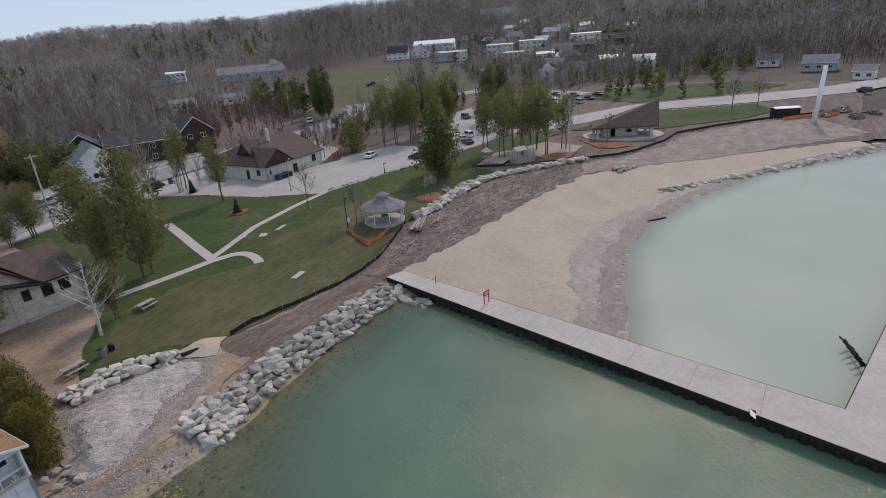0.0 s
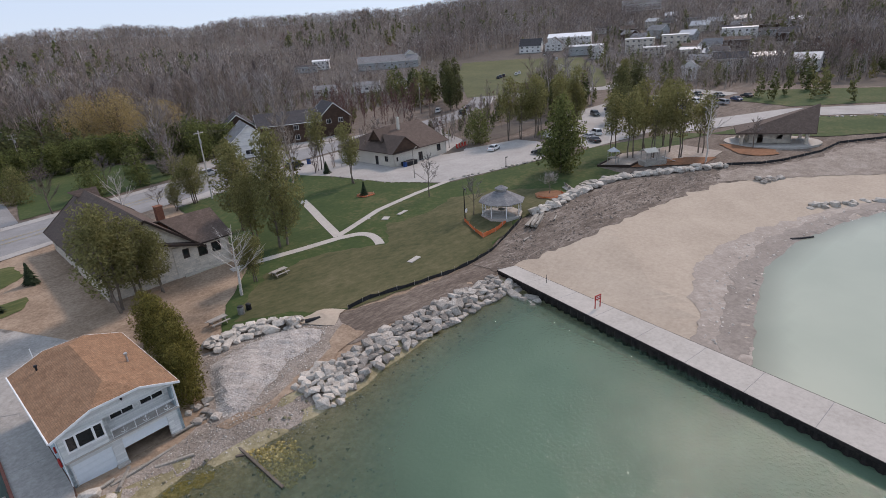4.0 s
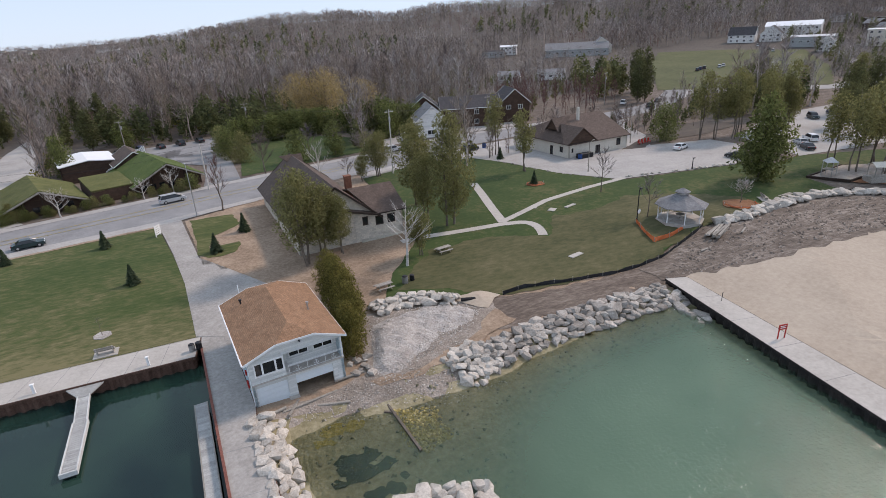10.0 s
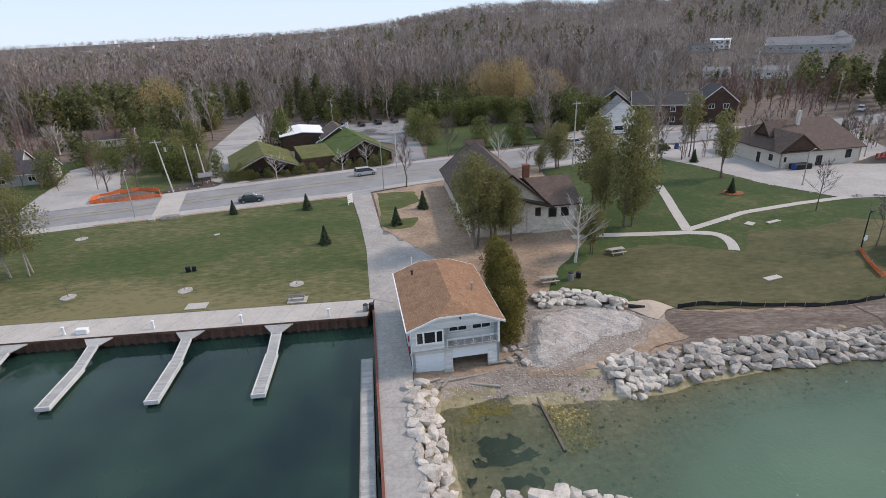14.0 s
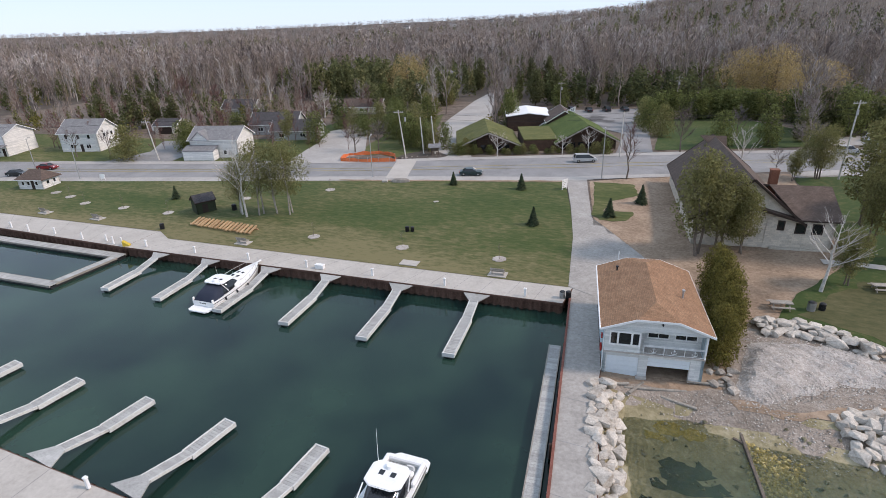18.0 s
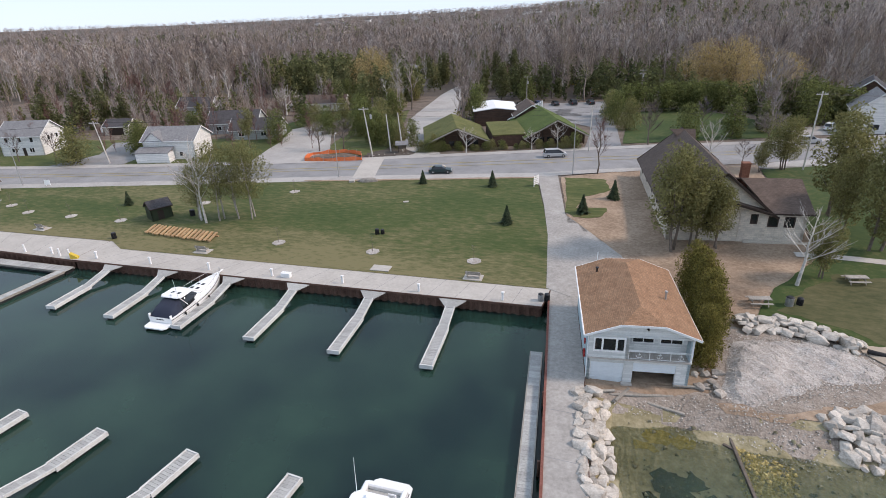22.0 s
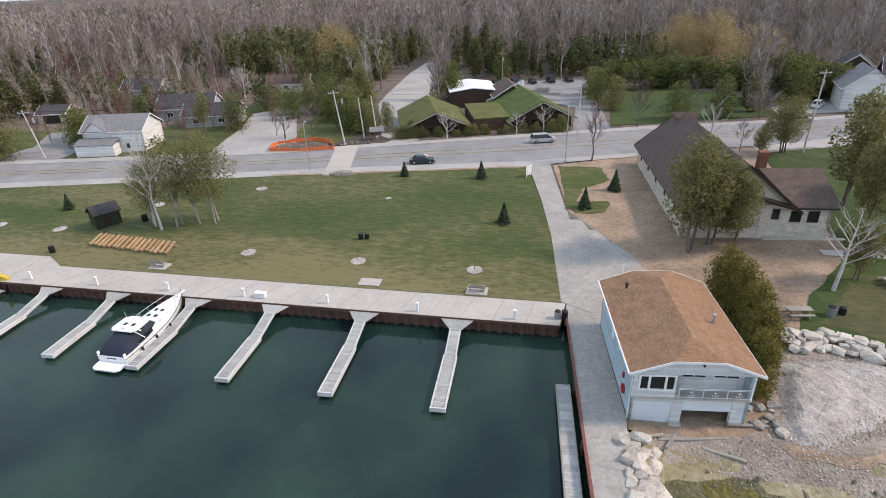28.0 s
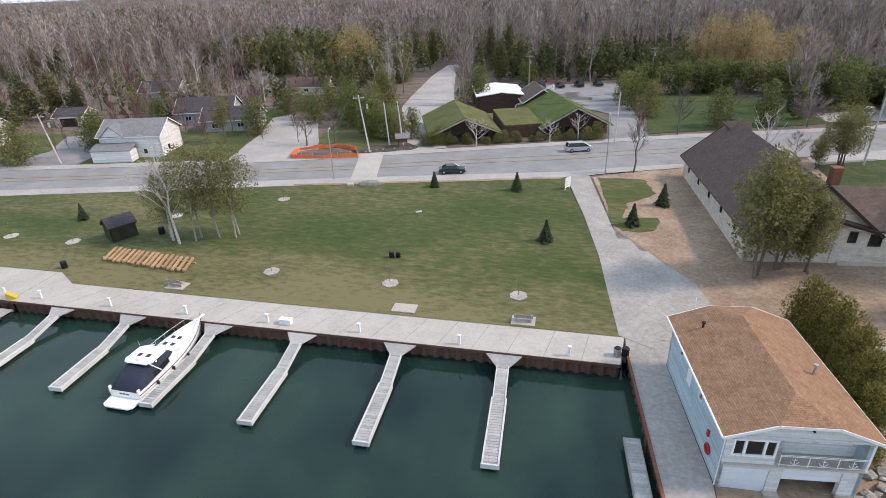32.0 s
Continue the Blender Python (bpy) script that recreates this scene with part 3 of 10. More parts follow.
patch("road_shoulder", [(-136, 30.8), (-123.6, 33.2), (-73.2, 44.6), (-57.4, 48.6), (-34.4, 56.2), (-3.2, 67), (13.9, 74), (38, 81.5), (66, 90), (96, 92.6), (126, 94.6), (126, 97.2), (96, 95.2), (66, 92.7), (38, 84.2), (13.9, 76.9), (-3.2, 69.7), (-34.4, 58.8), (-57.4, 51.0), (-73.2, 47.2), (-123.6, 35.5), (-136, 33)], LOT, 0.075, 4.0, "pale gravelled shoulder by the road")
patch("road_verge", [(-133, 16.7), (-108, 22.5), (-80.6, 29.0), (-43, 38.0), (-7.3, 46.0), (12.8, 54.2), (12.8, 56.4), (-7.3, 48.8), (-43, 41.1), (-80.6, 31.9), (-108, 25.3), (-133, 19.4)], LOT, 0.08, 4.0, "pale dusty kerb strip", 0.15)
patch("dry_verge", [(-52, 36.0), (-43, 37.6), (-7.3, 45.4), (-7.3, 46.2), (-43, 38.4), (-52, 36.6)], DIRT, 0.105, 4.0, "bare strip of stones and dry grass", 0.25)
patch("drive", [(-40.5, 56), (-31, 60.5), (-36, 70), (-38, 84), (-40, 105), (-46, 130), (-55.5, 178), (-59.5, 176), (-59, 150), (-55, 112), (-53, 98), (-46, 78), (-42, 66)], LOT, 0.05, 4.0, "pale gravel drive between trees", 0.2)
patch("dug_earth", [(-60, 50.2), (-53, 50.9), (-47.4, 52.6), (-49.4, 56.2), (-54, 57.6), (-60.2, 54.8)], MUD, 0.07, 1.5, "dug-up brown earth inside an orange fence", 0.5)
patch("kiosk_bed", [(-47.5, 54.8), (-44.5, 55.6), (-37.6, 58.2), (-36.9, 60.4), (-40.5, 63.5), (-45.5, 62.6), (-48.5, 58.0)], LITTER, 0.075, 1.5, "mulched bed with stones round an information kiosk", 0.4)
patch("west_lot", [(-72.5, 47), (-60, 49.6), (-57, 56), (-62, 66), (-72, 86), (-80, 90), (-83, 82), (-77, 66)], LOT, 0.055, 4.0, "pale gravel side street", 0.2)
patch("restaurant_lot", [(0.5, 71.5), (8.5, 75), (7, 100), (4, 139), (-30, 130), (-28, 122), (-4, 124), (1, 95)], ASPHALT, 0.055, 4.0, "grey car park beside the restaurant")
patch("house_drive", [(-121, 35.6), (-103, 40.5), (-104, 52), (-114, 62), (-124, 58), (-117, 47)], ASPHALT, 0.056, 4.0, "dark asphalt house drive")
patch("north_lawn", [(9, 77.5), (36, 86.5), (46, 90), (46, 108), (30, 128), (10, 120)], LAWN_GREEN, 0.05, 4.0, "green lawn before a clipped hedge", 0.3)
patch("west_lawn", [(-84, 60), (-90, 76), (-88, 112), (-70, 118), (-66, 92), (-73, 87)], LAWN_GREEN, 0.05, 4.0, "green lawn beside a house", 0.4)
patch("shop_yard", [(34, 59.6), (53, 67.4), (62.5, 62.6), (66.9, 54.6), (72.1, 38.5), (79, 28.6), (81, 27.6), (108, 23.9), (123, 37), (122, 45.5), (106, 49), (114, 60), (120, 76), (129, 83.6), (100, 81), (70, 75.5), (53, 72), (34, 63)], LOT, 0.052, 3.0, "pale worn asphalt yard and car park")
patch("hotel_yard", [(46.5, 91.5), (66, 94), (96, 96), (96, 103), (74, 103), (58, 104), (47, 100)], LOT, 0.051, 4.0, "pale yard before the inn")
patch("lot_bed", [(97, 49), (103, 47.5), (108, 51), (128, 52), (146, 56), (142, 66), (126, 66), (114, 59)], LITTER, 0.06, 4.0, "earth bed with trees by the car park", 0.4)
patch("upper_lot", [(123, 22), (150, 20), (165, 34), (200, 36), (230, 30), (236, 50), (190, 62), (160, 60), (130, 44)], LOT, 0.05, 5.0, "car park among trees")
patch("playground", [(109, 10.2), (112.4, 4.3), (124.5, -6.2), (137, -4.5), (138, 6), (122, 12.5)], WET_SAND, 0.10, 4.0, "playground covered with brown bark", 0.1)
patch("playground_mulch", [(112.4, 4.1), (124.5, -6.4), (131, -6), (127, -0.5), (116.5, 5)], MULCH_ORANGE, 0.13, 3.0, "bed of orange wood-chip mulch", 0.3)
patch("pavilion_mulch", [(137, -8), (143, -1), (146, -4), (145, -13), (141, -15), (137, -12)], MULCH_ORANGE, 0.10, 3.0, "bed of orange wood-chip mulch", 0.4)
patch("east_lawn", [(112, 20), (108.8, 10.4), (122, 12.8), (138, 6.2), (144, 8), (162, 4), (190, -8), (206, -33), (196, -40), (183, -34), (164, -17), (158, -4), (150, 14), (123, 22)], LAWN_GREEN, 0.075, 4.0, "green lawn behind the pavilion", 0.4)
patch("east_road", [(150, 14), (191, -6), (208, -31), (232, -58), (300, -100), (304, -92), (240, -46), (222, -22), (200, 4), (165, 20)], LOT, 0.055, 5.0, "pale street along the lake")
patch("far_lawn", [(205, 4), (226, -20), (250, -38), (262, -20), (240, 26), (212, 24)], LAWN_GREEN, 0.05, 6.0, "green lawn beyond the street", 0.5)
patch("hill_field", [(181, 129), (236, 92), (300, 138), (362, 198), (345, 240), (312, 274), (265, 228), (200, 152)], FIELD, 0.06, 8.0, "wide tawny grass field", 1.0)
patch("street_up", [(170, 104), (190, 122), (214, 112), (232, 92), (260, 96), (330, 150), (332, 145), (262, 88), (228, 82), (205, 98), (182, 112)], LOT, 0.08, 6.0, "grey street into the village")
patch("sand_beach", [(59.0, -5), (68, -6), (80, -8), (100, -8.5), (113, -10), (125, -16), (136, -25), (168, -60), (163, -66), (135, -45.4), (110.5, -37), (96, -34.3), (83.7, -34.3), (69.4, -38.5), (56.8, -42.5)], SAND, 0.09, 2.5, "smooth graded beach sand", 0.2)
patch("wet_beach", [(56.9, -36.5), (63.5, -34.2), (70, -30.5), (76, -27.4), (86, -26.5), (97, -28), (112, -32), (123, -37.5), (141, -49.5), (170, -71), (163, -66.2), (135, -45.8), (110.5, -37.4), (96, -34.7), (83.7, -34.7), (69.4, -38.9), (56.6, -42.8)], WET_SAND, 0.13, 2.0, "damp rippled sand and shingle at the water's edge", 0.9)
patch("rubble_bank", [(57.5, -8.0), (61, -8.2), (68, -10.2), (74, -11.5), (80.2, -12.2), (90, -12.2), (100, -12.7), (113, -14.5), (123, -19.5), (131, -25), (140, -33), (165, -57), (185, -78), (204, -68), (196, -56), (182, -39.5), (157, -23), (131, -17.5), (124.5, -10.5), (113, -3.2), (102.6, 0.8), (84, 0.4), (75, 0.6), (67.2, -1.6), (57.4, -4.2)], RUBBLE, 0.11, 2.0, "broken brown earth and rubble bank above the beach", 1.1)
PAD = [(17.1, -11.8), (18.0, -7), (19.0, -3), (22.1, -2.2), (26.5, -1.4), (30.6, -2.9), (32.6, -5.4), (31.2, -7.6), (28.6, -8.6), (26.4, -9.0), (24.6, -10.6), (22.4, -11.6), (20.2, -13.4), (18.2, -14.0)]


def stone_fill(x, y, sink=0.0):
    """The ground with the heaps of crushed stone tipped on it; sink: how far their rim dips under."""
    heap = 0.8 * np.exp(-((x - 21.2) ** 2 / 7 + (y + 7.2) ** 2 / 10)) + 0.5 * np.exp(-((x - 19.0) ** 2 + (y + 10.5) ** 2) / 5) + 0.45 * np.exp(-((x - 28) ** 2 / 10 + (y + 4.6) ** 2 / 5))
    rough = 0.10 * np.sin(x * 2.1 + y * 0.7) * np.sin(y * 1.7 - x * 0.4) + 0.06 * np.sin(x * 4.3) * np.sin(y * 3.9 + 1)
    rim = ss(0.1, 1.6, edge_gap(x, y, PAD, True)) * inside(x, y, PAD)
    return G(x, y) + (heap + rough) * rim - sink * (1 - rim)


patch("waterline", [(56.8, -42.6), (67.2, -39.2), (74.2, -36.8), (82, -34.7), (93.7, -33.7), (105.8, -36.6), (122.8, -42.2), (141, -50.8), (165, -67.5), (168, -63.5), (143, -47), (124, -38.2), (107, -32.6), (94, -30.2), (81, -31.2), (72.5, -33.6), (65.5, -36), (56.9, -39.4)], WET_EDGE, 0.16, 1.5, "dark wet shingle along the waterline", 0.9)
patch("fill_apron", [(16.6, -13.6), (17.4, -6), (19.0, -1.2), (29, -0.8), (34.5, -3.2), (34.5, -6.8), (31.5, -9.6), (27.5, -10.8), (24.6, -12.6), (21.2, -15.2), (17.6, -15.4)], CHIPS, 0.07, 1.5, "trodden earth and chips round the stone fill", 0.9)
patch("tracked_sand", [(114, -13.6), (121, -11.5), (128, -15.5), (140, -21), (158, -25), (172, -34), (188, -48), (176, -62), (150, -42), (132, -27.5), (122, -20)], CHIPS, 0.15, 2.5, "sand churned by wheel tracks", 1.0)
patch("crushed_stone_pad", PAD, GRAVEL, 0.13, 0.6, "heaped pale crushed stone fill", 0.8, ground_fn=lambda x, y: stone_fill(x, y, 0.13))
patch("sand_heap", [(30.6, -1.6), (34.6, -1.4), (36, -3.4), (33.4, -5.2), (31.2, -4.0)], SAND, 0.1, 0.8, "small heap of tan sand on the bank", 0.7, ground_fn=lambda x, y: G(x, y) + 0.5 * np.exp(-((x - 33.2) ** 2 / 2.5 + (y + 3.0) ** 2 / 1.5)))
patch("fill_track", [(34.5, -6.0), (31.0, -8.8), (27.6, -10.6), (24.4, -12.2), (21.0, -13.6), (18.0, -13.4), (16.6, -13.4), (17.6, -14.6), (21.0, -14.8), (25.0, -13.6), (28.0, -12.2), (31.4, -10.8), (35.0, -8.8)], DIRT, 0.105, 1.0, "brown wheel track beside the stone fill", 0.9)


def weed_bed(name, x, y, r, material, label, seed):
    """A ragged round bed of weed on the bottom."""
    q = random.Random(seed)
    pts = [(x + r * q.uniform(0.6, 1.25) * math.cos(i * 0.524), y + 0.8 * r * q.uniform(0.6, 1.25) * math.sin(i * 0.524)) for i in range(12)]
    patch(name, pts, material, 0.10 + 0.004 * (seed % 9), 0.8, label + " seen through the water", 0.6)


for k, (x, y, r) in enumerate(((12.4, -21.6, 1.3), (14.2, -21.4, 1.0), (13.2, -23.2, 1.5), (15.4, -22.8, 0.9), (11.4, -23.6, 0.7), (13.6, -26.0, 0.8), (15.2, -26.0, 0.9), (16.6, -24.6, 0.5), (10.4, -25.4, 0.6))):
    weed_bed("dark_weed", x, y, r, WEED_DARK, "dark ragged bed of waterweed", k)
for k, (x, y, r) in enumerate(((18.9, -18.4, 1.0), (20.4, -19.6, 1.3), (19.4, -21.4, 1.2), (20.8, -22.0, 0.8), (12.2, -17.2, 1.3), (14.0, -17.6, 1.0), (11.2, -18.8, 0.8))):
    weed_bed("golden_weed", x, y, r, WEED_GOLD, "golden weed on sunken stones", k + 20)
patch("stony_shore", [(6.6, -14.2), (9.5, -13.6), (14.5, -12.6), (17.2, -11.8), (21, -13.6), (25.5, -13.6), (27, -16.4), (19.5, -17.4), (13.5, -16.0), (8.0, -16.6)], CHIPS, 0.06, 1.5, "pale shingle and driftwood at the water's edge", 0.4)

# paths
patch("harbour_path", [(0.4, 3.4), (0.9, 1.2), (4.6, 1.2), (9.4, 1.2), (11.2, 4.0), (10.0, 10.5), (9.0, 14.6), (3.6, 14.4), (2.4, 15.9), (0.3, 27.7), (-3.0, 47.6), (-6.8, 46.6), (-3.5, 31), (-1.4, 19.1)], PIER_DECK, 0.10, 3.0, "grey asphalt path to the pier")


def ribbon(pts, w):
    left, right = [], []
    for i, (x, y) in enumerate(pts):
        a, b = pts[max(0, i - 1)], pts[min(len(pts) - 1, i + 1)]
        d = math.hypot(b[0] - a[0], b[1] - a[1])
        nx, ny = -(b[1] - a[1]) / d * w / 2, (b[0] - a[0]) / d * w / 2
        left.append((x + nx, y + ny))
        right.append((x - nx, y - ny))
    return left + right[::-1]


def bend(p, q, r, n=8):
    return [tuple((1 - t) ** 2 * p[k] + 2 * t * (1 - t) * q[k] + t * t * r[k] for k in (0, 1)) for t in (i / n for i in range(n + 1))]


patch("park_path_west", ribbon([(30, 18.2), (34.0, 18.4), (41, 17.9), (47.6, 17.7), (50.5, 17.0)] + bend((50.5, 17.0), (53.2, 15.6), (51.0, 10.6))[1:], 1.5), CONCRETE, 0.11, 3.0, "narrow concrete park path")
patch("park_path_east", ribbon([(47.8, 18.6), (59.7, 24.0), (71, 26.6), (80.6, 28.0)], 1.25), CONCRETE, 0.12, 3.0, "narrow concrete park path")
patch("park_path_north", ribbon([(48.0, 18.4), (50.0, 27.4), (51.6, 34), (53.2, 41.4)], 1.6), CONCRETE, 0.13, 3.0, "narrow concrete park path")
patch("road_crossing", [(-43, 39.5), (-38.6, 40.5), (-42.5, 55.5), (-47, 54)], CONCRETE, 0.10, 4.0, "pale patched strip across the road")
for k, off in ((0, 0.42), (1, 0.58)):
    near_e = [(-133, 19.4), (-108, 25.3), (-80.6, 31.9), (-43, 41.1), (-7.3, 48.8), (12.8, 56.6), (35, 65.2), (53, 72.6), (70, 78.6)]
    far_e = [(-136, 31), (-123.6, 33.2), (-73.2, 44.6), (-57.4, 48.6), (-3.2, 67), (13.9, 74), (38, 81.5), (50, 85), (66, 90)]
    mid = [(a[0] * (1 - off) + b[0] * off, a[1] * (1 - off) + b[1] * off) for a, b in zip(near_e, far_e)]
    patch("road_line", ribbon(mid, 0.16), MARK, 0.09 + 0.004 * k, 4.0, "faded yellow road line")


# ---- quays and piers ----
def quay(name, top, z, label, joints=(), pile=True, pile_mat=None, deck_mat=None):
    pile_mat = pile_mat or STEEL_RUST
    q = thing(name, 0, 0, 0, 0, label, "quay", kind="structure")
    bm = bmesh.new()
    prism(bm, top, z - 0.35, z)
    part("deck", bm, deck_mat or CONCRETE, q, "concrete deck with worn edges")
    if pile:
        bm = bmesh.new()
        n = len(top)
        for i in range(n):
            (x0, y0), (x1, y1) = top[i], top[(i + 1) % n]
            length = math.hypot(x1 - x0, y1 - y0)
            ux, uy = (x1 - x0) / length, (y1 - y0) / length
            cols = max(1, int(length / 0.55))
            prev = None
            for j in range(cols * 2 + 1):
                s = j / (cols * 2) * length
                off = 0.10 if (j // 2) % 2 else 0.34
                px, py = x0 + ux * s - uy * off, y0 + uy * s + ux * off
                cur = (bm.verts.new((px, py, -3.2)), bm.verts.new((px, py, z - 0.352)))
                if prev:
                    bm.faces.new((prev[0], cur[0], cur[1], prev[1]))
                prev = cur
        part("sheet_pile_wall", bm, pile_mat, q, "corrugated sheet piling")
        bm = bmesh.new()
        for i in range(n):
            (x0, y0), (x1, y1) = top[i], top[(i + 1) % n]
            length = math.hypot(x1 - x0, y1 - y0)
            box(bm, ((x0 + x1) / 2, (y0 + y1) / 2, z - 0.16), (length, 0.16, 0.30), math.degrees(math.atan2(y1 - y0, x1 - x0)))
        part("edge_waler", bm, pile_mat, q, "steel edge beam")
    for a, b in joints:
        bm = bmesh.new()
        d = math.hypot(b[0] - a[0], b[1] - a[1])
        box(bm, ((a[0] + b[0]) / 2, (a[1] + b[1]) / 2, z + 0.001), (d, 0.05, 0.006), math.degrees(math.atan2(b[1] - a[1], b[0] - a[0])))
        part("joint", bm, ASPHALT, q)
    return q


def cross_joints(a0, a1, b0, b1, n):
    return [((a0[0] + (a1[0] - a0[0]) * i / n, a0[1] + (a1[1] - a0[1]) * i / n), (b0[0] + (b1[0] - b0[0]) * i / n, b0[1] + (b1[1] - b0[1]) * i / n)) for i in range(1, n)]


quay("quay_harbour", [(0.9, 3.3), (-63.4, 1.8), (-67.4, 4.3), (-67.0, -3.4), (0.4, -1.1)], 1.52, "long pale concrete harbour quay on rusty sheet piling", cross_joints((0.4, -1.1), (-67.0, -3.4), (0.9, 3.3), (-63.4, 1.8), 20))
quay("quay_west", [(-67.5, 4.4), (-109.6, 3.9), (-160, 0), (-160, -6.5), (-99.4, -3.2), (-67.1, -3.4)], 1.50, "wide weathered concrete quay", cross_joints((-67.1, -3.4), (-99.4, -3.2), (-67.5, 4.4), (-109.6, 3.9), 8))
quay("quay_outer", [(-60, -38.6), (4.9, -39.6), (5.2, -46), (-60, -45)], 1.5, "outer concrete pier of the harbour", cross_joints((-60, -38.6), (4.9, -39.6), (-60, -45), (5.2, -46), 14))
quay("quay_boathouse", [(1.0, 3.3), (1.0, 1.1), (4.0, -28.7), (4.9, -39.5), (8.4, -39.8), (7.3, -28.7), (5.9, -14.2), (5.92, -12.9), (4.28, -0.3), (5.2, 3.4)], 1.53, "concrete pier beside the boathouse", cross_joints((1.3, -2), (4.9, -39.5), (4.0, -2), (8.4, -39.8), 7), deck_mat=PIER_DECK)
quay("quay_beach", [(57.4, -8.9), (50.6, -60.6), (46.5, -92), (90, -96), (88, -66), (55.6, -60.4), (60.1, -9.8)], 1.22, "long pale concrete pier beside the beach", cross_joints((57.4, -8.9), (50.6, -60.6), (60.1, -9.8), (55.6, -60.4), 9), True, DARK_PILE)
quay("quay_beach_arm", [(55.7, -60.7), (88, -66.3), (89, -72), (55, -72)], 1.226, "concrete arm of the beach pier", (), False)
# ---- rocks ----
def rock_mesh(seed, flat=0.8):
    """A quarried block: the hull of points strewn over a worn box."""
    r = random.Random(seed)
    bm = bmesh.new()
    for _ in range(22):
        d = Vector((r.uniform(-1, 1), r.uniform(-1, 1), r.uniform(-1, 1)))
        k = max(abs(d.x), abs(d.y), abs(d.z))
        q = d / k
        bm.verts.new((q * r.uniform(0.80, 1.0) + d.normalized() * 0.12) * 0.5 * Vector((1, 1, flat)).length / 1.6)
    for v in bm.verts:
        v.co.z *= flat
    hull = bmesh.ops.convex_hull(bm, input=bm.verts[:])
    bmesh.ops.delete(bm, geom=list({v for v in hull["geom_interior"] + hull["geom_unused"] if isinstance(v, bmesh.types.BMVert)}), context="VERTS")
    me = bpy.data.meshes.new("boulder")
    bm.to_mesh(me)
    bm.free()
    me.materials.append(STONE)
    return me


ROCKS = [rock_mesh(i, 0.62 + 0.06 * (i % 5)) for i in range(12)]


PALE_STONE = material("white_limestone", [(0.25, 0.221, 0.188), (0.45, 0.408, 0.358), (0.64, 0.594, 0.532)], 0.9, 0.9, bump=0.7, fine=6, dist=0.04, rnd=0.22)
PALE_ROCKS = [me.copy() for me in ROCKS]
for me in PALE_ROCKS:
    me.materials[0] = PALE_STONE


def rock_row(name, line, half, count, lo, hi, label, seed, lift=0.0, pile=0.0, rows=0):
    """Boulders strewn along a line; pile: how far the middle is heaped up."""
    r = random.Random(seed)
    top = thing(name, line[0][0], line[0][1], 0, 0, label, "rocks", kind="structure")
    inv = Matrix.Translation((-line[0][0], -line[0][1], 0))
    lens = [math.hypot(b[0] - a[0], b[1] - a[1]) for a, b in zip(line, line[1:])]
    total = sum(lens)
    put = []
    tries = 0
    while len(put) < count and tries < count * 40:
        tries += 1
        s = r.random() * total
        i = 0
        while s > lens[i]:
            s -= lens[i]
            i += 1
        a, b = line[i], line[i + 1]
        ux, uy = (b[0] - a[0]) / lens[i], (b[1] - a[1]) / lens[i]
        w = r.uniform(-half, half)
        x, y = a[0] + ux * s - uy * w, a[1] + uy * s + ux * w
        size = r.uniform(lo, hi)
        if any((x - px) ** 2 + (y - py) ** 2 < (0.37 * (size + ps)) ** 2 for px, py, ps in put):
            continue
        put.append((x, y, size))
        z = max(g1(x, y), -0.25) + size * 0.16 + lift + pile * (1 - abs(w) / half)
        m = inv @ pose(x, y, z, r.uniform(-18, 18), r.uniform(-18, 18), r.uniform(0, 360)) @ Matrix.Diagonal((size * r.uniform(1.05, 1.5), size * r.uniform(0.85, 1.1), size * r.uniform(0.85, 1.15), 1))
        shared("boulder", r.choice(PALE_ROCKS if "pale" in label or "white" in label else ROCKS), top, m)
    return top


rock_row("riprap_bay", [(28.5, -14.6), (31, -13.8), (36, -12.7), (42, -12.0), (48, -11.8), (53.5, -11.4), (56.2, -10.6)], 1.75, 190, 0.75, 1.3, "armour of big grey limestone blocks along the bay", 11, 0.02, 0.15)
rock_row("riprap_heap", [(25.2, -15.2), (27.4, -14.2), (29.5, -13.2)], 2.3, 50, 0.6, 1.2, "loose heap of pale limestone blocks", 12, 0.0, 0.3)
rock_row("riprap_pier", [(6.6, -15.0), (7.2, -22), (8.4, -30), (9.6, -39)], 1.2, 150, 0.6, 1.25, "white limestone blocks along the pier", 13, 0.0, 0.25)
rock_row("rock_wall_lawn", [(20.6, -0.6), (23.5, 0.0), (27.5, -0.5), (30.6, -2.6)], 1.15, 58, 0.6, 1.3, "heaped pale boulders at the lawn's edge", 14, 0.1, 0.55)
rock_row("rock_wall_park", [(76.5, 0.6), (84, 0.8), (93, 2.0), (102.6, 1.6), (108, -1.0), (113, -3.6), (124.5, -10.4)], 0.75, 96, 0.9, 1.7, "row of upright pale limestone blocks along the park", 15, 0.25)
rock_row("rock_row_beach", [(112, -30), (122.4, -36.6), (140.9, -49), (168, -66), (190, -86)], 0.8, 90, 0.7, 1.5, "broken line of pale stones on the beach", 16)
rock_row("rock_islet", [(11.5, -28.2), (15, -28.6), (18.5, -28.4), (21.5, -30)], 1.3, 30, 0.7, 1.5, "low islet of pale stones in the shallows", 17, 0.1)
rock_row("pier_corner_stones", [(56.2, -12.5), (55.6, -15.5), (54.8, -18.5)], 0.9, 9, 0.7, 1.4, "sunken blocks beside the pier", 18, -0.25)
rock_row("beach_stones", [(117, -18), (120, -19.5), (124, -21.5)], 0.9, 7, 0.8, 1.6, "few loose stones above the sand", 19)
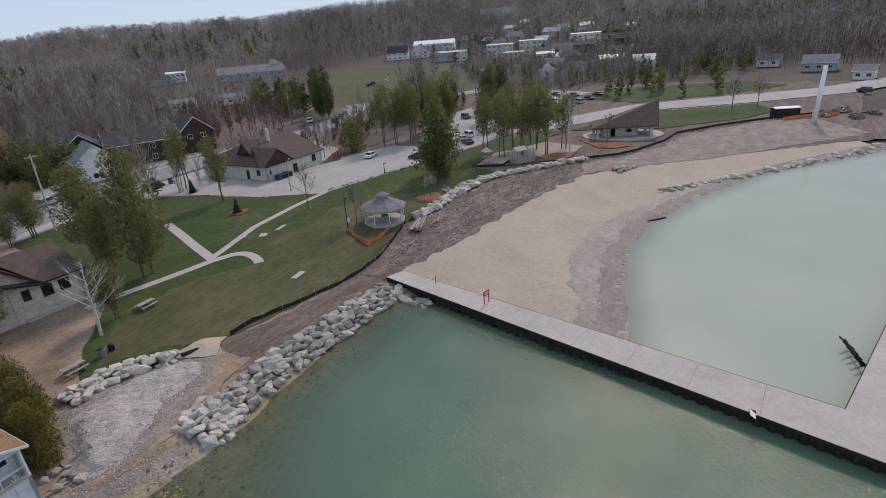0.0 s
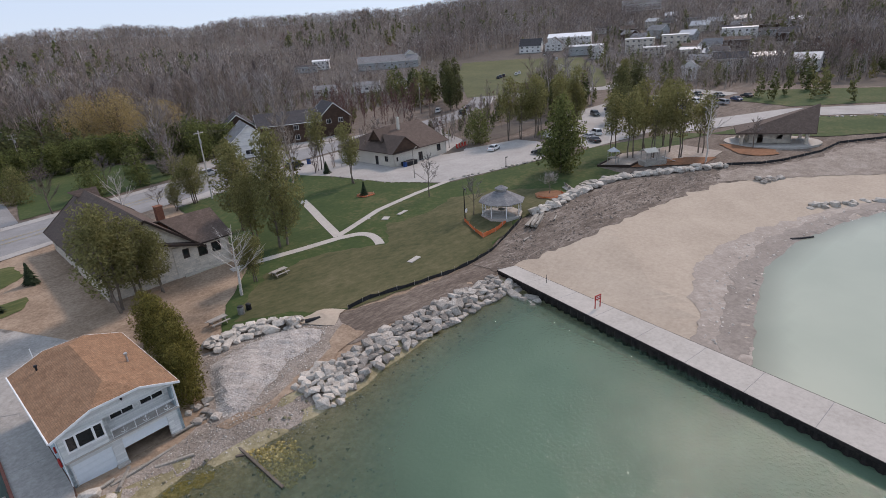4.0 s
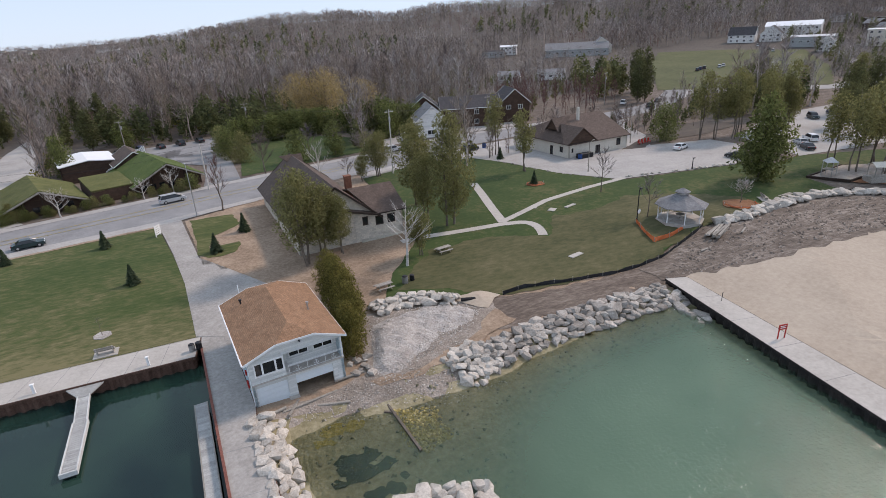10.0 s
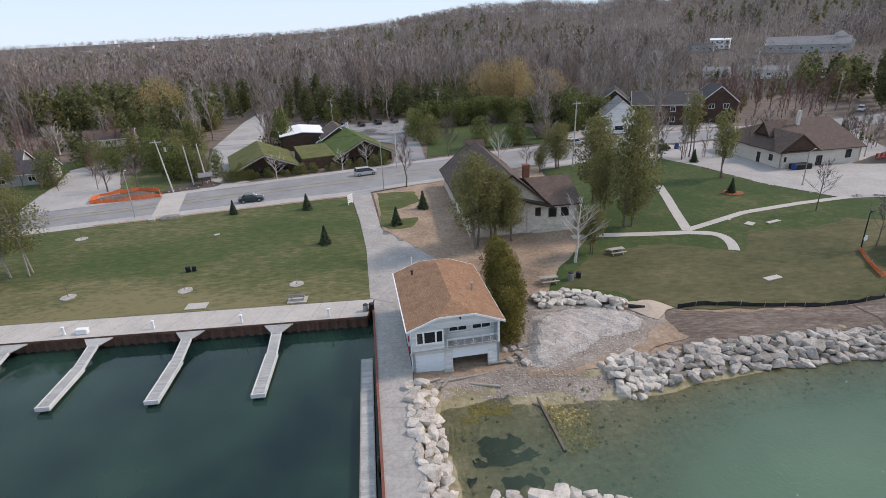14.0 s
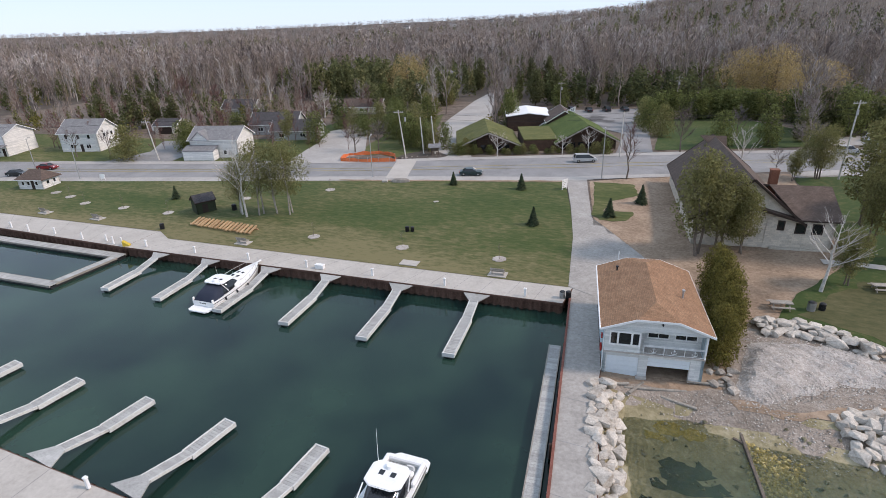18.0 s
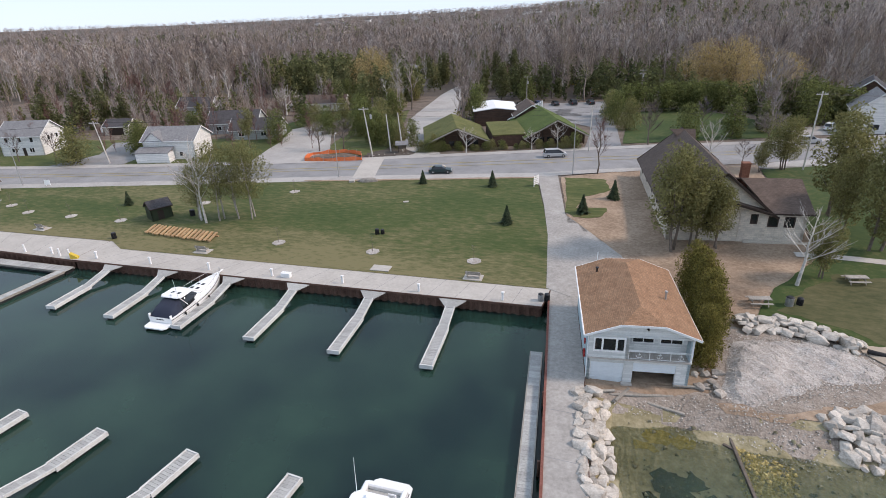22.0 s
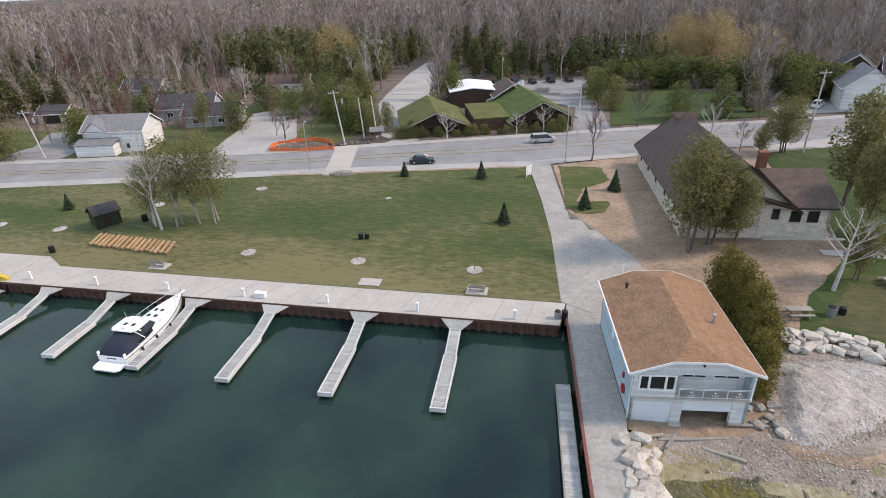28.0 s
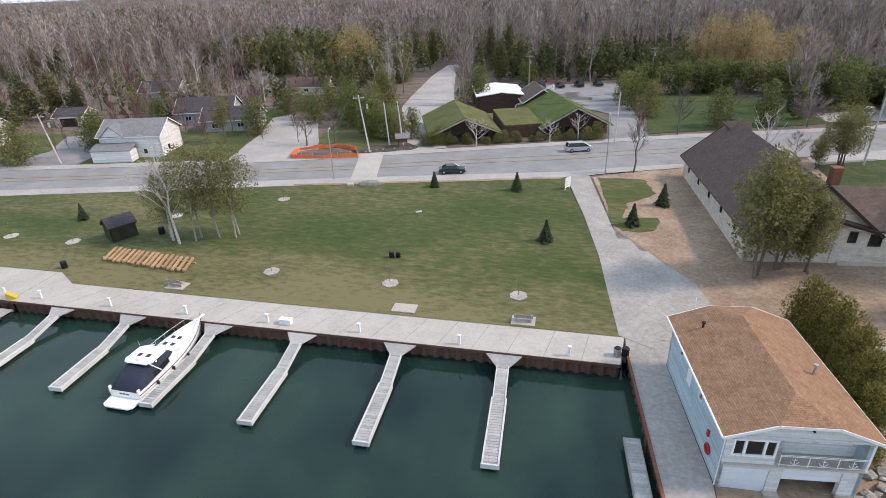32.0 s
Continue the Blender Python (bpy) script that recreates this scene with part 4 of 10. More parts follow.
rock_row("shore_stones", [(15.2, -11.2), (16.5, -9), (17, -12.5)], 1.0, 12, 0.4, 0.9, "loose stones beside the boathouse", 20)
rock_row("kerb_stones", [(81, 28.5), (94, 26.4), (107, 24.2)], 0.25, 18, 0.5, 0.8, "row of pale kerb stones beside the car park", 21)
rock_row("street_stones", [(164, 3.5), (186, -4.5), (204, -30.5)], 0.4, 30, 0.6, 1.0, "row of pale stones along the street", 22)
rock_row("shop_kerb_stones", [(66.0, 55.6), (71.2, 39.2), (78, 29.0)], 0.2, 16, 0.35, 0.55, "row of small kerb stones along the lawn", 23)


def scatter_stones(name, poly, count, lo, hi, label, seed, mat=None):
    """Small stones too many to count, joined."""
    r = np.random.RandomState(seed)
    xs, ys = [p[0] for p in poly], [p[1] for p in poly]
    x, y = r.uniform(min(xs), max(xs), count * 4), r.uniform(min(ys), max(ys), count * 4)
    k = np.nonzero(inside(x, y, poly))[0][:count]
    x, y = x[k], y[k]
    n = len(x)
    s = lo + (hi - lo) * r.rand(n) ** 2
    base = np.array([(1, 0, 0), (-0.5, 0.87, 0), (-0.5, -0.87, 0), (0.35, 0.2, 0.6), (-0.4, 0.1, 0.55)])
    fc = np.array([(0, 1, 3), (1, 4, 3), (1, 2, 4), (2, 3, 4), (2, 0, 3)])
    an = r.uniform(0, 6.28, n)
    v = base[None] * s[:, None, None] * r.uniform(0.7, 1.3, (n, 5, 3))
    vx = v[..., 0] * np.cos(an)[:, None] - v[..., 1] * np.sin(an)[:, None] + x[:, None]
    vy = v[..., 0] * np.sin(an)[:, None] + v[..., 1] * np.cos(an)[:, None] + y[:, None]
    z = stone_fill(x, y) + 0.11
    vv = np.stack([vx, vy, v[..., 2] + z[:, None]], -1).reshape(-1, 3)
    ff = (fc[None] + 5 * np.arange(n)[:, None, None]).reshape(-1, 3)
    tagged(new(name, mesh_np(name, vv, ff, mat or SHINGLE_STONE)), label, "stones", kind="stuff")


GOLD_STONE = material("golden_stones", [(0.20, 0.15, 0.05), (0.36, 0.28, 0.11), (0.58, 0.48, 0.25)], 0.8, 0.95, bump=0.3, island=0.35)
BED_STONE = material("weedy_stones", [(0.075, 0.076, 0.045), (0.14, 0.132, 0.085), (0.23, 0.21, 0.15)], 0.8, 0.95, bump=0.3, island=0.35)
CLOD = material("earth_clods", [(0.09, 0.072, 0.06), (0.17, 0.14, 0.118), (0.33, 0.29, 0.255)], 0.5, 0.95, bump=0.3, island=0.35)
SHINGLE_STONE = material("shingle_stones", [(0.26, 0.235, 0.205), (0.40, 0.37, 0.335), (0.58, 0.55, 0.51)], 0.8, 0.95, bump=0.3, island=0.35)
scatter_stones("shingle", [(8, -15), (17, -12), (27, -12), (33, -5), (28, -2), (19.5, -1.6), (18, -9), (26, -16), (30, -18), (20, -19)], 4200, 0.02, 0.11, "pale loose stones and rubble", 5)
scatter_stones("crushed_stone_lumps", [(17.2, -11.8), (19.2, -3), (22, -2.4), (27, -1.6), (31, -3), (32.4, -5.4), (28.6, -8.6), (24.6, -10.6), (20.2, -13.4), (18.2, -14)], 2200, 0.03, 0.12, "lumps of pale crushed stone", 9)
scatter_stones("bed_stones", [(9, -16), (56, -13), (54, -18), (30, -21), (22, -32), (11, -32)], 420, 0.08, 0.30, "stones on the lake bed", 6, BED_STONE)
scatter_stones("weedy_cobbles", [(17.8, -17), (21.5, -18.2), (21.6, -22), (19, -23.4), (17.6, -22)], 760, 0.08, 0.27, "golden weedy cobbles beside the sunken crib", 10, GOLD_STONE)
scatter_stones("bank_rubble", [(58, -8), (75, -10.5), (104, -12), (116, -13.5), (119, -9), (103, 0), (84, 0), (67, -2)], 1800, 0.06, 0.36, "clods and rubble on the bank", 7, CLOD)
scatter_stones("wet_shingle", [(57, -38), (70, -31.5), (86, -27.5), (112, -33), (141, -50.5), (163, -66), (135, -45), (110, -37), (96, -34), (84, -34), (69, -38)], 1400, 0.06, 0.3, "shingle at the water's edge", 8)
# ---- trees ----
def limb_tree(r, height, trunk_r, spread, first=0.3, limbs=9, twigs=6, twig_len=1.2, twig_w=0.05, up=0.7, lean=0.0, subs=2):
    """Corners and triangles of a bare tree: trunk, forking limbs, twigs. Wood and twigs come apart as two lists."""
    wood_v, wood_f, twig_v, twig_f = [], [], [], []

    def bone(a, b, ra, rb, n=4):
        d = (b - a)
        q = d.to_track_quat("Z", "Y")
        k = len(wood_v)
        for p, rad in ((a, ra), (b, rb)):
            for i in range(n):
                an = 6.2832 * i / n
                wood_v.append(p + q @ Vector((math.cos(an) * rad, math.sin(an) * rad, 0)))
        for i in range(n):
            j = (i + 1) % n
            wood_f.append((k + i, k + j, k + n + j))
            wood_f.append((k + i, k + n + j, k + n + i))

    def blades(a, b, count, length, w):
        d = (b - a).normalized()
        for _ in range(count):
            p = a.lerp(b, r.uniform(0.2, 1.0))
            t = (d + Vector((r.uniform(-1, 1), r.uniform(-1, 1), r.uniform(-0.3, 0.9))) * 0.9).normalized()
            side = t.cross(Vector((r.uniform(-1, 1), r.uniform(-1, 1), r.uniform(-1, 1)))).normalized() * w
            k = len(twig_v)
            twig_v.extend([p - side, p + side, p + t * length * r.uniform(0.5, 1.2)])
            twig_f.append((k, k + 1, k + 2))

    axis = Vector((lean * height, 0, 0))
    pts = [Vector((0, 0, 0))]
    for i in range(1, 6):
        f = i / 5
        pts.append(Vector((r.uniform(-1, 1) * 0.02 * height, r.uniform(-1, 1) * 0.02 * height, height * f * 0.92)) + axis * f)
    rad = [trunk_r * (1 - 0.17 * i) for i in range(6)]
    for i in range(5):
        bone(pts[i], pts[i + 1], rad[i], rad[i + 1], 5)
    blades(pts[4], pts[5], twigs, twig_len, twig_w)
    for i in range(limbs):
        f = first + (0.95 - first) * (i + r.random()) / limbs
        k = min(4, int(f * 5))
        p = pts[k].lerp(pts[k + 1], f * 5 - k)
        an = i * 2.4 + r.uniform(-0.5, 0.5)
        ln = spread * (1.15 - 0.75 * (f - first) / (1 - first)) * r.uniform(0.7, 1.15)
        d = Vector((math.cos(an), math.sin(an), up * r.uniform(0.6, 1.4))).normalized()
        mid = p + d * ln * 0.55
        end = mid + (d + Vector((r.uniform(-0.3, 0.3), r.uniform(-0.3, 0.3), 0.45))).normalized() * ln * 0.55
        br = trunk_r * 0.42 * (1 - 0.6 * f)
        bone(p, mid, br, br * 0.6, 3)
        bone(mid, end, br * 0.6, br * 0.2, 3)
        blades(mid, end, twigs, twig_len, twig_w)
        blades(p, mid, twigs // 2, twig_len, twig_w)
        for _ in range(subs):
            q = p.lerp(mid, r.uniform(0.4, 1.0))
            d2 = (d + Vector((r.uniform(-0.9, 0.9), r.uniform(-0.9, 0.9), r.uniform(0, 0.7)))).normalized()
            e2 = q + d2 * ln * r.uniform(0.35, 0.6)
            bone(q, e2, br * 0.45, br * 0.12, 3)
            blades(q, e2, twigs, twig_len, twig_w)
    return wood_v, wood_f, twig_v, twig_f


def leaf_cloud(r, blobs, count, size, droop=0.0, slim=0.55):
    """Leaf sprays as small bent quads near the skins of the blobs (centre, radii)."""
    rs = np.random.RandomState(r.randrange(1 << 30))
    vol = np.array([b[1][0] * b[1][1] * b[1][2] for b in blobs]) ** 0.67
    pick = rs.choice(len(blobs), count, p=vol / vol.sum())
    c = np.array([b[0] for b in blobs])[pick]
    rad = np.array([b[1] for b in blobs])[pick]
    d = rs.normal(size=(count, 3))
    d /= np.linalg.norm(d, axis=1)[:, None]
    p = c + d * rad * (0.55 + 0.5 * rs.rand(count) ** 0.6)[:, None]
    a = rs.normal(size=(count, 3)) + d * 0.6
    a[:, 2] -= droop
    a /= np.linalg.norm(a, axis=1)[:, None]
    b = np.cross(a, rs.normal(size=(count, 3)))
    b /= np.linalg.norm(b, axis=1)[:, None]
    s = size * rs.uniform(0.6, 1.4, count)[:, None]
    v = np.stack([p - a * s, p + b * s * slim, p + a * s, p - b * s * slim], 1).reshape(-1, 3)
    k = 4 * np.arange(count)[:, None]
    return v, np.concatenate([k + [0, 1, 2], k + [0, 2, 3]], 0)


def plant(name, x, y, parts_, label, category="tree", rz=0.0, scale=1.0, z=None, group=""):
    """A tree of wood and crown meshes at a place on the ground."""
    top = thing(name, x, y, g1(x, y) if z is None else z, rz, label, category, group)
    top.scale = (scale, scale, scale)
    for nm, me in parts_:
        ob = new(nm, me)
        ob.parent = top
        if "crown" in nm:
            tagged(ob, kind="stuff")
    return top


def bare_parts(seed, wood, twig, **kw):
    wv, wf, tv, tf = limb_tree(random.Random(seed), **kw)
    return [("trunk", mesh_np("trunk", wv, wf, wood)), ("bare_crown", mesh_np("bare_crown", tv, tf, twig))]


def leafy_parts(seed, height, width, wood, leaf, count, size, trunk_r=0.18, base=0.22, stems=1, taper=0.5, lobes=22, splay=0.05, droop=0.2, slim=0.55, dome=False):
    """A cedar-like tree: one or more stems and an uneven crown of leaf sprays."""
    r = random.Random(seed)
    wv, wf = [], []
    for s in range(stems):
        a, b, _, _ = limb_tree(r, height * r.uniform(0.8, 0.98), trunk_r, width * 0.32, base, 8, 0, 1, 0.02, 0.8, r.uniform(-splay, splay), 1)
        dx, dy = (r.uniform(-0.7, 0.7), r.uniform(-0.7, 0.7)) if stems > 1 else (0, 0)
        k = len(wv)
        wv += [v + Vector((dx, dy, 0)) for v in a]
        wf += [tuple(i + k for i in f) for f in b]
    blobs = []
    for i in range(lobes):
        f = (i + r.random()) / lobes
        z = height * (base + (1.0 - base) * f)
        prof = math.sin(min(1.0, (f + 0.12) * 1.6) * 1.5708) * (1 - taper * f) * (1 if f < 0.9 else 0.6)
        if dome:
            prof = min(1.0, 0.74 + 1.2 * f) * (1 - f ** 2.6) ** 0.5
        an = r.uniform(0, 6.28)
        off = width * 0.5 * prof * r.uniform(0.25, 0.75)
        q = width * 0.5 * prof * r.uniform(0.32, 0.55) + 0.25
        blobs.append(((math.cos(an) * off, math.sin(an) * off, z), (q, q, q * r.uniform(0.8, 1.2))))
    v, f = leaf_cloud(r, blobs, count, size, droop, slim)
    return [("trunk", mesh_np("trunk", wv, wf, wood)), ("crown", mesh_np("crown", v, f, leaf))]


def spruce_parts(seed, height, width, leaf, tiers=9, per=11, size=0.22):
    r = random.Random(seed)
    bm = bmesh.new()
    rod(bm, (0, 0, 0), (0, 0, height * 0.9), height * 0.018 + 0.02, 0.01, 5)
    me = bpy.data.meshes.new("trunk")
    bm.to_mesh(me)
    bm.free()
    me.materials.append(BARK)
    v, f = [], []
    for i in range(tiers):
        t = i / tiers
        z = height * (0.04 + 0.94 * t)
        w = width * 0.5 * (1 - t) + 0.06
        for j in range(per):
            an = 6.283 * (j + r.random()) / per
            d = Vector((math.cos(an), math.sin(an), 0))
            side = Vector((-d.y, d.x, 0))
            for lay in range(2):
                ln, hw = w * r.uniform(0.75, 1.15), size * (0.6 + 0.7 * (1 - t)) * height / 3
                k = len(v)
                dz = r.uniform(-0.05, 0.08) * height
                v += [Vector((0, 0, z + 0.10 * height + dz)), d * ln * 0.6 + side * hw + Vector((0, 0, z + 0.03 * height + dz)), d * ln + Vector((0, 0, z - 0.03 * height + dz)), d * ln * 0.6 - side * hw + Vector((0, 0, z + 0.03 * height + dz))]
                f += [(k, k + 1, k + 2), (k, k + 2, k + 3)]
    return [("trunk", me), ("crown", mesh_np("crown", v, f, leaf))]


# the wooded land behind, joined kind by kind
VIEW_GAPS = [
    [(-260, -40), (0, -10), (0, 62), (-230, 24)],
    [(-230, 30), (-62, 46), (-60, 126), (-62, 186), (-122, 190), (-128, 128), (-240, 120)], [(-2, 112), (66, 112), (68, 172), (0, 168)], [(-44, 126), (-20, 96), (-16, 140), (-40, 166)],
    [(-420, -60), (-133, 14), (-43, 36), (13, 52), (60, 60), (130, 82), (190, 118), (184, 130), (126, 99), (66, 96), (38, 87), (12, 80), (-34, 62), (-123, 39), (-260, 8), (-420, -36)],
    [(-45, 56), (-28, 58), (-33, 70), (-36, 86), (-38, 106), (-44, 131), (-53, 182), (-63, 180), (-62, 150), (-58, 112), (-56, 98), (-49, 78)],
    [(-74, 44), (-58, 48), (-55, 57), (-60, 68), (-70, 90), (-86, 92), (-86, 80)],
    [(-34, 60), (9, 74), (9, 100), (6, 142), (-32, 134), (-34, 100)],
    [(8, 77), (40, 88), (42, 112), (30, 122), (8, 118)],
    [(-92, 58), (-92, 114), (-66, 114), (-64, 90)],
    [(34, 60), (60, 62), (120, 75), (126, 98), (112, 126), (60, 118), (46, 104)],
    [(-110, 36), (-82, 46), (-86, 64), (-108, 60)], [(-160, 28), (-120, 40), (-124, 60), (-165, 50)],
    [(170, 120), (240, 88), (310, 136), (360, 196), (330, 245), (250, 225), (190, 165)],
    [(60, -10), (180, -60), (320, -120), (320, -60), (250, 40), (240, 60), (160, 66), (126, 60), (60, 60)],
    [(149, 249), (231, 195), (331, 307), (213, 385)], [(-60, 50), (-42, 58), (-52, 90), (-66, 122), (-74, 92)],
    [(195, 60), (240, 40), (300, 14), (345, 50), (470, 90), (500, 180), (440, 300), (330, 300), (190, 184), (150, 150), (104, 112), (126, 96), (190, 120)],
]


def woods(name, seed, kinds, material, label, n, near, far, az0, az1, size0, size1, keep=None, clear=True):
    """Trees strewn over a sector, sparser with distance, joined into one mesh."""
    rs = np.random.RandomState(seed)
    m = n * 4
    dist = near * (far / near) ** rs.rand(m)
    az = np.radians(rs.uniform(az0, az1, m))
    x, y = 10 + dist * np.sin(az), -50 + dist * np.cos(az)
    ok = inside(x, y, LAND) & (edge_gap(x, y, SHORE, False) > 25)
    if clear:
        for poly in VIEW_GAPS:
            ok &= ~inside(x, y, poly)
    if keep is not None:
        ok &= keep(x, y)
    idx = np.nonzero(ok)[0][:n]
    x, y, dist = x[idx], y[idx], dist[idx]
    z = G(x, y) - 0.4
    s = rs.uniform(size0, size1, len(x))
    if clear:
        s = s * np.where((np.degrees(az[idx]) > 26) & (np.degrees(az[idx]) < 50) & (dist < 400), 0.5, 1.0)
    vs, fs, tones, k = [], [], [], 0
    tone = np.clip(rs.rand(len(x)) * 0.75 + 0.125 + 0.22 * np.sin(x * 0.031 + 1.0) * np.sin(y * 0.027 + 0.5), 0, 1)
    kind = rs.randint(0, len(kinds), len(x))
    an = rs.uniform(0, 6.28, len(x))
    for q, (tv, tf) in enumerate(kinds):
        sel = np.nonzero(kind == q)[0]
        if not len(sel):
            continue
        c, si = np.cos(an[sel])[:, None], np.sin(an[sel])[:, None]
        sc = s[sel][:, None]
        wide = sc * rs.uniform(0.85, 1.2, (len(sel), 1))
        vx = (tv[None, :, 0] * c - tv[None, :, 1] * si) * wide + x[sel][:, None]
        vy = (tv[None, :, 0] * si + tv[None, :, 1] * c) * wide + y[sel][:, None]
        vz = tv[None, :, 2] * sc + z[sel][:, None]
        vs.append(np.stack([vx, vy, vz], -1).reshape(-1, 3))
        fs.append((tf[None] + (k + len(tv) * np.arange(len(sel)))[:, None, None]).reshape(-1, 3))
        tones.append(np.repeat(tone[sel], len(tv)))
        k += len(sel) * len(tv)
    me = mesh_np(name, np.concatenate(vs), np.concatenate(fs), material)
    me.attributes.new("tone", "FLOAT", "POINT").data.foreach_set("value", np.concatenate(tones).astype(np.float32))
    return tagged(new(name, me), label, "woods", kind="stuff")


def kind_bare(seed, w, twigs, limbs, wood_only=False, spread=3.6, height=13):
    a, b, c, d = limb_tree(random.Random(seed), height, 0.19, spread, 0.16, limbs, twigs, 2.4, w, 1.9, 0.0, 1)
    a, b, c, d = np.array(a), np.array(b), np.array(c), np.array(d)
    return np.concatenate([a, c]), np.concatenate([b, d + len(a)])


def kind_cloud(seed, height, width, count, size, base=0.1, taper=0.85, lobes=14):
    p = leafy_parts(seed, height, width, BARK, NEEDLES, count, size, 0.15, base, 1, taper, lobes)
    me = p[1][1]
    v = np.zeros(len(me.vertices) * 3, np.float32)
    me.vertices.foreach_get("co", v)
    f = np.zeros(len(me.polygons) * 3, np.int32)
    me.loops.foreach_get("vertex_index", f)
    for _, mm in p:
        bpy.data.meshes.remove(mm)
    return v.reshape(-1, 3).astype(float), f.reshape(-1, 3)


def kind_crown(seed, height, width, count, w, first=0.14):
    """A bare tree seen from far off: a thin trunk and a rounded head of upward twig sprays."""
    r = random.Random(seed)
    v, f = [], []
    for i in range(3):
        an = 2.094 * i
        v += [(math.cos(an) * 0.2, math.sin(an) * 0.2, 0), (math.cos(an) * 0.07, math.sin(an) * 0.07, height * 0.8)]
    for i in range(3):
        j = (i + 1) % 3
        f += [(2 * i, 2 * j, 2 * j + 1), (2 * i, 2 * j + 1, 2 * i + 1)]
    for i in range(count):
        t = r.random() ** 0.8
        z = height * (first + (0.86 - first) * t)
        wide = width * 0.5 * math.sin(0.35 + 2.5 * t) * r.uniform(0.15, 1.0) ** 0.6
        an = r.uniform(0, 6.283)
        p = Vector((math.cos(an) * wide, math.sin(an) * wide, z))
        d = Vector((math.cos(an) * r.uniform(0.2, 0.8), math.sin(an) * r.uniform(0.2, 0.8), r.uniform(0.1, 1.5))).normalized() * r.uniform(0.09, 0.18) * height
        side = d.cross(Vector((r.uniform(-1, 1), r.uniform(-1, 1), r.uniform(-1, 1)))).normalized() * w
        k = len(v)
        v += [tuple(p - side), tuple(p + side), tuple(p + d)]
        f.append((k, k + 1, k + 2))
    return np.array(v), np.array(f)


BARE_NEAR = [kind_bare(100 + i, 0.05, 8, 9, spread=3.1 + 0.35 * i, height=15.5) for i in range(6)]
BARE_FAR = [kind_crown(120 + i, 14.5, 8.0 + 0.7 * i, 46, 0.15) for i in range(5)]
BARE_RIDGE = [kind_crown(130 + i, 14, 9, 28, 0.30) for i in range(4)]
EVER = [kind_cloud(140 + i, 10.5, 5.0, 210, 0.5, 0.05, 0.66, 22) for i in range(4)]
HEDGE = [kind_cloud(170 + i, 9, 6.4, 420, 0.3, 0.0, 0.15, 30) for i in range(3)]
EVER_FAR = [kind_cloud(150 + i, 12, 7, 46, 1.3, 0.08, 0.6) for i in range(3)]
BROAD = [kind_cloud(160 + i, 9, 8, 130, 0.55, 0.15, 0.4, 16) for i in range(3)]
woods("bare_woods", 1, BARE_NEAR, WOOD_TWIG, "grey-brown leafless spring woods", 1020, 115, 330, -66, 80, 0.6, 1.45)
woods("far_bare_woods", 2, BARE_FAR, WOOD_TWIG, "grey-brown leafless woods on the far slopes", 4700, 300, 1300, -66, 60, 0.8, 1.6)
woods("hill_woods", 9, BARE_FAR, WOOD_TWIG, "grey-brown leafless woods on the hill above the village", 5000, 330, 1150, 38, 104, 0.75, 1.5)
woods("reddish_far_woods", 10, BARE_FAR, RED_TWIG, "reddish budding trees on the slopes", 1100, 300, 900, -66, 100, 0.6, 1.0, keep=lambda x, y: np.sin(x * 0.021 + 0.4) + np.cos(y * 0.017 + 1) > 0.5)
woods("pale_far_woods", 11, BARE_FAR, PALE_TWIG, "pale bare trees on the slopes", 350, 300, 900, -66, 100, 0.6, 1.0, keep=lambda x, y: np.cos(x * 0.019 + 0.9) + np.sin(y * 0.023 + 2) > 0.5)
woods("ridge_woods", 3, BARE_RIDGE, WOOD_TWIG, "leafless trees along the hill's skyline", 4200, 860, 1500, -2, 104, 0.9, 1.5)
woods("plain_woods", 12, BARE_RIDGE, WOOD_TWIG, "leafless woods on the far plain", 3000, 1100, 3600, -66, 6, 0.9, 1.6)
woods("pale_trees", 4, BARE_NEAR, PALE_TWIG, "pale bare birches among the woods", 150, 120, 420, -66, 70, 0.7, 1.3)
woods("red_scrub", 5, BARE_NEAR, RED_TWIG, "reddish budding scrub in the woods", 240, 115, 420, -66, 60, 0.35, 0.8)
woods("evergreens", 6, EVER, WOOD_NEEDLES, "dark evergreens among the woods", 880, 118, 420, -66, 84, 0.5, 1.15, keep=lambda x, y: np.sin(x * 0.05 + 0.6) + np.cos(y * 0.043 + x * 0.02) > -0.55)
woods("far_evergreens", 7, EVER_FAR, WOOD_NEEDLES, "dark evergreens on the far slopes", 1150, 380, 1400, -66, 104, 0.7, 1.25, keep=lambda x, y: np.sin(x * 0.013 + 1.3) + np.cos(y * 0.011) > 0.15)
woods("olive_brush", 8, BROAD, ARBOR, "olive budding brush at the wood's edge", 170, 115, 330, -66, 80, 0.3, 0.7)
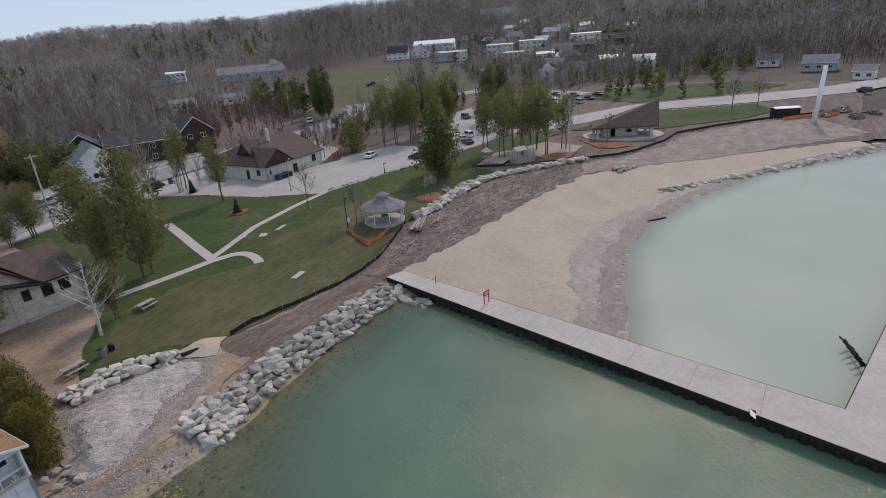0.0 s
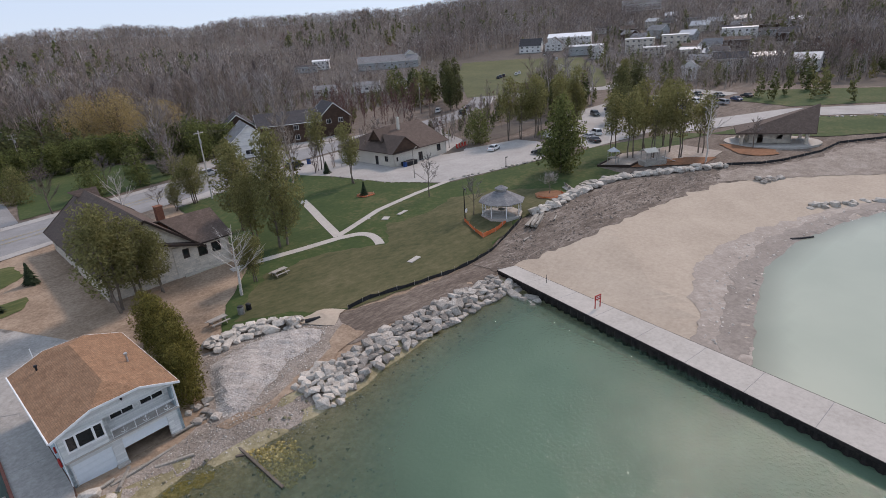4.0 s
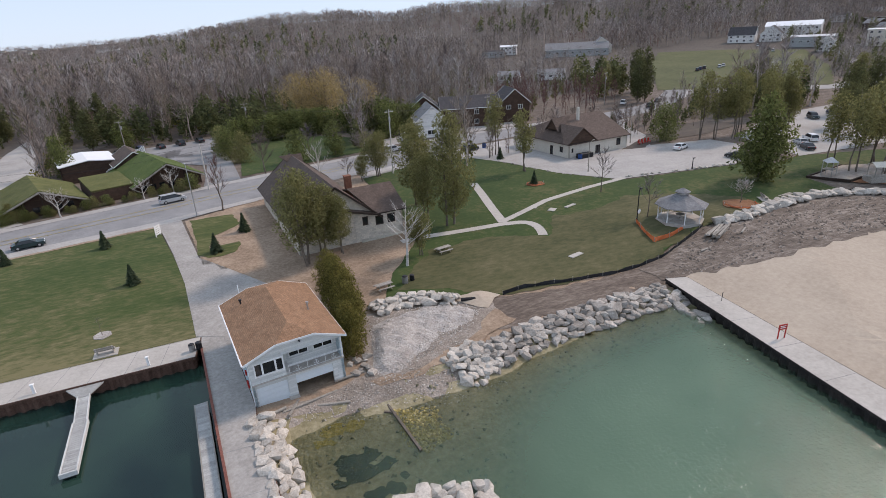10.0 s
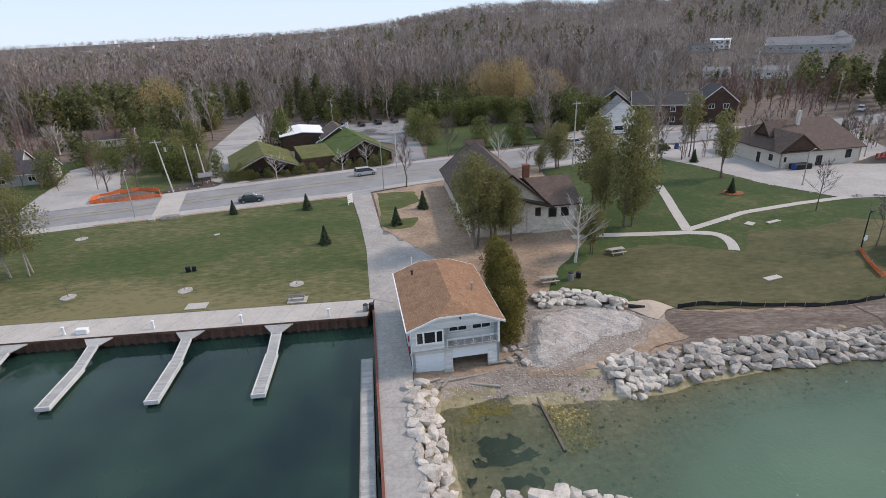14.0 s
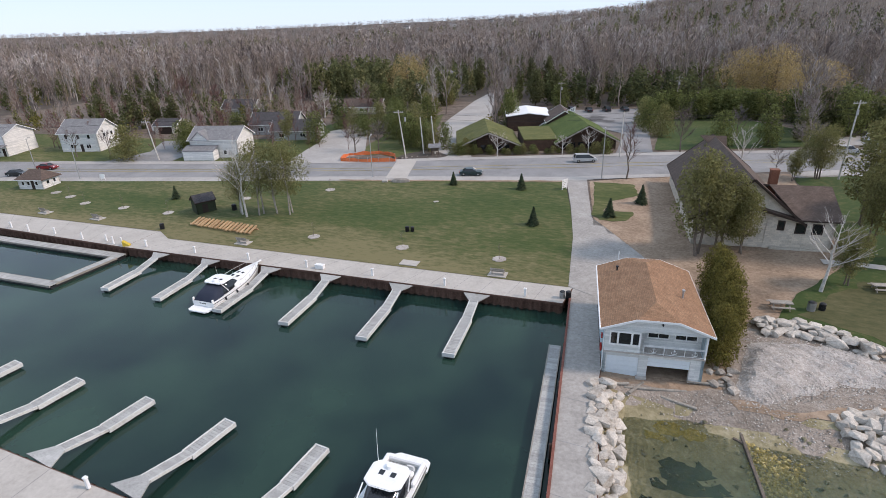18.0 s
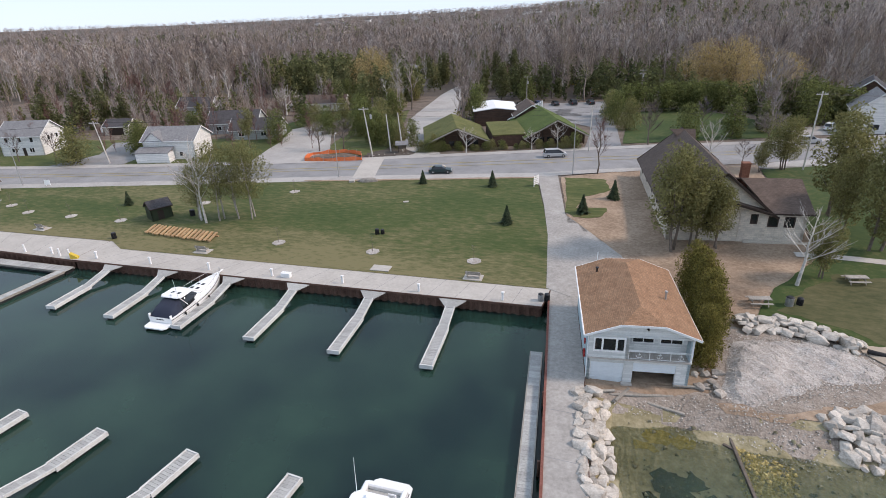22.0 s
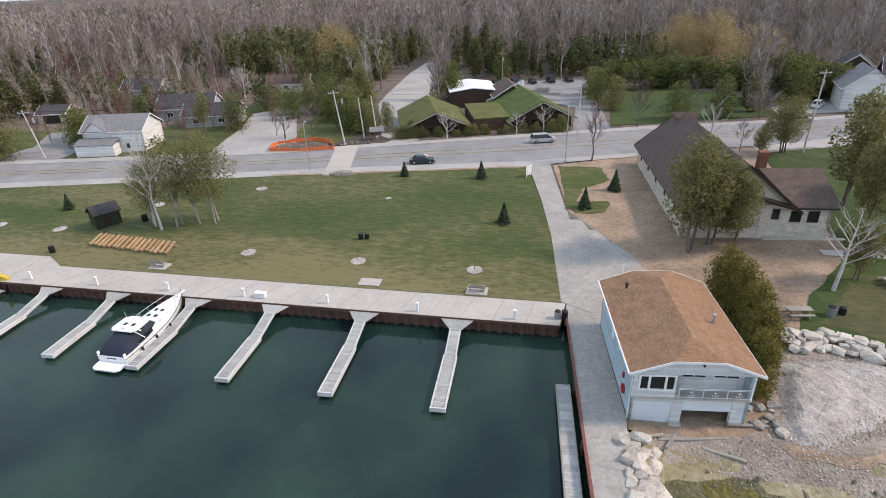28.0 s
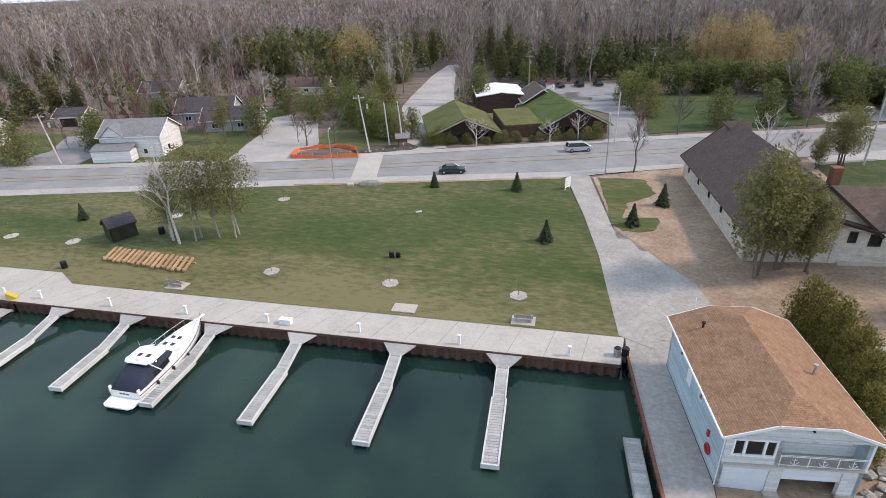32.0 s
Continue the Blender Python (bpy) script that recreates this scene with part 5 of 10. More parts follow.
for nm, poly, cnt, kinds, mat, lo, hi, lab, sd in (
        ("west_pines", [(-152, 150), (-128, 140), (-98, 142), (-94, 160), (-100, 190), (-150, 196)], 150, EVER, WOOD_NEEDLES, 1.0, 1.5, "stand of dark pines", 22),
        ("lane_pines", [(-98, 118), (-74, 112), (-64, 140), (-64, 196), (-92, 200), (-94, 160)], 70, EVER, WOOD_NEEDLES, 0.7, 1.25, "dark pines beside the drive", 41),
        ("back_pines", [(-34, 142), (-8, 138), (14, 136), (30, 142), (20, 176), (-44, 190)], 60, EVER, WOOD_NEEDLES, 0.6, 1.2, "dark pines behind the restaurant", 42),
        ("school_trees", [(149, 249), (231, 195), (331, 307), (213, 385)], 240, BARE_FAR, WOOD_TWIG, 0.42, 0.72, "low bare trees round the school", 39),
        ("clipped_hedge", [(9, 118), (33, 124), (56, 118), (64, 106), (68, 110), (60, 124), (34, 131), (8, 125)], 120, HEDGE, HEDGE_LEAF, 0.84, 0.98, "tall clipped cedar hedge", 24),
        ("corner_pines", [(46, 104), (60, 108), (58, 122), (46, 120)], 16, EVER, WOOD_NEEDLES, 0.8, 1.15, "dark pines behind the white house", 27),
        ("town_pines", [(205, 60), (300, 16), (470, 90), (520, 180), (480, 300), (400, 300), (370, 200), (300, 138)], 190, EVER, WOOD_NEEDLES, 0.5, 1.0, "dark pines among the village houses", 28),
        ("field_pines", [(150, 122), (172, 130), (186, 160), (168, 172), (146, 140)], 26, EVER, WOOD_NEEDLES, 1.0, 1.5, "dark pines beside the road", 29),
        ("garden_trees", [(-200, 42), (-110, 44), (-62, 60), (-62, 124), (-200, 118)], 110, BARE_NEAR, RED_TWIG, 0.3, 0.65, "bare reddish garden trees", 36),
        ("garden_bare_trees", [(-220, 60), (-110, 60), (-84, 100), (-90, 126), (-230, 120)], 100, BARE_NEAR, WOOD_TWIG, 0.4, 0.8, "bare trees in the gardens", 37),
        ("garden_pines", [(-210, 60), (-120, 60), (-80, 96), (-100, 118), (-220, 116)], 60, EVER, WOOD_NEEDLES, 0.5, 0.9, "dark pines in the gardens", 38),
        ("east_pines", [(204, 2), (226, -18), (250, -30), (262, -14), (246, 14), (214, 22)], 12, EVER, WOOD_NEEDLES, 0.7, 1.1, "pines on the far lawn", 31),
        ("harbour_street_trees", [(-180, 44), (-100, 70), (-100, 110), (-190, 100)], 14, BROAD, ARBOR, 0.35, 0.7, "budding olive trees in the gardens", 32),
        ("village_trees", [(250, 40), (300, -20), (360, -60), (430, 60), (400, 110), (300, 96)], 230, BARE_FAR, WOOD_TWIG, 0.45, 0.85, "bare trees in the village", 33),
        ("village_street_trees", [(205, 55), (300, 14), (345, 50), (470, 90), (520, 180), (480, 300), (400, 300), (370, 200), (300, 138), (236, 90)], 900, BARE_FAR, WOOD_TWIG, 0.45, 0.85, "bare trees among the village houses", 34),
        ("inn_trees", [(100, 100), (140, 104), (160, 130), (130, 160), (100, 130)], 64, BARE_NEAR, RED_TWIG, 0.45, 0.8, "bare reddish trees behind the inn", 35)):
    xs, ys = [p[0] for p in poly], [p[1] for p in poly]
    d = np.hypot(np.array(xs) - 10, np.array(ys) + 50)
    a = np.degrees(np.arctan2(np.array(xs) - 10, np.array(ys) + 50))
    woods(nm, sd, kinds, mat, lab, cnt, d.min(), d.max(), a.min(), a.max(), lo, hi, keep=lambda x, y, poly=poly: inside(x, y, poly), clear=False)

# willows
WILLOWS = [leafy_parts(301 + i, 14, 16, BARK, WILLOW, 6500, 0.34, 0.3, 0.06, 2, 0.25, 70, 0.2, droop=0.5, slim=0.22, dome=True) for i in range(2)]
for k, (x, y, h, w) in enumerate(((36, 168, 16.5, 18), (46, 166, 18, 19), (54, 147, 14.5, 21), (-88, 153, 17.5, 19), (-97, 160, 13, 14))):
    plant("willow", x, y, WILLOWS[k % 2], "golden budding willow at the wood's edge", rz=70 * k, scale=h / 14, group="willows").scale = (w / 16, w / 16, h / 14)

# the park's cedars and other single trees
PALE_TRUNK = material("pale_trunk_bark", [(0.20, 0.17, 0.145), (0.31, 0.275, 0.24), (0.42, 0.38, 0.34)], 1.6, 0.9, bump=0.4, fine=4)
CEDAR_A = leafy_parts(201, 11.0, 10.0, BARK, CEDAR, 13500, 0.145, 0.17, 0.26, 4, 0.35, 46, 0.12, slim=0.42)
CLUMP = [leafy_parts(205 + i, 11, 6.4, PALE_TRUNK, CEDAR, 5400, 0.13, 0.13, 0.30, 2, 0.35, 34, 0.14, slim=0.4) for i in range(2)]
CEDAR_B = leafy_parts(202, 12.5, 8.4, BARK, CEDAR, 10500, 0.16, 0.18, 0.14, 2, 0.5, 40, slim=0.42)
PINE_B = leafy_parts(207, 13.5, 13.0, BARK, HEDGE_LEAF, 7000, 0.28, 0.22, 0.05, 1, 0.78, 60, slim=0.42)
CEDAR_C = leafy_parts(203, 9.5, 6.6, BARK, CEDAR, 7000, 0.145, 0.15, 0.24, 2, 0.4, 26, slim=0.42)
PINE_A = leafy_parts(204, 12.5, 8.2, BARK, NEEDLES, 3200, 0.28, 0.20, 0.24, 1, 0.45, 34, slim=0.4)
BUSH = [leafy_parts(231 + i, 8.0, 6.5, BARK, HEDGE_LEAF if i else CEDAR, 3300, 0.2, 0.12, 0.02, 1, 0.3, 44, slim=0.42, dome=True) for i in range(2)]
CONE = [leafy_parts(235 + i, 8.0, 4.6, BARK, HEDGE_LEAF, 2700, 0.19, 0.12, 0.02, 1, 0.72, 38, slim=0.42, dome=True) for i in range(2)]
OPEN = [leafy_parts(241 + i, 14.0, 7.5, BARK, CEDAR, 2600, 0.24, 0.17, 0.34, 2, 0.4, 34, 0.08, slim=0.4) for i in range(2)]
TALL_PINE = [leafy_parts(245 + i, 15.0, 7.4, BARK, NEEDLES, 2600, 0.3, 0.2, 0.10, 1, 0.66, 44, slim=0.42) for i in range(2)]
for k, (x, y, h, w, kinds, nm, lab) in enumerate((
        (-115.9, 39.6, 8.6, 8.6, BUSH, "cedar_tree", "broad olive cedar beside the house drive"), (-107.3, 50.6, 8.0, 7.0, BUSH, "cedar_tree", "round cedar at the white house"), (-110.4, 54.0, 7.2, 6.6, BUSH, "cedar_tree", "round cedar at the white house"),
        (-112.2, 75.0, 6.0, 8.0, BUSH, "cedar_tree", "wide clipped cedar behind the white house"), (-80.9, 59.0, 9.7, 5.6, OPEN, "cedar_tree", "slender budding tree beside the side street"), (-77.4, 66.2, 8.4, 7.0, BUSH, "cedar_tree", "big clipped cedar bush beside the side street"),
        (-145.1, 75.0, 12.0, 7.6, TALL_PINE, "pine_tree", "dark garden pine behind the houses"), (-149.8, 70.8, 12.4, 8.4, TALL_PINE, "pine_tree", "dark garden pine behind the houses"), (-138.6, 77.0, 10.4, 7.0, TALL_PINE, "pine_tree", "dark garden pine behind the houses"), (-163.0, 70.0, 11.0, 8.0, TALL_PINE, "pine_tree", "dark garden pine behind the houses"),
        (-92.7, 124.0, 7.0, 5.4, CONE, "cedar_tree", "cone-shaped cedar at the wood's edge"), (-91.7, 136.0, 8.0, 5.0, CONE, "cedar_tree", "cone-shaped cedar at the wood's edge"), (-84.0, 130.0, 7.0, 5.0, CONE, "cedar_tree", "cone-shaped cedar at the wood's edge"),
        (-80.7, 86.4, 6.6, 5.6, BUSH, "cedar_tree", "round cedar by the side street"), (-74.6, 82.0, 7.4, 5.4, BUSH, "cedar_tree", "round cedar by the side street"), (-69.0, 77.8, 7.6, 5.6, BUSH, "cedar_tree", "round cedar by the side street"), (-67.4, 84.6, 8.4, 7.0, BUSH, "cedar_tree", "dense cedar between the street and the drive"), (-61.4, 83.6, 9.2, 7.4, BUSH, "cedar_tree", "dense cedar between the street and the drive"), (-55.6, 84.8, 8.8, 7.2, BUSH, "cedar_tree", "dense cedar between the street and the drive"), (-58.0, 76.6, 8.0, 6.6, BUSH, "cedar_tree", "dense cedar between the street and the drive"), (-52.4, 74.8, 8.4, 6.0, BUSH, "cedar_tree", "dense cedar between the street and the drive"),
        (-51.4, 70.0, 8.6, 5.8, CONE, "cedar_tree", "clipped cedar by the mouth of the drive"), (-49.2, 66.2, 8.2, 5.6, CONE, "cedar_tree", "clipped cedar by the mouth of the drive"), (-45.4, 66.0, 7.4, 4.8, BUSH, "cedar_tree", "clipped cedar by the mouth of the drive"), (-42.2, 64.6, 7.2, 4.4, BUSH, "cedar_tree", "clipped cedar by the mouth of the drive"), (-39.8, 67.0, 6.6, 4.6, BUSH, "cedar_tree", "clipped cedar by the mouth of the drive"),
        (-63.9, 112.0, 8.0, 7.0, BUSH, "cedar_tree", "dense cedar beside the drive"), (-60.0, 104.0, 8.0, 6.0, CONE, "cedar_tree", "dense cedar beside the drive"), (-66.0, 122.0, 8.4, 6.6, BUSH, "cedar_tree", "dense cedar beside the drive"), (-68.6, 98.0, 8.6, 7.0, BUSH, "cedar_tree", "dense cedar beside the drive"), (-65.0, 137.0, 8.0, 6.0, BUSH, "cedar_tree", "dense cedar beside the drive"),
        (-33.4, 103.6, 10.2, 6.0, BUSH, "cedar_tree", "tall dense cedar beside the kitchen annex"), (-31.0, 98.4, 11.2, 5.2, CONE, "cedar_tree", "tall pointed cedar beside the kitchen annex"), (-32.8, 139.4, 13.0, 9.6, TALL_PINE, "pine_tree", "broad pine behind the restaurant"), (-23.1, 133.8, 9.0, 7.2, CONE, "cedar_tree", "cedar behind the restaurant's car park"), (-27.0, 145.0, 12.0, 8.0, TALL_PINE, "pine_tree", "pine behind the restaurant"),
        (-52.0, 176.0, 15.0, 8.4, TALL_PINE, "pine_tree", "dark pine at the end of the drive"), (-46.0, 170.0, 16.0, 8.4, TALL_PINE, "pine_tree", "dark pine at the end of the drive"), (-40.0, 166.0, 15.0, 8.0, TALL_PINE, "pine_tree", "dark pine at the end of the drive"), (-35.0, 174.0, 15.0, 8.4, TALL_PINE, "pine_tree", "dark pine at the end of the drive"), (-66.0, 178.0, 14.0, 8.4, TALL_PINE, "pine_tree", "dark pine at the end of the drive"),
        (4.8, 112.0, 7.8, 6.2, BUSH, "cedar_tree", "rounded golden cedar along the car park"), (5.8, 106.0, 8.2, 6.2, BUSH, "cedar_tree", "rounded golden cedar along the car park"), (7.0, 100.4, 8.8, 6.4, BUSH, "cedar_tree", "rounded golden cedar along the car park"), (10.2, 94.6, 8.2, 6.2, BUSH, "cedar_tree", "rounded golden cedar along the car park"),
        (23.5, 85.4, 8.2, 7.0, BUSH, "cedar_tree", "round cedar on the lawn by the road"), (33.5, 87.8, 9.4, 6.0, CONE, "cedar_tree", "round-topped cedar on the lawn by the road"), (52.8, 103.6, 11.6, 9.6, BUSH, "cedar_tree", "large dark cedar beside the white cottage"), (48.0, 112.0, 11.0, 8.0, TALL_PINE, "pine_tree", "dark pine beside the white cottage"),
        (69.6, 62.8, 14.0, 7.2, OPEN, "cedar_tree", "tall cedar with a bare dark stem by the yard"), (66.4, 43.6, 13.0, 7.0, OPEN, "cedar_tree", "tall open cedar with a pale bare stem"),
        (112.5, 51.4, 9.4, 8.0, BUSH, "cedar_tree", "round-headed cedar beside the car park"), (119.8, 46.6, 16.6, 8.0, OPEN, "cedar_tree", "tall open cedar beside the car park"), (123.2, 44.6, 15.0, 7.6, OPEN, "cedar_tree", "tall open cedar beside the car park"), (127.0, 43.0, 16.8, 8.4, OPEN, "cedar_tree", "tall open cedar beside the car park"), (132.0, 46.0, 15.6, 8.2, OPEN, "cedar_tree", "tall open cedar beside the car park"), (137.0, 42.0, 15.0, 8.0, OPEN, "cedar_tree", "tall open cedar beside the car park"), (142.6, 47.0, 16.0, 8.0, OPEN, "cedar_tree", "tall open cedar beside the car park"), (148.5, 45.6, 17.0, 8.4, OPEN, "cedar_tree", "tall open cedar beside the car park"),
        (155.7, 108.4, 19.6, 9.0, TALL_PINE, "pine_tree", "tall dark pine beside the road"), (150.4, 106.4, 17.0, 8.2, TALL_PINE, "pine_tree", "tall dark pine beside the road"), (158.6, 116.0, 18.6, 8.8, TALL_PINE, "pine_tree", "tall dark pine beside the road"), (164.0, 124.4, 17.6, 8.6, TALL_PINE, "pine_tree", "tall dark pine beside the road"))):
    plant(nm, x, y, kinds[k % 2], lab, rz=57 * k).scale = (w / {id(BUSH): 6.5, id(CONE): 4.6, id(OPEN): 7.5, id(TALL_PINE): 7.4}[id(kinds)],) * 2 + (h / {id(BUSH): 8.0, id(CONE): 8.0, id(OPEN): 14.0, id(TALL_PINE): 15.0}[id(kinds)],)
for x, y, kind, s, rz, lab in (
        (15.0, 17.9, CEDAR_C, 1.46, 0, "tall olive-green cedar before the hall"), (17.9, 18.8, CEDAR_C, 1.16, 130, "olive-green cedar grown into its taller neighbour"), (20.4, 19.0, CEDAR_C, 0.95, 40, "olive-green cedar leaning beside the hall"),
        (30.8, 11.8, CEDAR_C, 0.72, 80, "thin budding tree beside a white birch"),
        (39.8, 21.4, CEDAR_B, 1.46, 10, "tall olive-green cedar on the park lawn"), (36.6, 24.6, CEDAR_C, 1.25, 120, "rounded olive-green cedar on the park lawn"), (38.6, 33.4, CEDAR_C, 1.6, 200, "olive-green cedar with bare lower stem"),
        (37.6, 58.8, CEDAR_A, 0.86, 60, "small open cedar by the road"), (33.4, 56.4, CEDAR_C, 0.6, 160, "small open cedar by the road"),
        
        (99.6, 13.2, PINE_B, 1.2, 0, "tall dense conifer beside the car park"),
        
        (119, 8.5, OPEN[1], 1.08, 30, "tall dark cedar in the playground"), (123, 4.5, OPEN[1], 1.02, 130, "tall dark cedar in the playground"), (126.5, 0.5, OPEN[0], 1.08, 220, "tall dark cedar in the playground"), (130, 4.5, OPEN[0], 1.15, 80, "tall dark cedar in the playground"), (133, -1.5, OPEN[1], 0.96, 180, "tall dark cedar in the playground"), (128, 10.5, OPEN[0], 1.15, 300, "tall dark cedar in the playground"), (121, 14.5, OPEN[1], 1.02, 10, "tall dark cedar behind the playground"),
        (134.5, 9, OPEN[0], 1.02, 250, "tall dark cedar behind the playground"), (146, 22, CEDAR_B, 0.9, 0, "cedar in the car park"), (152, 30, PINE_A, 0.9, 50, "dark pine in the car park"), (160, 38, PINE_A, 0.9, 90, "dark pine in the car park"), (172, 28, CEDAR_B, 0.9, 10, "cedar in the car park"), (150, 46, CEDAR_B, 1.0, 70, "cedar in the car park"), (158, 60, PINE_A, 1.05, 70, "dark pine in the car park"), (180, 50, PINE_A, 1.1, 170, "dark pine in the car park"), (200, 56, PINE_A, 1.1, 200, "dark pine by the street"), (215, 70, CEDAR_B, 1.1, 0, "cedar by the street"), (168, 74, PINE_A, 1.1, 0, "dark pine by the street"), (186, 84, CEDAR_B, 1.1, 60, "cedar by the street"),
        (-55.4, 15.0, CLUMP[0], 1.15, 0, "slender cedar in a clump by the harbour"), (-52.6, 16.6, CLUMP[1], 1.1, 100, "slender cedar in a clump by the harbour"), (-49.8, 16.6, CLUMP[0], 1.18, 200, "slender cedar in a clump by the harbour"), (-59.4, 14.2, CLUMP[1], 0.85, 300, "low cedar in a clump by the harbour"),
        (-33.5, 63.6, CEDAR_C, 0.4, 20, "clipped shrub before the restaurant"), (-32, 64.6, CEDAR_C, 0.38, 70, "clipped shrub before the restaurant")):
    plant("pine_tree" if kind in (PINE_A, PINE_B) else "cedar_tree", x, y, kind, lab, rz=rz).scale = (s * 0.8, s * 0.8, s) if "park lawn" in lab else (s, s, s)
ARBOR_A = [leafy_parts(211 + i, 7.0, 4.0, BARK, ARBOR, 6500, 0.15, 0.12, 0.02, 1, 0.5, 60, droop=-0.7, slim=0.34, dome=True) for i in range(2)]
for k, (x, y, s, h) in enumerate(((16.2, -7.6, 0.86, 0.88), (16.7, -5.0, 0.95, 0.98), (17.0, -2.2, 1.0, 1.0), (17.1, 0.8, 0.96, 1.04), (16.9, 3.6, 0.9, 0.96), (16.6, 6.6, 0.86, 0.9))):
    plant("arborvitae", x, y, ARBOR_A[k % 2], "dense golden-green arborvitae beside the boathouse", rz=75 * k, group="arborvitae row").scale = (s, s, h)
for x, y, s, rz, kw in ((28.1, 9.4, 1.2, 0, dict(height=7.6, trunk_r=0.19, spread=3.7, first=0.36, limbs=12, twigs=4, twig_len=0.7, twig_w=0.016, up=0.75, subs=4, lean=0.02)),
                        (-57.0, 13.2, 1.35, 50, dict(height=10, trunk_r=0.16, spread=4.4, first=0.3, limbs=12, twigs=4, twig_len=0.8, twig_w=0.02, up=1.0, subs=3)),
                        (-58.6, 14.0, 1.25, 150, dict(height=9.5, trunk_r=0.15, spread=4.0, first=0.35, limbs=10, twigs=4, twig_len=0.8, twig_w=0.02, up=1.1, subs=3)),
                        (125.2, -6.0, 1.0, 20, dict(height=15.2, trunk_r=0.2, spread=4.2, first=0.35, limbs=11, twigs=5, twig_len=1.0, twig_w=0.025, up=1.0, subs=3)),
                        (23.6, 52, 1.0, 0, dict(height=10.6, trunk_r=0.24, spread=4.8, first=0.45, limbs=9, twigs=4, twig_len=0.9, twig_w=0.025, up=1.2, subs=3)),
                        (-25.3, 62.6, 0.82, 0, dict(height=6.2, trunk_r=0.2, spread=5.0, first=0.25, limbs=11, twigs=4, twig_len=0.8, twig_w=0.03, up=0.7, subs=3)),
                        (-5.6, 70.4, 0.82, 90, dict(height=6.4, trunk_r=0.2, spread=4.2, first=0.25, limbs=11, twigs=4, twig_len=0.8, twig_w=0.03, up=0.7, subs=3)),
                        (-98.3, 103.4, 1.0, 10, dict(height=8, trunk_r=0.34, spread=6.4, first=0.2, limbs=12, twigs=5, twig_len=1.4, twig_w=0.05, up=0.8, subs=3)),
                        (-69.0, 122.0, 1.0, 60, dict(height=10.5, trunk_r=0.2, spread=3, first=0.4, limbs=8, twigs=4, twig_len=1.2, twig_w=0.04, up=1.2, subs=2, lean=-0.2)),
                        (-11.1, 67.6, 0.8, 30, dict(height=5.4, trunk_r=0.16, spread=3.4, first=0.25, limbs=10, twigs=4, twig_len=0.8, twig_w=0.03, up=0.7, subs=3)),
                        (-137.2, 124.7, 1.0, 20, dict(height=13, trunk_r=0.26, spread=3.4, first=0.35, limbs=9, twigs=5, twig_len=1.4, twig_w=0.05, up=1.8, subs=2)),
                        (-140.4, 122.0, 1.0, 140, dict(height=12, trunk_r=0.26, spread=3.0, first=0.35, limbs=8, twigs=5, twig_len=1.4, twig_w=0.05, up=1.8, subs=2, lean=-0.12)),
                        (-194.0, 170.0, 1.0, 40, dict(height=15, trunk_r=0.34, spread=3.4, first=0.35, limbs=9, twigs=5, twig_len=1.6, twig_w=0.06, up=1.8, subs=2))):
    plant("birch_tree", x, y, bare_parts(int(x * 3 + y * 5) + 900, BIRCH, PALE_TWIG, **kw), "bare white-barked birch with crooked limbs", rz=rz, scale=s)
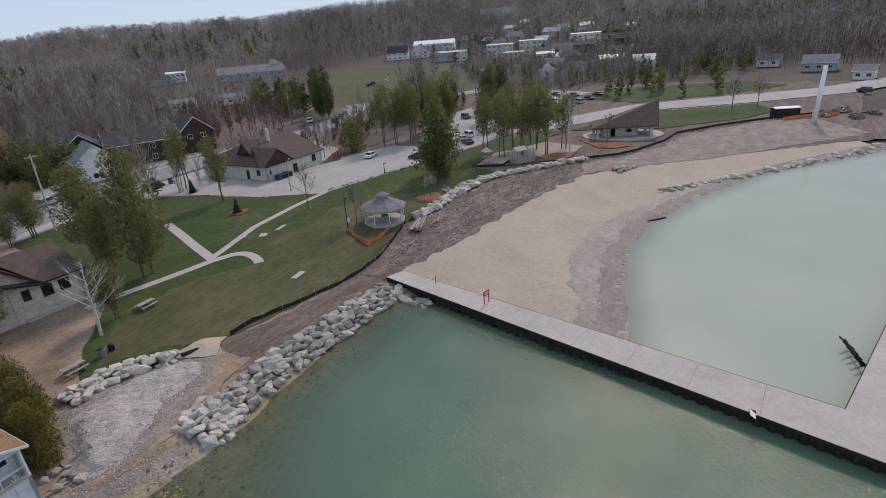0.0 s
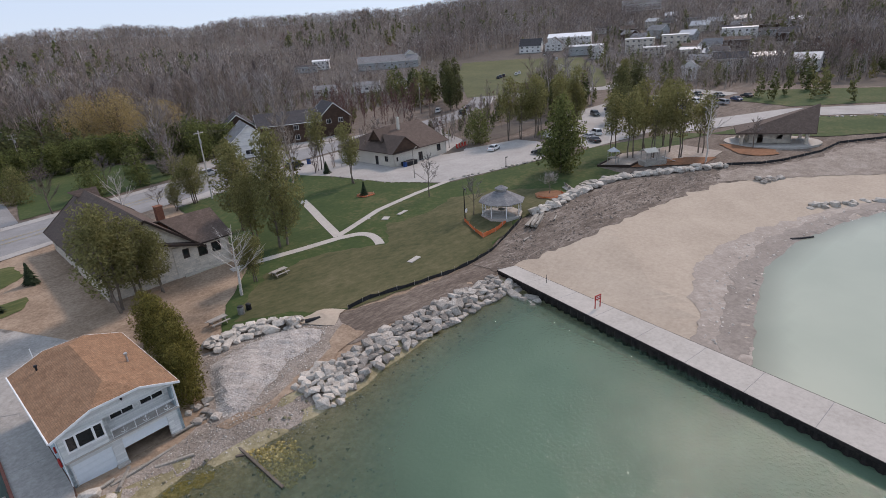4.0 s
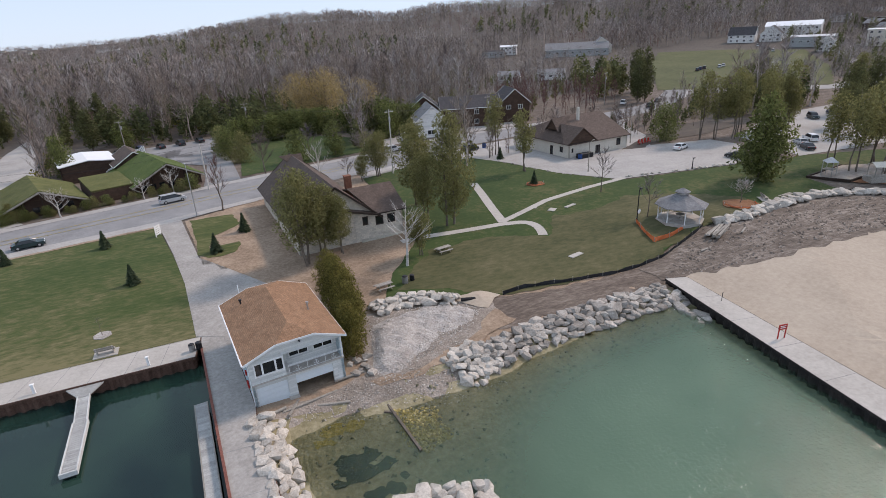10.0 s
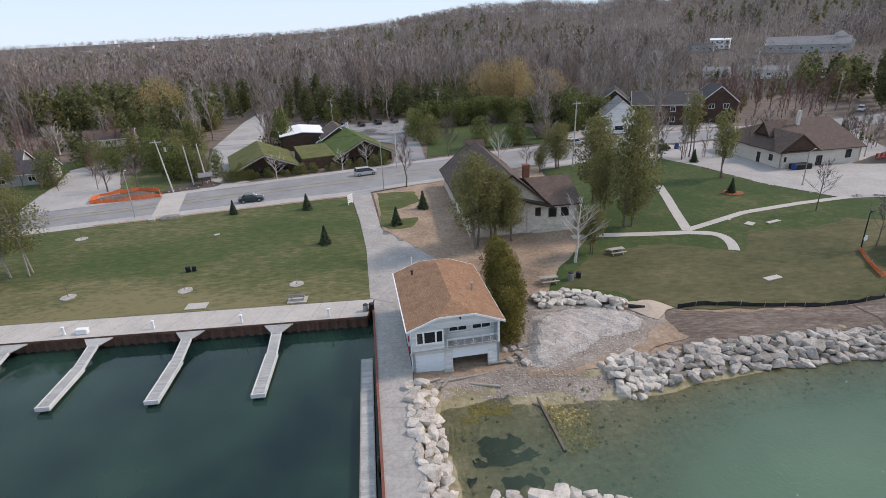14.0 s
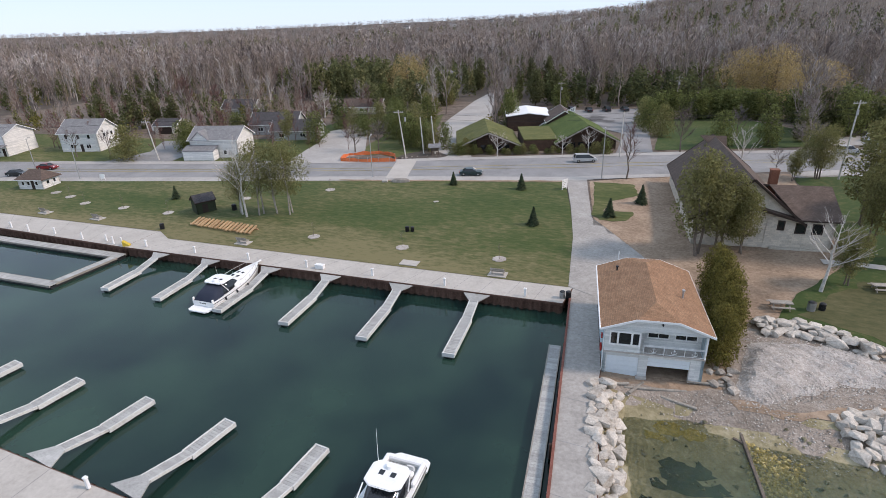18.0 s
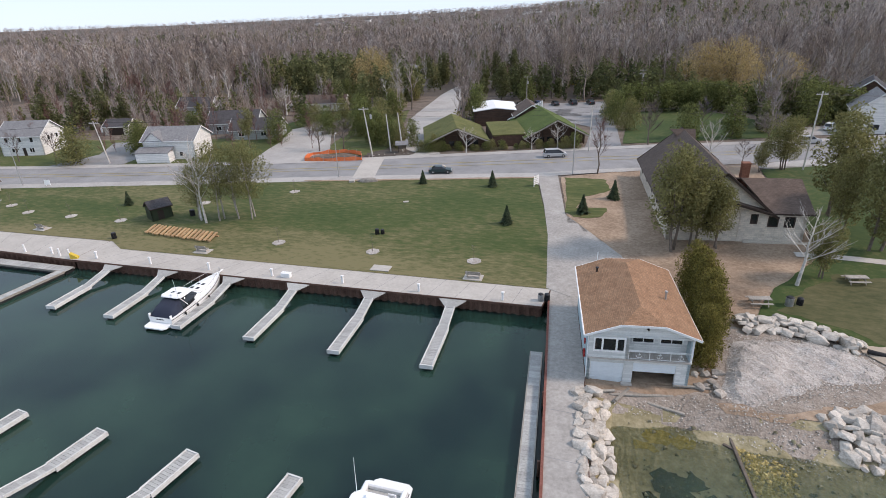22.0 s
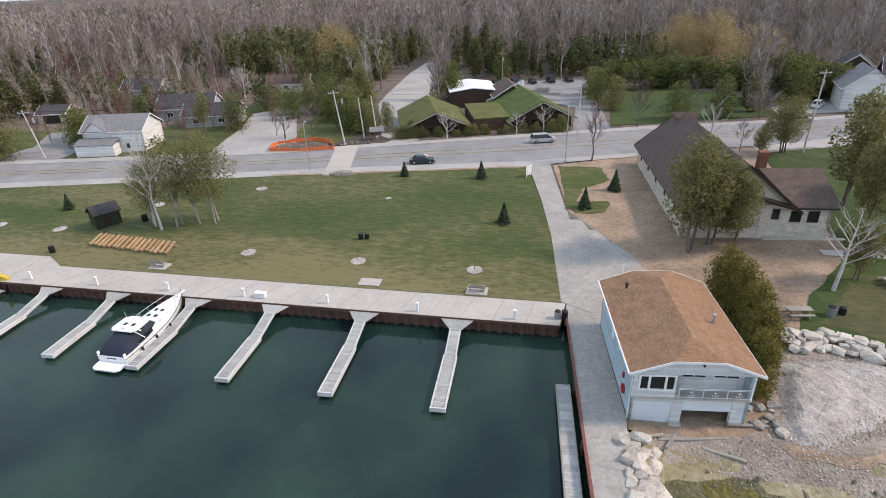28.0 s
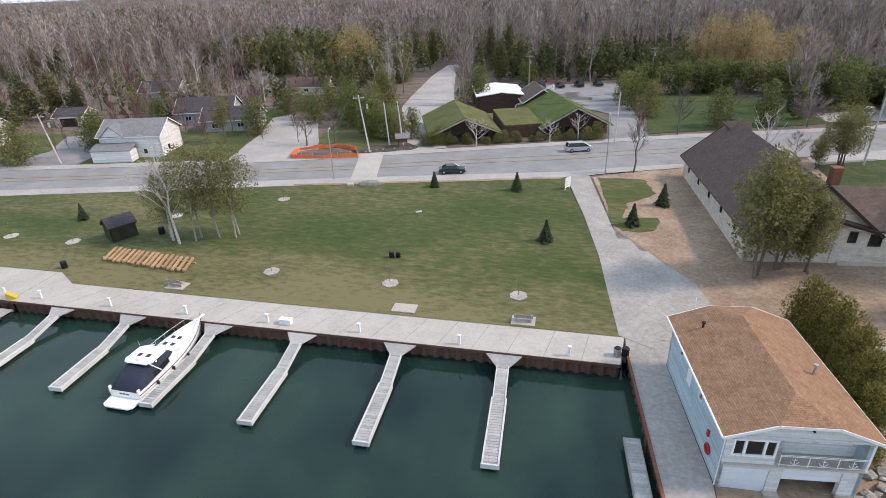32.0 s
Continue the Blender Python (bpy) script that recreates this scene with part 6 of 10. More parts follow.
for x, y, wood, twig, kw, lab in (
        (-140.5, 85.5, BARK, RED_TWIG, dict(height=15, trunk_r=0.36, spread=5.6, first=0.25, limbs=14, twigs=14, twig_len=1.9, twig_w=0.035, up=1.7, subs=3), "large bare maple with reddish buds"),
        (-131.0, 89.0, BARK, RED_TWIG, dict(height=12, trunk_r=0.26, spread=4.6, first=0.25, limbs=12, twigs=12, twig_len=1.7, twig_w=0.035, up=1.6, subs=3), "bare maple with reddish buds"),
        (-125.2, 41.6, BARK, TWIG, dict(height=6.6, trunk_r=0.14, spread=3.0, first=0.25, limbs=10, twigs=8, twig_len=1.0, twig_w=0.03, up=1.0, subs=3), "small bare tree before a white house"),
        (14.4, 77.0, BARK, BARK, dict(height=10.2, trunk_r=0.2, spread=3.8, first=0.22, limbs=14, twigs=12, twig_len=1.2, twig_w=0.028, up=1.2, subs=3), "dark bare tree on the roadside lawn"),
        (41.1, 86.8, BARK, TWIG, dict(height=5.2, trunk_r=0.18, spread=5.4, first=0.2, limbs=18, twigs=14, twig_len=1.1, twig_w=0.028, up=0.5, subs=3), "dense dark bare tree on the roadside lawn"),
        (27.4, 93.0, BARK, TWIG, dict(height=8.0, trunk_r=0.16, spread=3.6, first=0.25, limbs=12, twigs=10, twig_len=1.2, twig_w=0.028, up=1.0, subs=3), "bare tree before the clipped hedge"),
        (4.2, 50.2, BARK, RED_TWIG, dict(height=10.2, trunk_r=0.17, spread=3.9, first=0.3, limbs=12, twigs=10, twig_len=1.2, twig_w=0.022, up=1.4, subs=3), "bare red-budded maple by the road"),
        (71.2, 22.9, BARK, TWIG, dict(height=8.4, trunk_r=0.12, spread=3.3, first=0.3, limbs=11, twigs=10, twig_len=0.9, twig_w=0.02, up=0.9, subs=3), "small bare tree beside the path"),
        (69.6, 8.6, BARK, TWIG, dict(height=7.0, trunk_r=0.10, spread=3.0, first=0.3, limbs=10, twigs=10, twig_len=0.9, twig_w=0.02, up=1.0, subs=3), "small bare tree beside the gazebo"),
        (87.0, 5.8, BARK, PALE_TWIG, dict(height=3.8, trunk_r=0.09, spread=2.2, first=0.3, limbs=11, twigs=12, twig_len=0.7, twig_w=0.02, up=0.9, subs=3), "small round bare tree in an orange mulch bed"),
        (31.0, 60.2, BARK, TWIG, dict(height=5.0, trunk_r=0.1, spread=2.4, first=0.3, limbs=10, twigs=8, twig_len=0.9, twig_w=0.02, up=0.9, subs=3), "small bare tree by the road"),
        (143.5, -8.5, BARK, TWIG, dict(height=7, trunk_r=0.14, spread=2.6, first=0.4, limbs=9, twigs=7, twig_len=1.0, twig_w=0.03, up=1.2, subs=2), "bare tree beside the pavilion"),
        (196, -28, BARK, TWIG, dict(height=9, trunk_r=0.18, spread=4, first=0.3, limbs=11, twigs=7, twig_len=1.3, twig_w=0.04, up=0.9, subs=2), "bare tree by the street"),
        (202, -34, BARK, TWIG, dict(height=8, trunk_r=0.16, spread=4, first=0.3, limbs=11, twigs=7, twig_len=1.3, twig_w=0.04, up=0.9, subs=2), "bare tree by the street"),
        (-61.0, 58.6, BARK, TWIG, dict(height=6.6, trunk_r=0.2, spread=4.4, first=0.25, limbs=12, twigs=7, twig_len=0.9, twig_w=0.03, up=0.8, subs=3), "bare crooked tree behind an orange fence"),
        (-55.6, 61.0, BARK, TWIG, dict(height=7, trunk_r=0.2, spread=4.6, first=0.25, limbs=12, twigs=7, twig_len=0.9, twig_w=0.03, up=0.8, subs=3), "bare crooked tree behind an orange fence"),
        (-133, 38, BARK, TWIG, dict(height=7, trunk_r=0.16, spread=3.0, first=0.25, limbs=10, twigs=7, twig_len=1.0, twig_w=0.03, up=0.9, subs=3), "bare grey tree in a house garden")):
    plant("bare_tree", x, y, bare_parts(int(x * 3 + y * 5) + 700, wood, twig, **kw), lab)
rs_ = random.Random(77)
for k in range(22):
    f = (k + rs_.random() * 0.6) / 22
    x, y = -36.5 + 35.5 * f, 61.6 + 9.6 * f + rs_.uniform(-0.5, 0.9)
    if -40 < x < -0.6:
        h = rs_.uniform(1.2, 2.4) if 2 < k < 20 else rs_.uniform(2.4, 3.6)
        plant("garden_shrub", x, y, BUSH[k % 2], "low olive shrub planted before the restaurant", "shrub", rz=50 * k, group="restaurant shrubs").scale = (h * 1.15 / 6.5, h * 1.15 / 6.5, h / 8.0)
SPRUCE_A = spruce_parts(221, 2.6, 2.0, SPRUCE, 10, 12)
for x, y, s, lab in ((-27.6, 38.9, 1.0, ""), (-14.1, 39.3, 1.15, ""), (-8.1, 22.2, 1.15, ""), (2.9, 28.8, 1.2, ""), (7.5, 36.6, 1.25, ""), (-78.2, 18.0, 1.0, ""), (67.8, 57.4, 1.1, ""), (63.3, 34.0, 1.05, "")):
    plant("young_spruce", x, y, SPRUCE_A, lab or "young dark spruce standing on the lawn", scale=s, rz=x * 40, group="young spruces")
# ---- buildings ----
def shingles(name, a, b, c, row=0.16):
    """Roof shingles in courses that follow the roof's own axes."""
    mat = material(name, [a, b, c], 0.9, 0.92, bump=0.4, island=0.0)
    n, l = mat.node_tree.nodes, mat.node_tree.links
    bsdf = n["Principled BSDF"]
    tc, br = n.new("ShaderNodeTexCoord"), n.new("ShaderNodeTexBrick")
    br.inputs["Scale"].default_value = 1.0
    br.inputs["Brick Width"].default_value, br.inputs["Row Height"].default_value, br.inputs["Mortar Size"].default_value = 0.33, row, 0.012
    br.inputs["Color1"].default_value, br.inputs["Color2"].default_value, br.inputs["Mortar"].default_value = (0.82, 0.82, 0.82, 1), (1.12, 1.1, 1.08, 1), (0.62, 0.62, 0.62, 1)
    l.new(tc.outputs["UV"], br.inputs["Vector"])
    mix = n.new("ShaderNodeMix")
    mix.data_type, mix.blend_type = "RGBA", "MULTIPLY"
    mix.inputs[0].default_value = 1.0
    l.new(bsdf.inputs["Base Color"].links[0].from_socket, mix.inputs[6])
    l.new(br.outputs["Color"], mix.inputs[7])
    l.new(mix.outputs[2], bsdf.inputs["Base Color"])
    return mat


def masonry(name, a, b, c, w, h, mortar=0.015, dark=0.55):
    mat = shingles(name, a, b, c, h)
    for nd in mat.node_tree.nodes:
        if nd.type == "TEX_BRICK":
            nd.inputs["Brick Width"].default_value, nd.inputs["Mortar Size"].default_value = w, mortar
            nd.inputs["Mortar"].default_value = (dark, dark, dark, 1)
    return mat


def unwrap(ob):
    """Lays each face flat in metres, its level line along u."""
    me = ob.data
    uv = me.uv_layers.new(name="flat")
    for p in me.polygons:
        no = p.normal
        u = Vector((0, 0, 1)).cross(no)
        u = u.normalized() if u.length > 0.05 else Vector((1, 0, 0))
        v = no.cross(u)
        for li in p.loop_indices:
            co = me.vertices[me.loops[li].vertex_index].co
            uv.data[li].uv = (co.dot(u), co.dot(v))
    return ob


TAN_ROOF = shingles("tan_roof_shingles", (0.215, 0.118, 0.068), (0.29, 0.165, 0.098), (0.345, 0.21, 0.13))
BROWN_ROOF = shingles("brown_roof_shingles", (0.082, 0.059, 0.049), (0.115, 0.084, 0.070), (0.152, 0.114, 0.096), 0.2)
GREY_ROOF = shingles("grey_roof_shingles", (0.16, 0.16, 0.165), (0.215, 0.215, 0.22), (0.27, 0.27, 0.275), 0.2)
DARK_ROOF = shingles("dark_roof_shingles", (0.045, 0.043, 0.046), (0.07, 0.066, 0.07), (0.095, 0.09, 0.095), 0.2)
STONE_WALL = masonry("cream_stone_wall", (0.46, 0.41, 0.34), (0.58, 0.52, 0.44), (0.66, 0.60, 0.52), 0.6, 0.28, 0.012, 0.8)
CLAP_WHITE = masonry("white_clapboard", (0.66, 0.65, 0.63), (0.74, 0.73, 0.71), (0.80, 0.79, 0.77), 4.0, 0.18, 0.012, 0.8)
CLAP_BLUE = masonry("blue_clapboard", (0.33, 0.44, 0.48), (0.40, 0.51, 0.55), (0.45, 0.56, 0.60), 4.0, 0.2, 0.012, 0.85)
BOAT_GREY = masonry("pale_grey_clapboard", (0.54, 0.565, 0.555), (0.63, 0.65, 0.64), (0.68, 0.695, 0.685), 4.0, 0.2, 0.012, 0.85)
CLAP_GREY = masonry("grey_clapboard", (0.30, 0.32, 0.32), (0.37, 0.39, 0.39), (0.42, 0.44, 0.44), 4.0, 0.2, 0.012, 0.85)
CLAP_BROWN = masonry("dark_brown_boards", (0.050, 0.030, 0.022), (0.075, 0.045, 0.032), (0.10, 0.062, 0.045), 4.0, 0.22, 0.012, 0.7)
BRICK_RED = masonry("chimney_brick", (0.20, 0.075, 0.045), (0.27, 0.11, 0.068), (0.33, 0.15, 0.10), 0.22, 0.075)
SOD = material("sod_roof_grass", [(0.065, 0.072, 0.024), (0.105, 0.112, 0.036), (0.17, 0.155, 0.06)], 0.35, 0.95, bump=1.0, fine=10, dist=0.12)
SOD_GREEN = material("fresh_sod_grass", [(0.050, 0.080, 0.020), (0.078, 0.112, 0.028), (0.125, 0.145, 0.045)], 0.35, 0.95, bump=1.0, fine=10, dist=0.12)
METAL_ROOF = material("pale_metal_roof", [(0.40, 0.41, 0.42), (0.48, 0.49, 0.50), (0.54, 0.55, 0.55)], 0.3, 0.5, bump=0.1, metal=0.2)
WHITE_ROOF = material("white_membrane_roof", [(0.74, 0.75, 0.76), (0.82, 0.83, 0.84)], 0.2, 0.6, bump=0.05)
BROWN_TRIM = material("brown_trim", [(0.032, 0.020, 0.015), (0.05, 0.032, 0.024)], 1.0, 0.7, bump=0.1)
DOOR_PALE = material("pale_door_paint", [(0.60, 0.66, 0.69), (0.68, 0.73, 0.76)], 0.6, 0.55, bump=0.05)
YELLOW = material("yellow_paint", [(0.50, 0.34, 0.04), (0.62, 0.44, 0.06)], 0.8, 0.6, bump=0.1)
RED = material("red_paint", [(0.38, 0.022, 0.018), (0.48, 0.035, 0.026)], 0.8, 0.55, bump=0.05)
BLUE = material("blue_plastic", [(0.02, 0.07, 0.22), (0.03, 0.10, 0.30)], 0.8, 0.5, bump=0.05)


def wall(top, a, b, z0, z1, mat, peak=None, t=0.25, openings=(), name="wall"):
    """A wall from a to b (outside on its right hand), with openings (s0, s1, z0, z1) through it and, if peak is given, a gable point at (share, height)."""
    length = math.hypot(b[0] - a[0], b[1] - a[1])
    ang = math.atan2(b[1] - a[1], b[0] - a[0])
    cuts_s = sorted({0.0, length, *[v for o in openings for v in o[:2]]})
    cuts_z = sorted({z0, z1, *[v for o in openings for v in o[2:4]]})
    bm = bmesh.new()
    for s0, s1 in zip(cuts_s, cuts_s[1:]):
        run = None
        for q0, q1 in zip(cuts_z, cuts_z[1:]):
            if any(o[0] <= s0 + 1e-6 and s1 <= o[1] + 1e-6 and o[2] <= q0 + 1e-6 and q1 <= o[3] + 1e-6 for o in openings):
                continue
            box(bm, ((s0 + s1) / 2, t / 2, (q0 + q1) / 2), (s1 - s0, t, q1 - q0))
    bmesh.ops.remove_doubles(bm, verts=bm.verts[:], dist=1e-5)
    if peak:
        f = [(0, z1), (length, z1)] + [(s * length, z) for s, z in (peak if isinstance(peak, list) else [peak])]
        lo = [bm.verts.new((s, 0, z)) for s, z in f]
        hi = [bm.verts.new((s, t, z)) for s, z in f]
        n = len(f)
        bm.faces.new(lo)
        bm.faces.new(hi[::-1])
        for i in range(n):
            bm.faces.new((lo[i], hi[i], hi[(i + 1) % n], lo[(i + 1) % n]))
    bmesh.ops.recalc_face_normals(bm, faces=bm.faces[:])
    bm.transform(Matrix.Translation((a[0], a[1], 0)) @ Matrix.Rotation(ang, 4, "Z"))
    return unwrap(part(name, bm, mat, top))


def at_wall(a, b, s, z, out=0.0):
    length = math.hypot(b[0] - a[0], b[1] - a[1])
    ux, uy = (b[0] - a[0]) / length, (b[1] - a[1]) / length
    return (a[0] + ux * s + uy * out, a[1] + uy * s - ux * out, z), math.degrees(math.atan2(uy, ux))


def window(top, a, b, s0, s1, z0, z1, frame_mat=None, out=0.0, bars=0, w=0.09, name="window"):
    """A framed window in the wall a-b."""
    frame_mat = frame_mat or WHITE
    (x, y, _), rz = at_wall(a, b, (s0 + s1) / 2, 0, out)
    ww, hh, zc = s1 - s0, z1 - z0, (z0 + z1) / 2
    bm = bmesh.new()
    for cx, cz, sx, sz in ((0, hh / 2 - w / 2, ww, w), (0, -hh / 2 + w / 2, ww, w), (-ww / 2 + w / 2, 0, w, hh - 2 * w), (ww / 2 - w / 2, 0, w, hh - 2 * w), *[((k + 1) / (bars + 1) * ww - ww / 2, 0, w * 0.7, hh - 2 * w) for k in range(bars)]):
        box(bm, (cx, 0.02, cz), (sx, 0.14, sz))
    ob = part(name, bm, frame_mat, top, m=pose(x, y, zc, 0, 0, rz))
    bm = bmesh.new()
    box(bm, (0, 0.06, 0), (ww - 1.6 * w, 0.02, hh - 1.6 * w))
    part("pane", bm, GLASS, ob, "dark reflecting glass")
    return ob


def slope(top, pts, mat, t=0.16, name="roof_slope"):
    bm = bmesh.new()
    slab(bm, pts, t)
    return unwrap(part(name, bm, mat, top))


def board(top, p, q, w, h, mat, name="fascia"):
    p, q = Vector(p), Vector(q)
    d = q - p
    bm = bmesh.new()
    box(bm, (0, 0, 0), (d.length, w, h))
    flat = math.atan2(d.y, d.x)
    tilt = -math.atan2(d.z, math.hypot(d.x, d.y))
    bm.transform(Matrix.Translation((p + q) / 2) @ Matrix.Rotation(flat, 4, "Z") @ Matrix.Rotation(tilt, 4, "Y"))
    return part(name, bm, mat, top)


def house(name, x, y, rz, w, d, eave, ridge, wall_mat, roof_mat, label, category="house", wins=(), doors=(), over=0.45, trim=None, along="x", z=None, hip=0.0, porch=None):
    """A gabled house: w along its own x, d along y, front at y = 0. wins: (side, s, z, width, height). along: the ridge's direction."""
    top = thing(name, x, y, (g1(x, y) if z is None else z) - 0.15, rz, label, category)
    trim = trim or WHITE
    cs = [(0, 0), (w, 0), (w, d), (0, d)]
    sides = {"front": (cs[0], cs[1]), "right": (cs[1], cs[2]), "back": (cs[2], cs[3]), "left": (cs[3], cs[0])}
    for k, (a, b) in sides.items():
        peak = None
        if (along == "x" and k in ("left", "right")) or (along == "y" and k in ("front", "back")):
            peak = (0.5, ridge) if not hip else None
        ops = [(s - ww / 2, s + ww / 2, zz - hh / 2, zz + hh / 2) for kk, s, zz, ww, hh in list(wins) + list(doors) if kk == k and zz + hh / 2 < eave]
        ln = math.hypot(b[0] - a[0], b[1] - a[1])
        ops = [o for o in ops if o[0] > 0.05 and o[1] < ln - 0.05]
        wall(top, a, b, 0, eave, wall_mat, peak, openings=ops)
    for kk, s, zz, ww, hh in wins:
        window(top, *sides[kk], s - ww / 2, s + ww / 2, zz - hh / 2, zz + hh / 2, trim, bars=1 if ww > 1.3 else 0)
    for kk, s, zz, ww, hh in doors:
        (px, py, _), r2 = at_wall(*sides[kk], s, 0, -0.08)
        bm = bmesh.new()
        box(bm, (0, 0, 0), (ww, 0.08, hh))
        part("door", bm, BROWN_TRIM if hh < 2.3 else DOOR_PALE, top, m=pose(px, py, zz, 0, 0, r2))
    rise = ridge - eave
    if along == "x":
        drop = over * rise / (d / 2)
        h0, h1 = (hip, w - hip) if hip else (-over, w + over)
        r0, r1 = (h0, d / 2, ridge + 0.14), (h1, d / 2, ridge + 0.14)
        e = eave - drop + 0.14
        slope(top, [(-over, -over, e), (w + over, -over, e), r1, r0], roof_mat)
        slope(top, [(w + over, d + over, e), (-over, d + over, e), r0, r1], roof_mat)
        if hip:
            slope(top, [(-over, d + over, e), (-over, -over, e), r0], roof_mat)
            slope(top, [(w + over, -over, e), (w + over, d + over, e), r1], roof_mat)
        else:
            for xx in (-over, w + over):
                board(top, (xx, -over, e - 0.06), (xx, d / 2, ridge + 0.06), 0.05, 0.2, trim)
                board(top, (xx, d + over, e - 0.06), (xx, d / 2, ridge + 0.06), 0.05, 0.2, trim)
        for yy in (-over - 0.03, d + over + 0.03):
            board(top, (-over, yy, e - 0.08), (w + over, yy, e - 0.08), 0.05, 0.18, trim)
    else:
        drop = over * rise / (w / 2)
        r0, r1 = (w / 2, -over, ridge + 0.14), (w / 2, d + over, ridge + 0.14)
        e = eave - drop + 0.14
        slope(top, [(-over, d + over, e), (-over, -over, e), r0, r1], roof_mat)
        slope(top, [(w + over, -over, e), (w + over, d + over, e), r1, r0], roof_mat)
        for yy in (-over, d + over):
            board(top, (-over, yy, e - 0.06), (w / 2, yy, ridge + 0.06), 0.05, 0.2, trim)
            board(top, (w + over, yy, e - 0.06), (w / 2, yy, ridge + 0.06), 0.05, 0.2, trim)
        for xx in (-over - 0.03, w + over + 0.03):
            board(top, (xx, -over, e - 0.08), (xx, d + over, e - 0.08), 0.05, 0.18, trim)
    return top


def gablet(top, x, y, wide, deep, z0, z1, roof_mat, face_mat, turn=0.0, over=0.3):
    """A small gable that stands out of a roof: its face at (x, y), looking to -y before the turn."""
    m = pose(x, y, 0, 0, 0, turn)
    def tr(*p):
        return tuple(m @ Vector(p))
    bm = bmesh.new()
    v = [bm.verts.new(tr(*p)) for p in ((-wide / 2, 0, z0), (wide / 2, 0, z0), (0, 0, z1), (-wide / 2, 0.12, z0), (wide / 2, 0.12, z0), (0, 0.12, z1))]
    for f in ((0, 1, 2), (5, 4, 3), (0, 3, 4, 1), (1, 4, 5, 2), (2, 5, 3, 0)):
        bm.faces.new([v[i] for i in f])
    unwrap(part("gable_face", bm, face_mat, top))
    k = over * (z1 - z0) / (wide / 2)
    slope(top, [tr(-wide / 2 - over, -over, z0 - k + 0.1), tr(0, -over, z1 + 0.1), tr(0, deep, z1 + 0.1), tr(-wide / 2 - over, deep * 0.15, z0 - k + 0.1)], roof_mat, 0.12, "gable_roof")
    slope(top, [tr(0, -over, z1 + 0.1), tr(wide / 2 + over, -over, z0 - k + 0.1), tr(wide / 2 + over, deep * 0.15, z0 - k + 0.1), tr(0, deep, z1 + 0.1)], roof_mat, 0.12, "gable_roof")


def boathouse():
    z0 = 1.05
    top = thing("boathouse", 6.0, -12.85, z0, 7.6, "pale blue two-storey boathouse with a tan shingle roof", "boathouse")
    W, D, H1, HE = 8.7, 12.7, 2.62, 5.2
    A, B, C, E = (0, 0), (W, 0), (W, D), (0, D)
    # lower storey, front
    wall(top, A, B, 0, H1, BOAT_GREY, openings=[(0.35, 3.15, 0, 2.15), (3.95, 7.55, 0, 2.25)], t=0.35)
    wall(top, B, C, 0, HE, CLAP_BLUE)
    wall(top, C, E, 0, HE, CLAP_BLUE, [(0.76, 5.98), (0.24, 5.98)])
    wall(top, E, A, 0, HE, CLAP_BLUE, openings=[(2.6, 3.3, 3.6, 4.8), (4.7, 5.7, 2.7, 4.75), (7.6, 8.3, 3.5, 4.7)])
    for s, z, w, h in ((2.95, 4.2, 0.7, 1.2), (7.95, 4.1, 0.7, 1.2)):
        window(top, E, A, s - w / 2, s + w / 2, z - h / 2, z + h / 2)
    bm = bmesh.new()
    box(bm, (0.05, D - 5.2, 3.72), (0.08, 0.98, 2.04), bevel=0.01)
    part("side_door", bm, WHITE, top, "white side door")
    # upper storey: closed room beside a balcony
    wall(top, (0, -0.12), (3.4, -0.12), H1 + 0.12, HE, BOAT_GREY, openings=[(0.4, 3.1, 3.4, 4.85)])
    wall(top, (3.4, -0.12), (3.4, 1.0), H1 + 0.12, HE + 0.3, BOAT_GREY)
    wall(top, (3.4, 1.0), (W - 0.02, 1.0), H1 + 0.12, HE + 0.02, BOAT_GREY, openings=[(0.4, 2.3, 3.75, 4.75), (2.75, 4.7, 3.75, 4.75)])
    window(top, (0, -0.12), (3.4, -0.12), 0.4, 3.1, 3.4, 4.85, out=0.03, w=0.13)
    for s0, s1 in ((0.62, 1.02), (2.48, 2.88)):
        bm = bmesh.new()
        box(bm, ((s0 + s1) / 2 + (0.33 if s0 < 1 else -0.33), -0.17, 4.125), (0.16, 0.10, 1.2))
        part("window_mullion", bm, WHITE, top)
    for s0, s1 in ((0.4, 2.3), (2.75, 4.7)):
        window(top, (3.4, 1.0), (W, 1.0), s0, s1, 3.75, 4.75, bars=1)
    bm = bmesh.new()
    box(bm, (W / 2, 0.9, H1 + 0.06), (W + 0.02, 2.3, 0.12))
    part("balcony_floor", bm, CONCRETE, top)
    # front gable panel under the clipped roof
    bm = bmesh.new()
    f = [(-0.1, HE - 0.02), (W + 0.1, HE - 0.02), (W * 0.735, 6.22), (W * 0.265, 6.22)]
    lo = [bm.verts.new((x, -0.16, z)) for x, z in f]
    hi = [bm.verts.new((x, 0.02, z)) for x, z in f]
    bm.faces.new(lo)
    bm.faces.new(hi[::-1])
    for i in range(4):
        bm.faces.new((lo[i], hi[i], hi[(i + 1) % 4], lo[(i + 1) % 4]))
    bmesh.ops.recalc_face_normals(bm, faces=bm.faces[:])
    unwrap(part("gable_panel", bm, BOAT_GREY, top))
    bm = bmesh.new()
    rod(bm, (W * 0.55, -0.34, 5.85), (W * 0.55, -0.16, 5.9), 0.06, 0.1, 8)
    part("gable_lamp", bm, DARK, top)
    bm = bmesh.new()
    box(bm, (W / 2, -0.10, HE - 0.12), (W, 0.2, 0.22))
    part("header_beam", bm, BOAT_GREY, top)
    bm = bmesh.new()
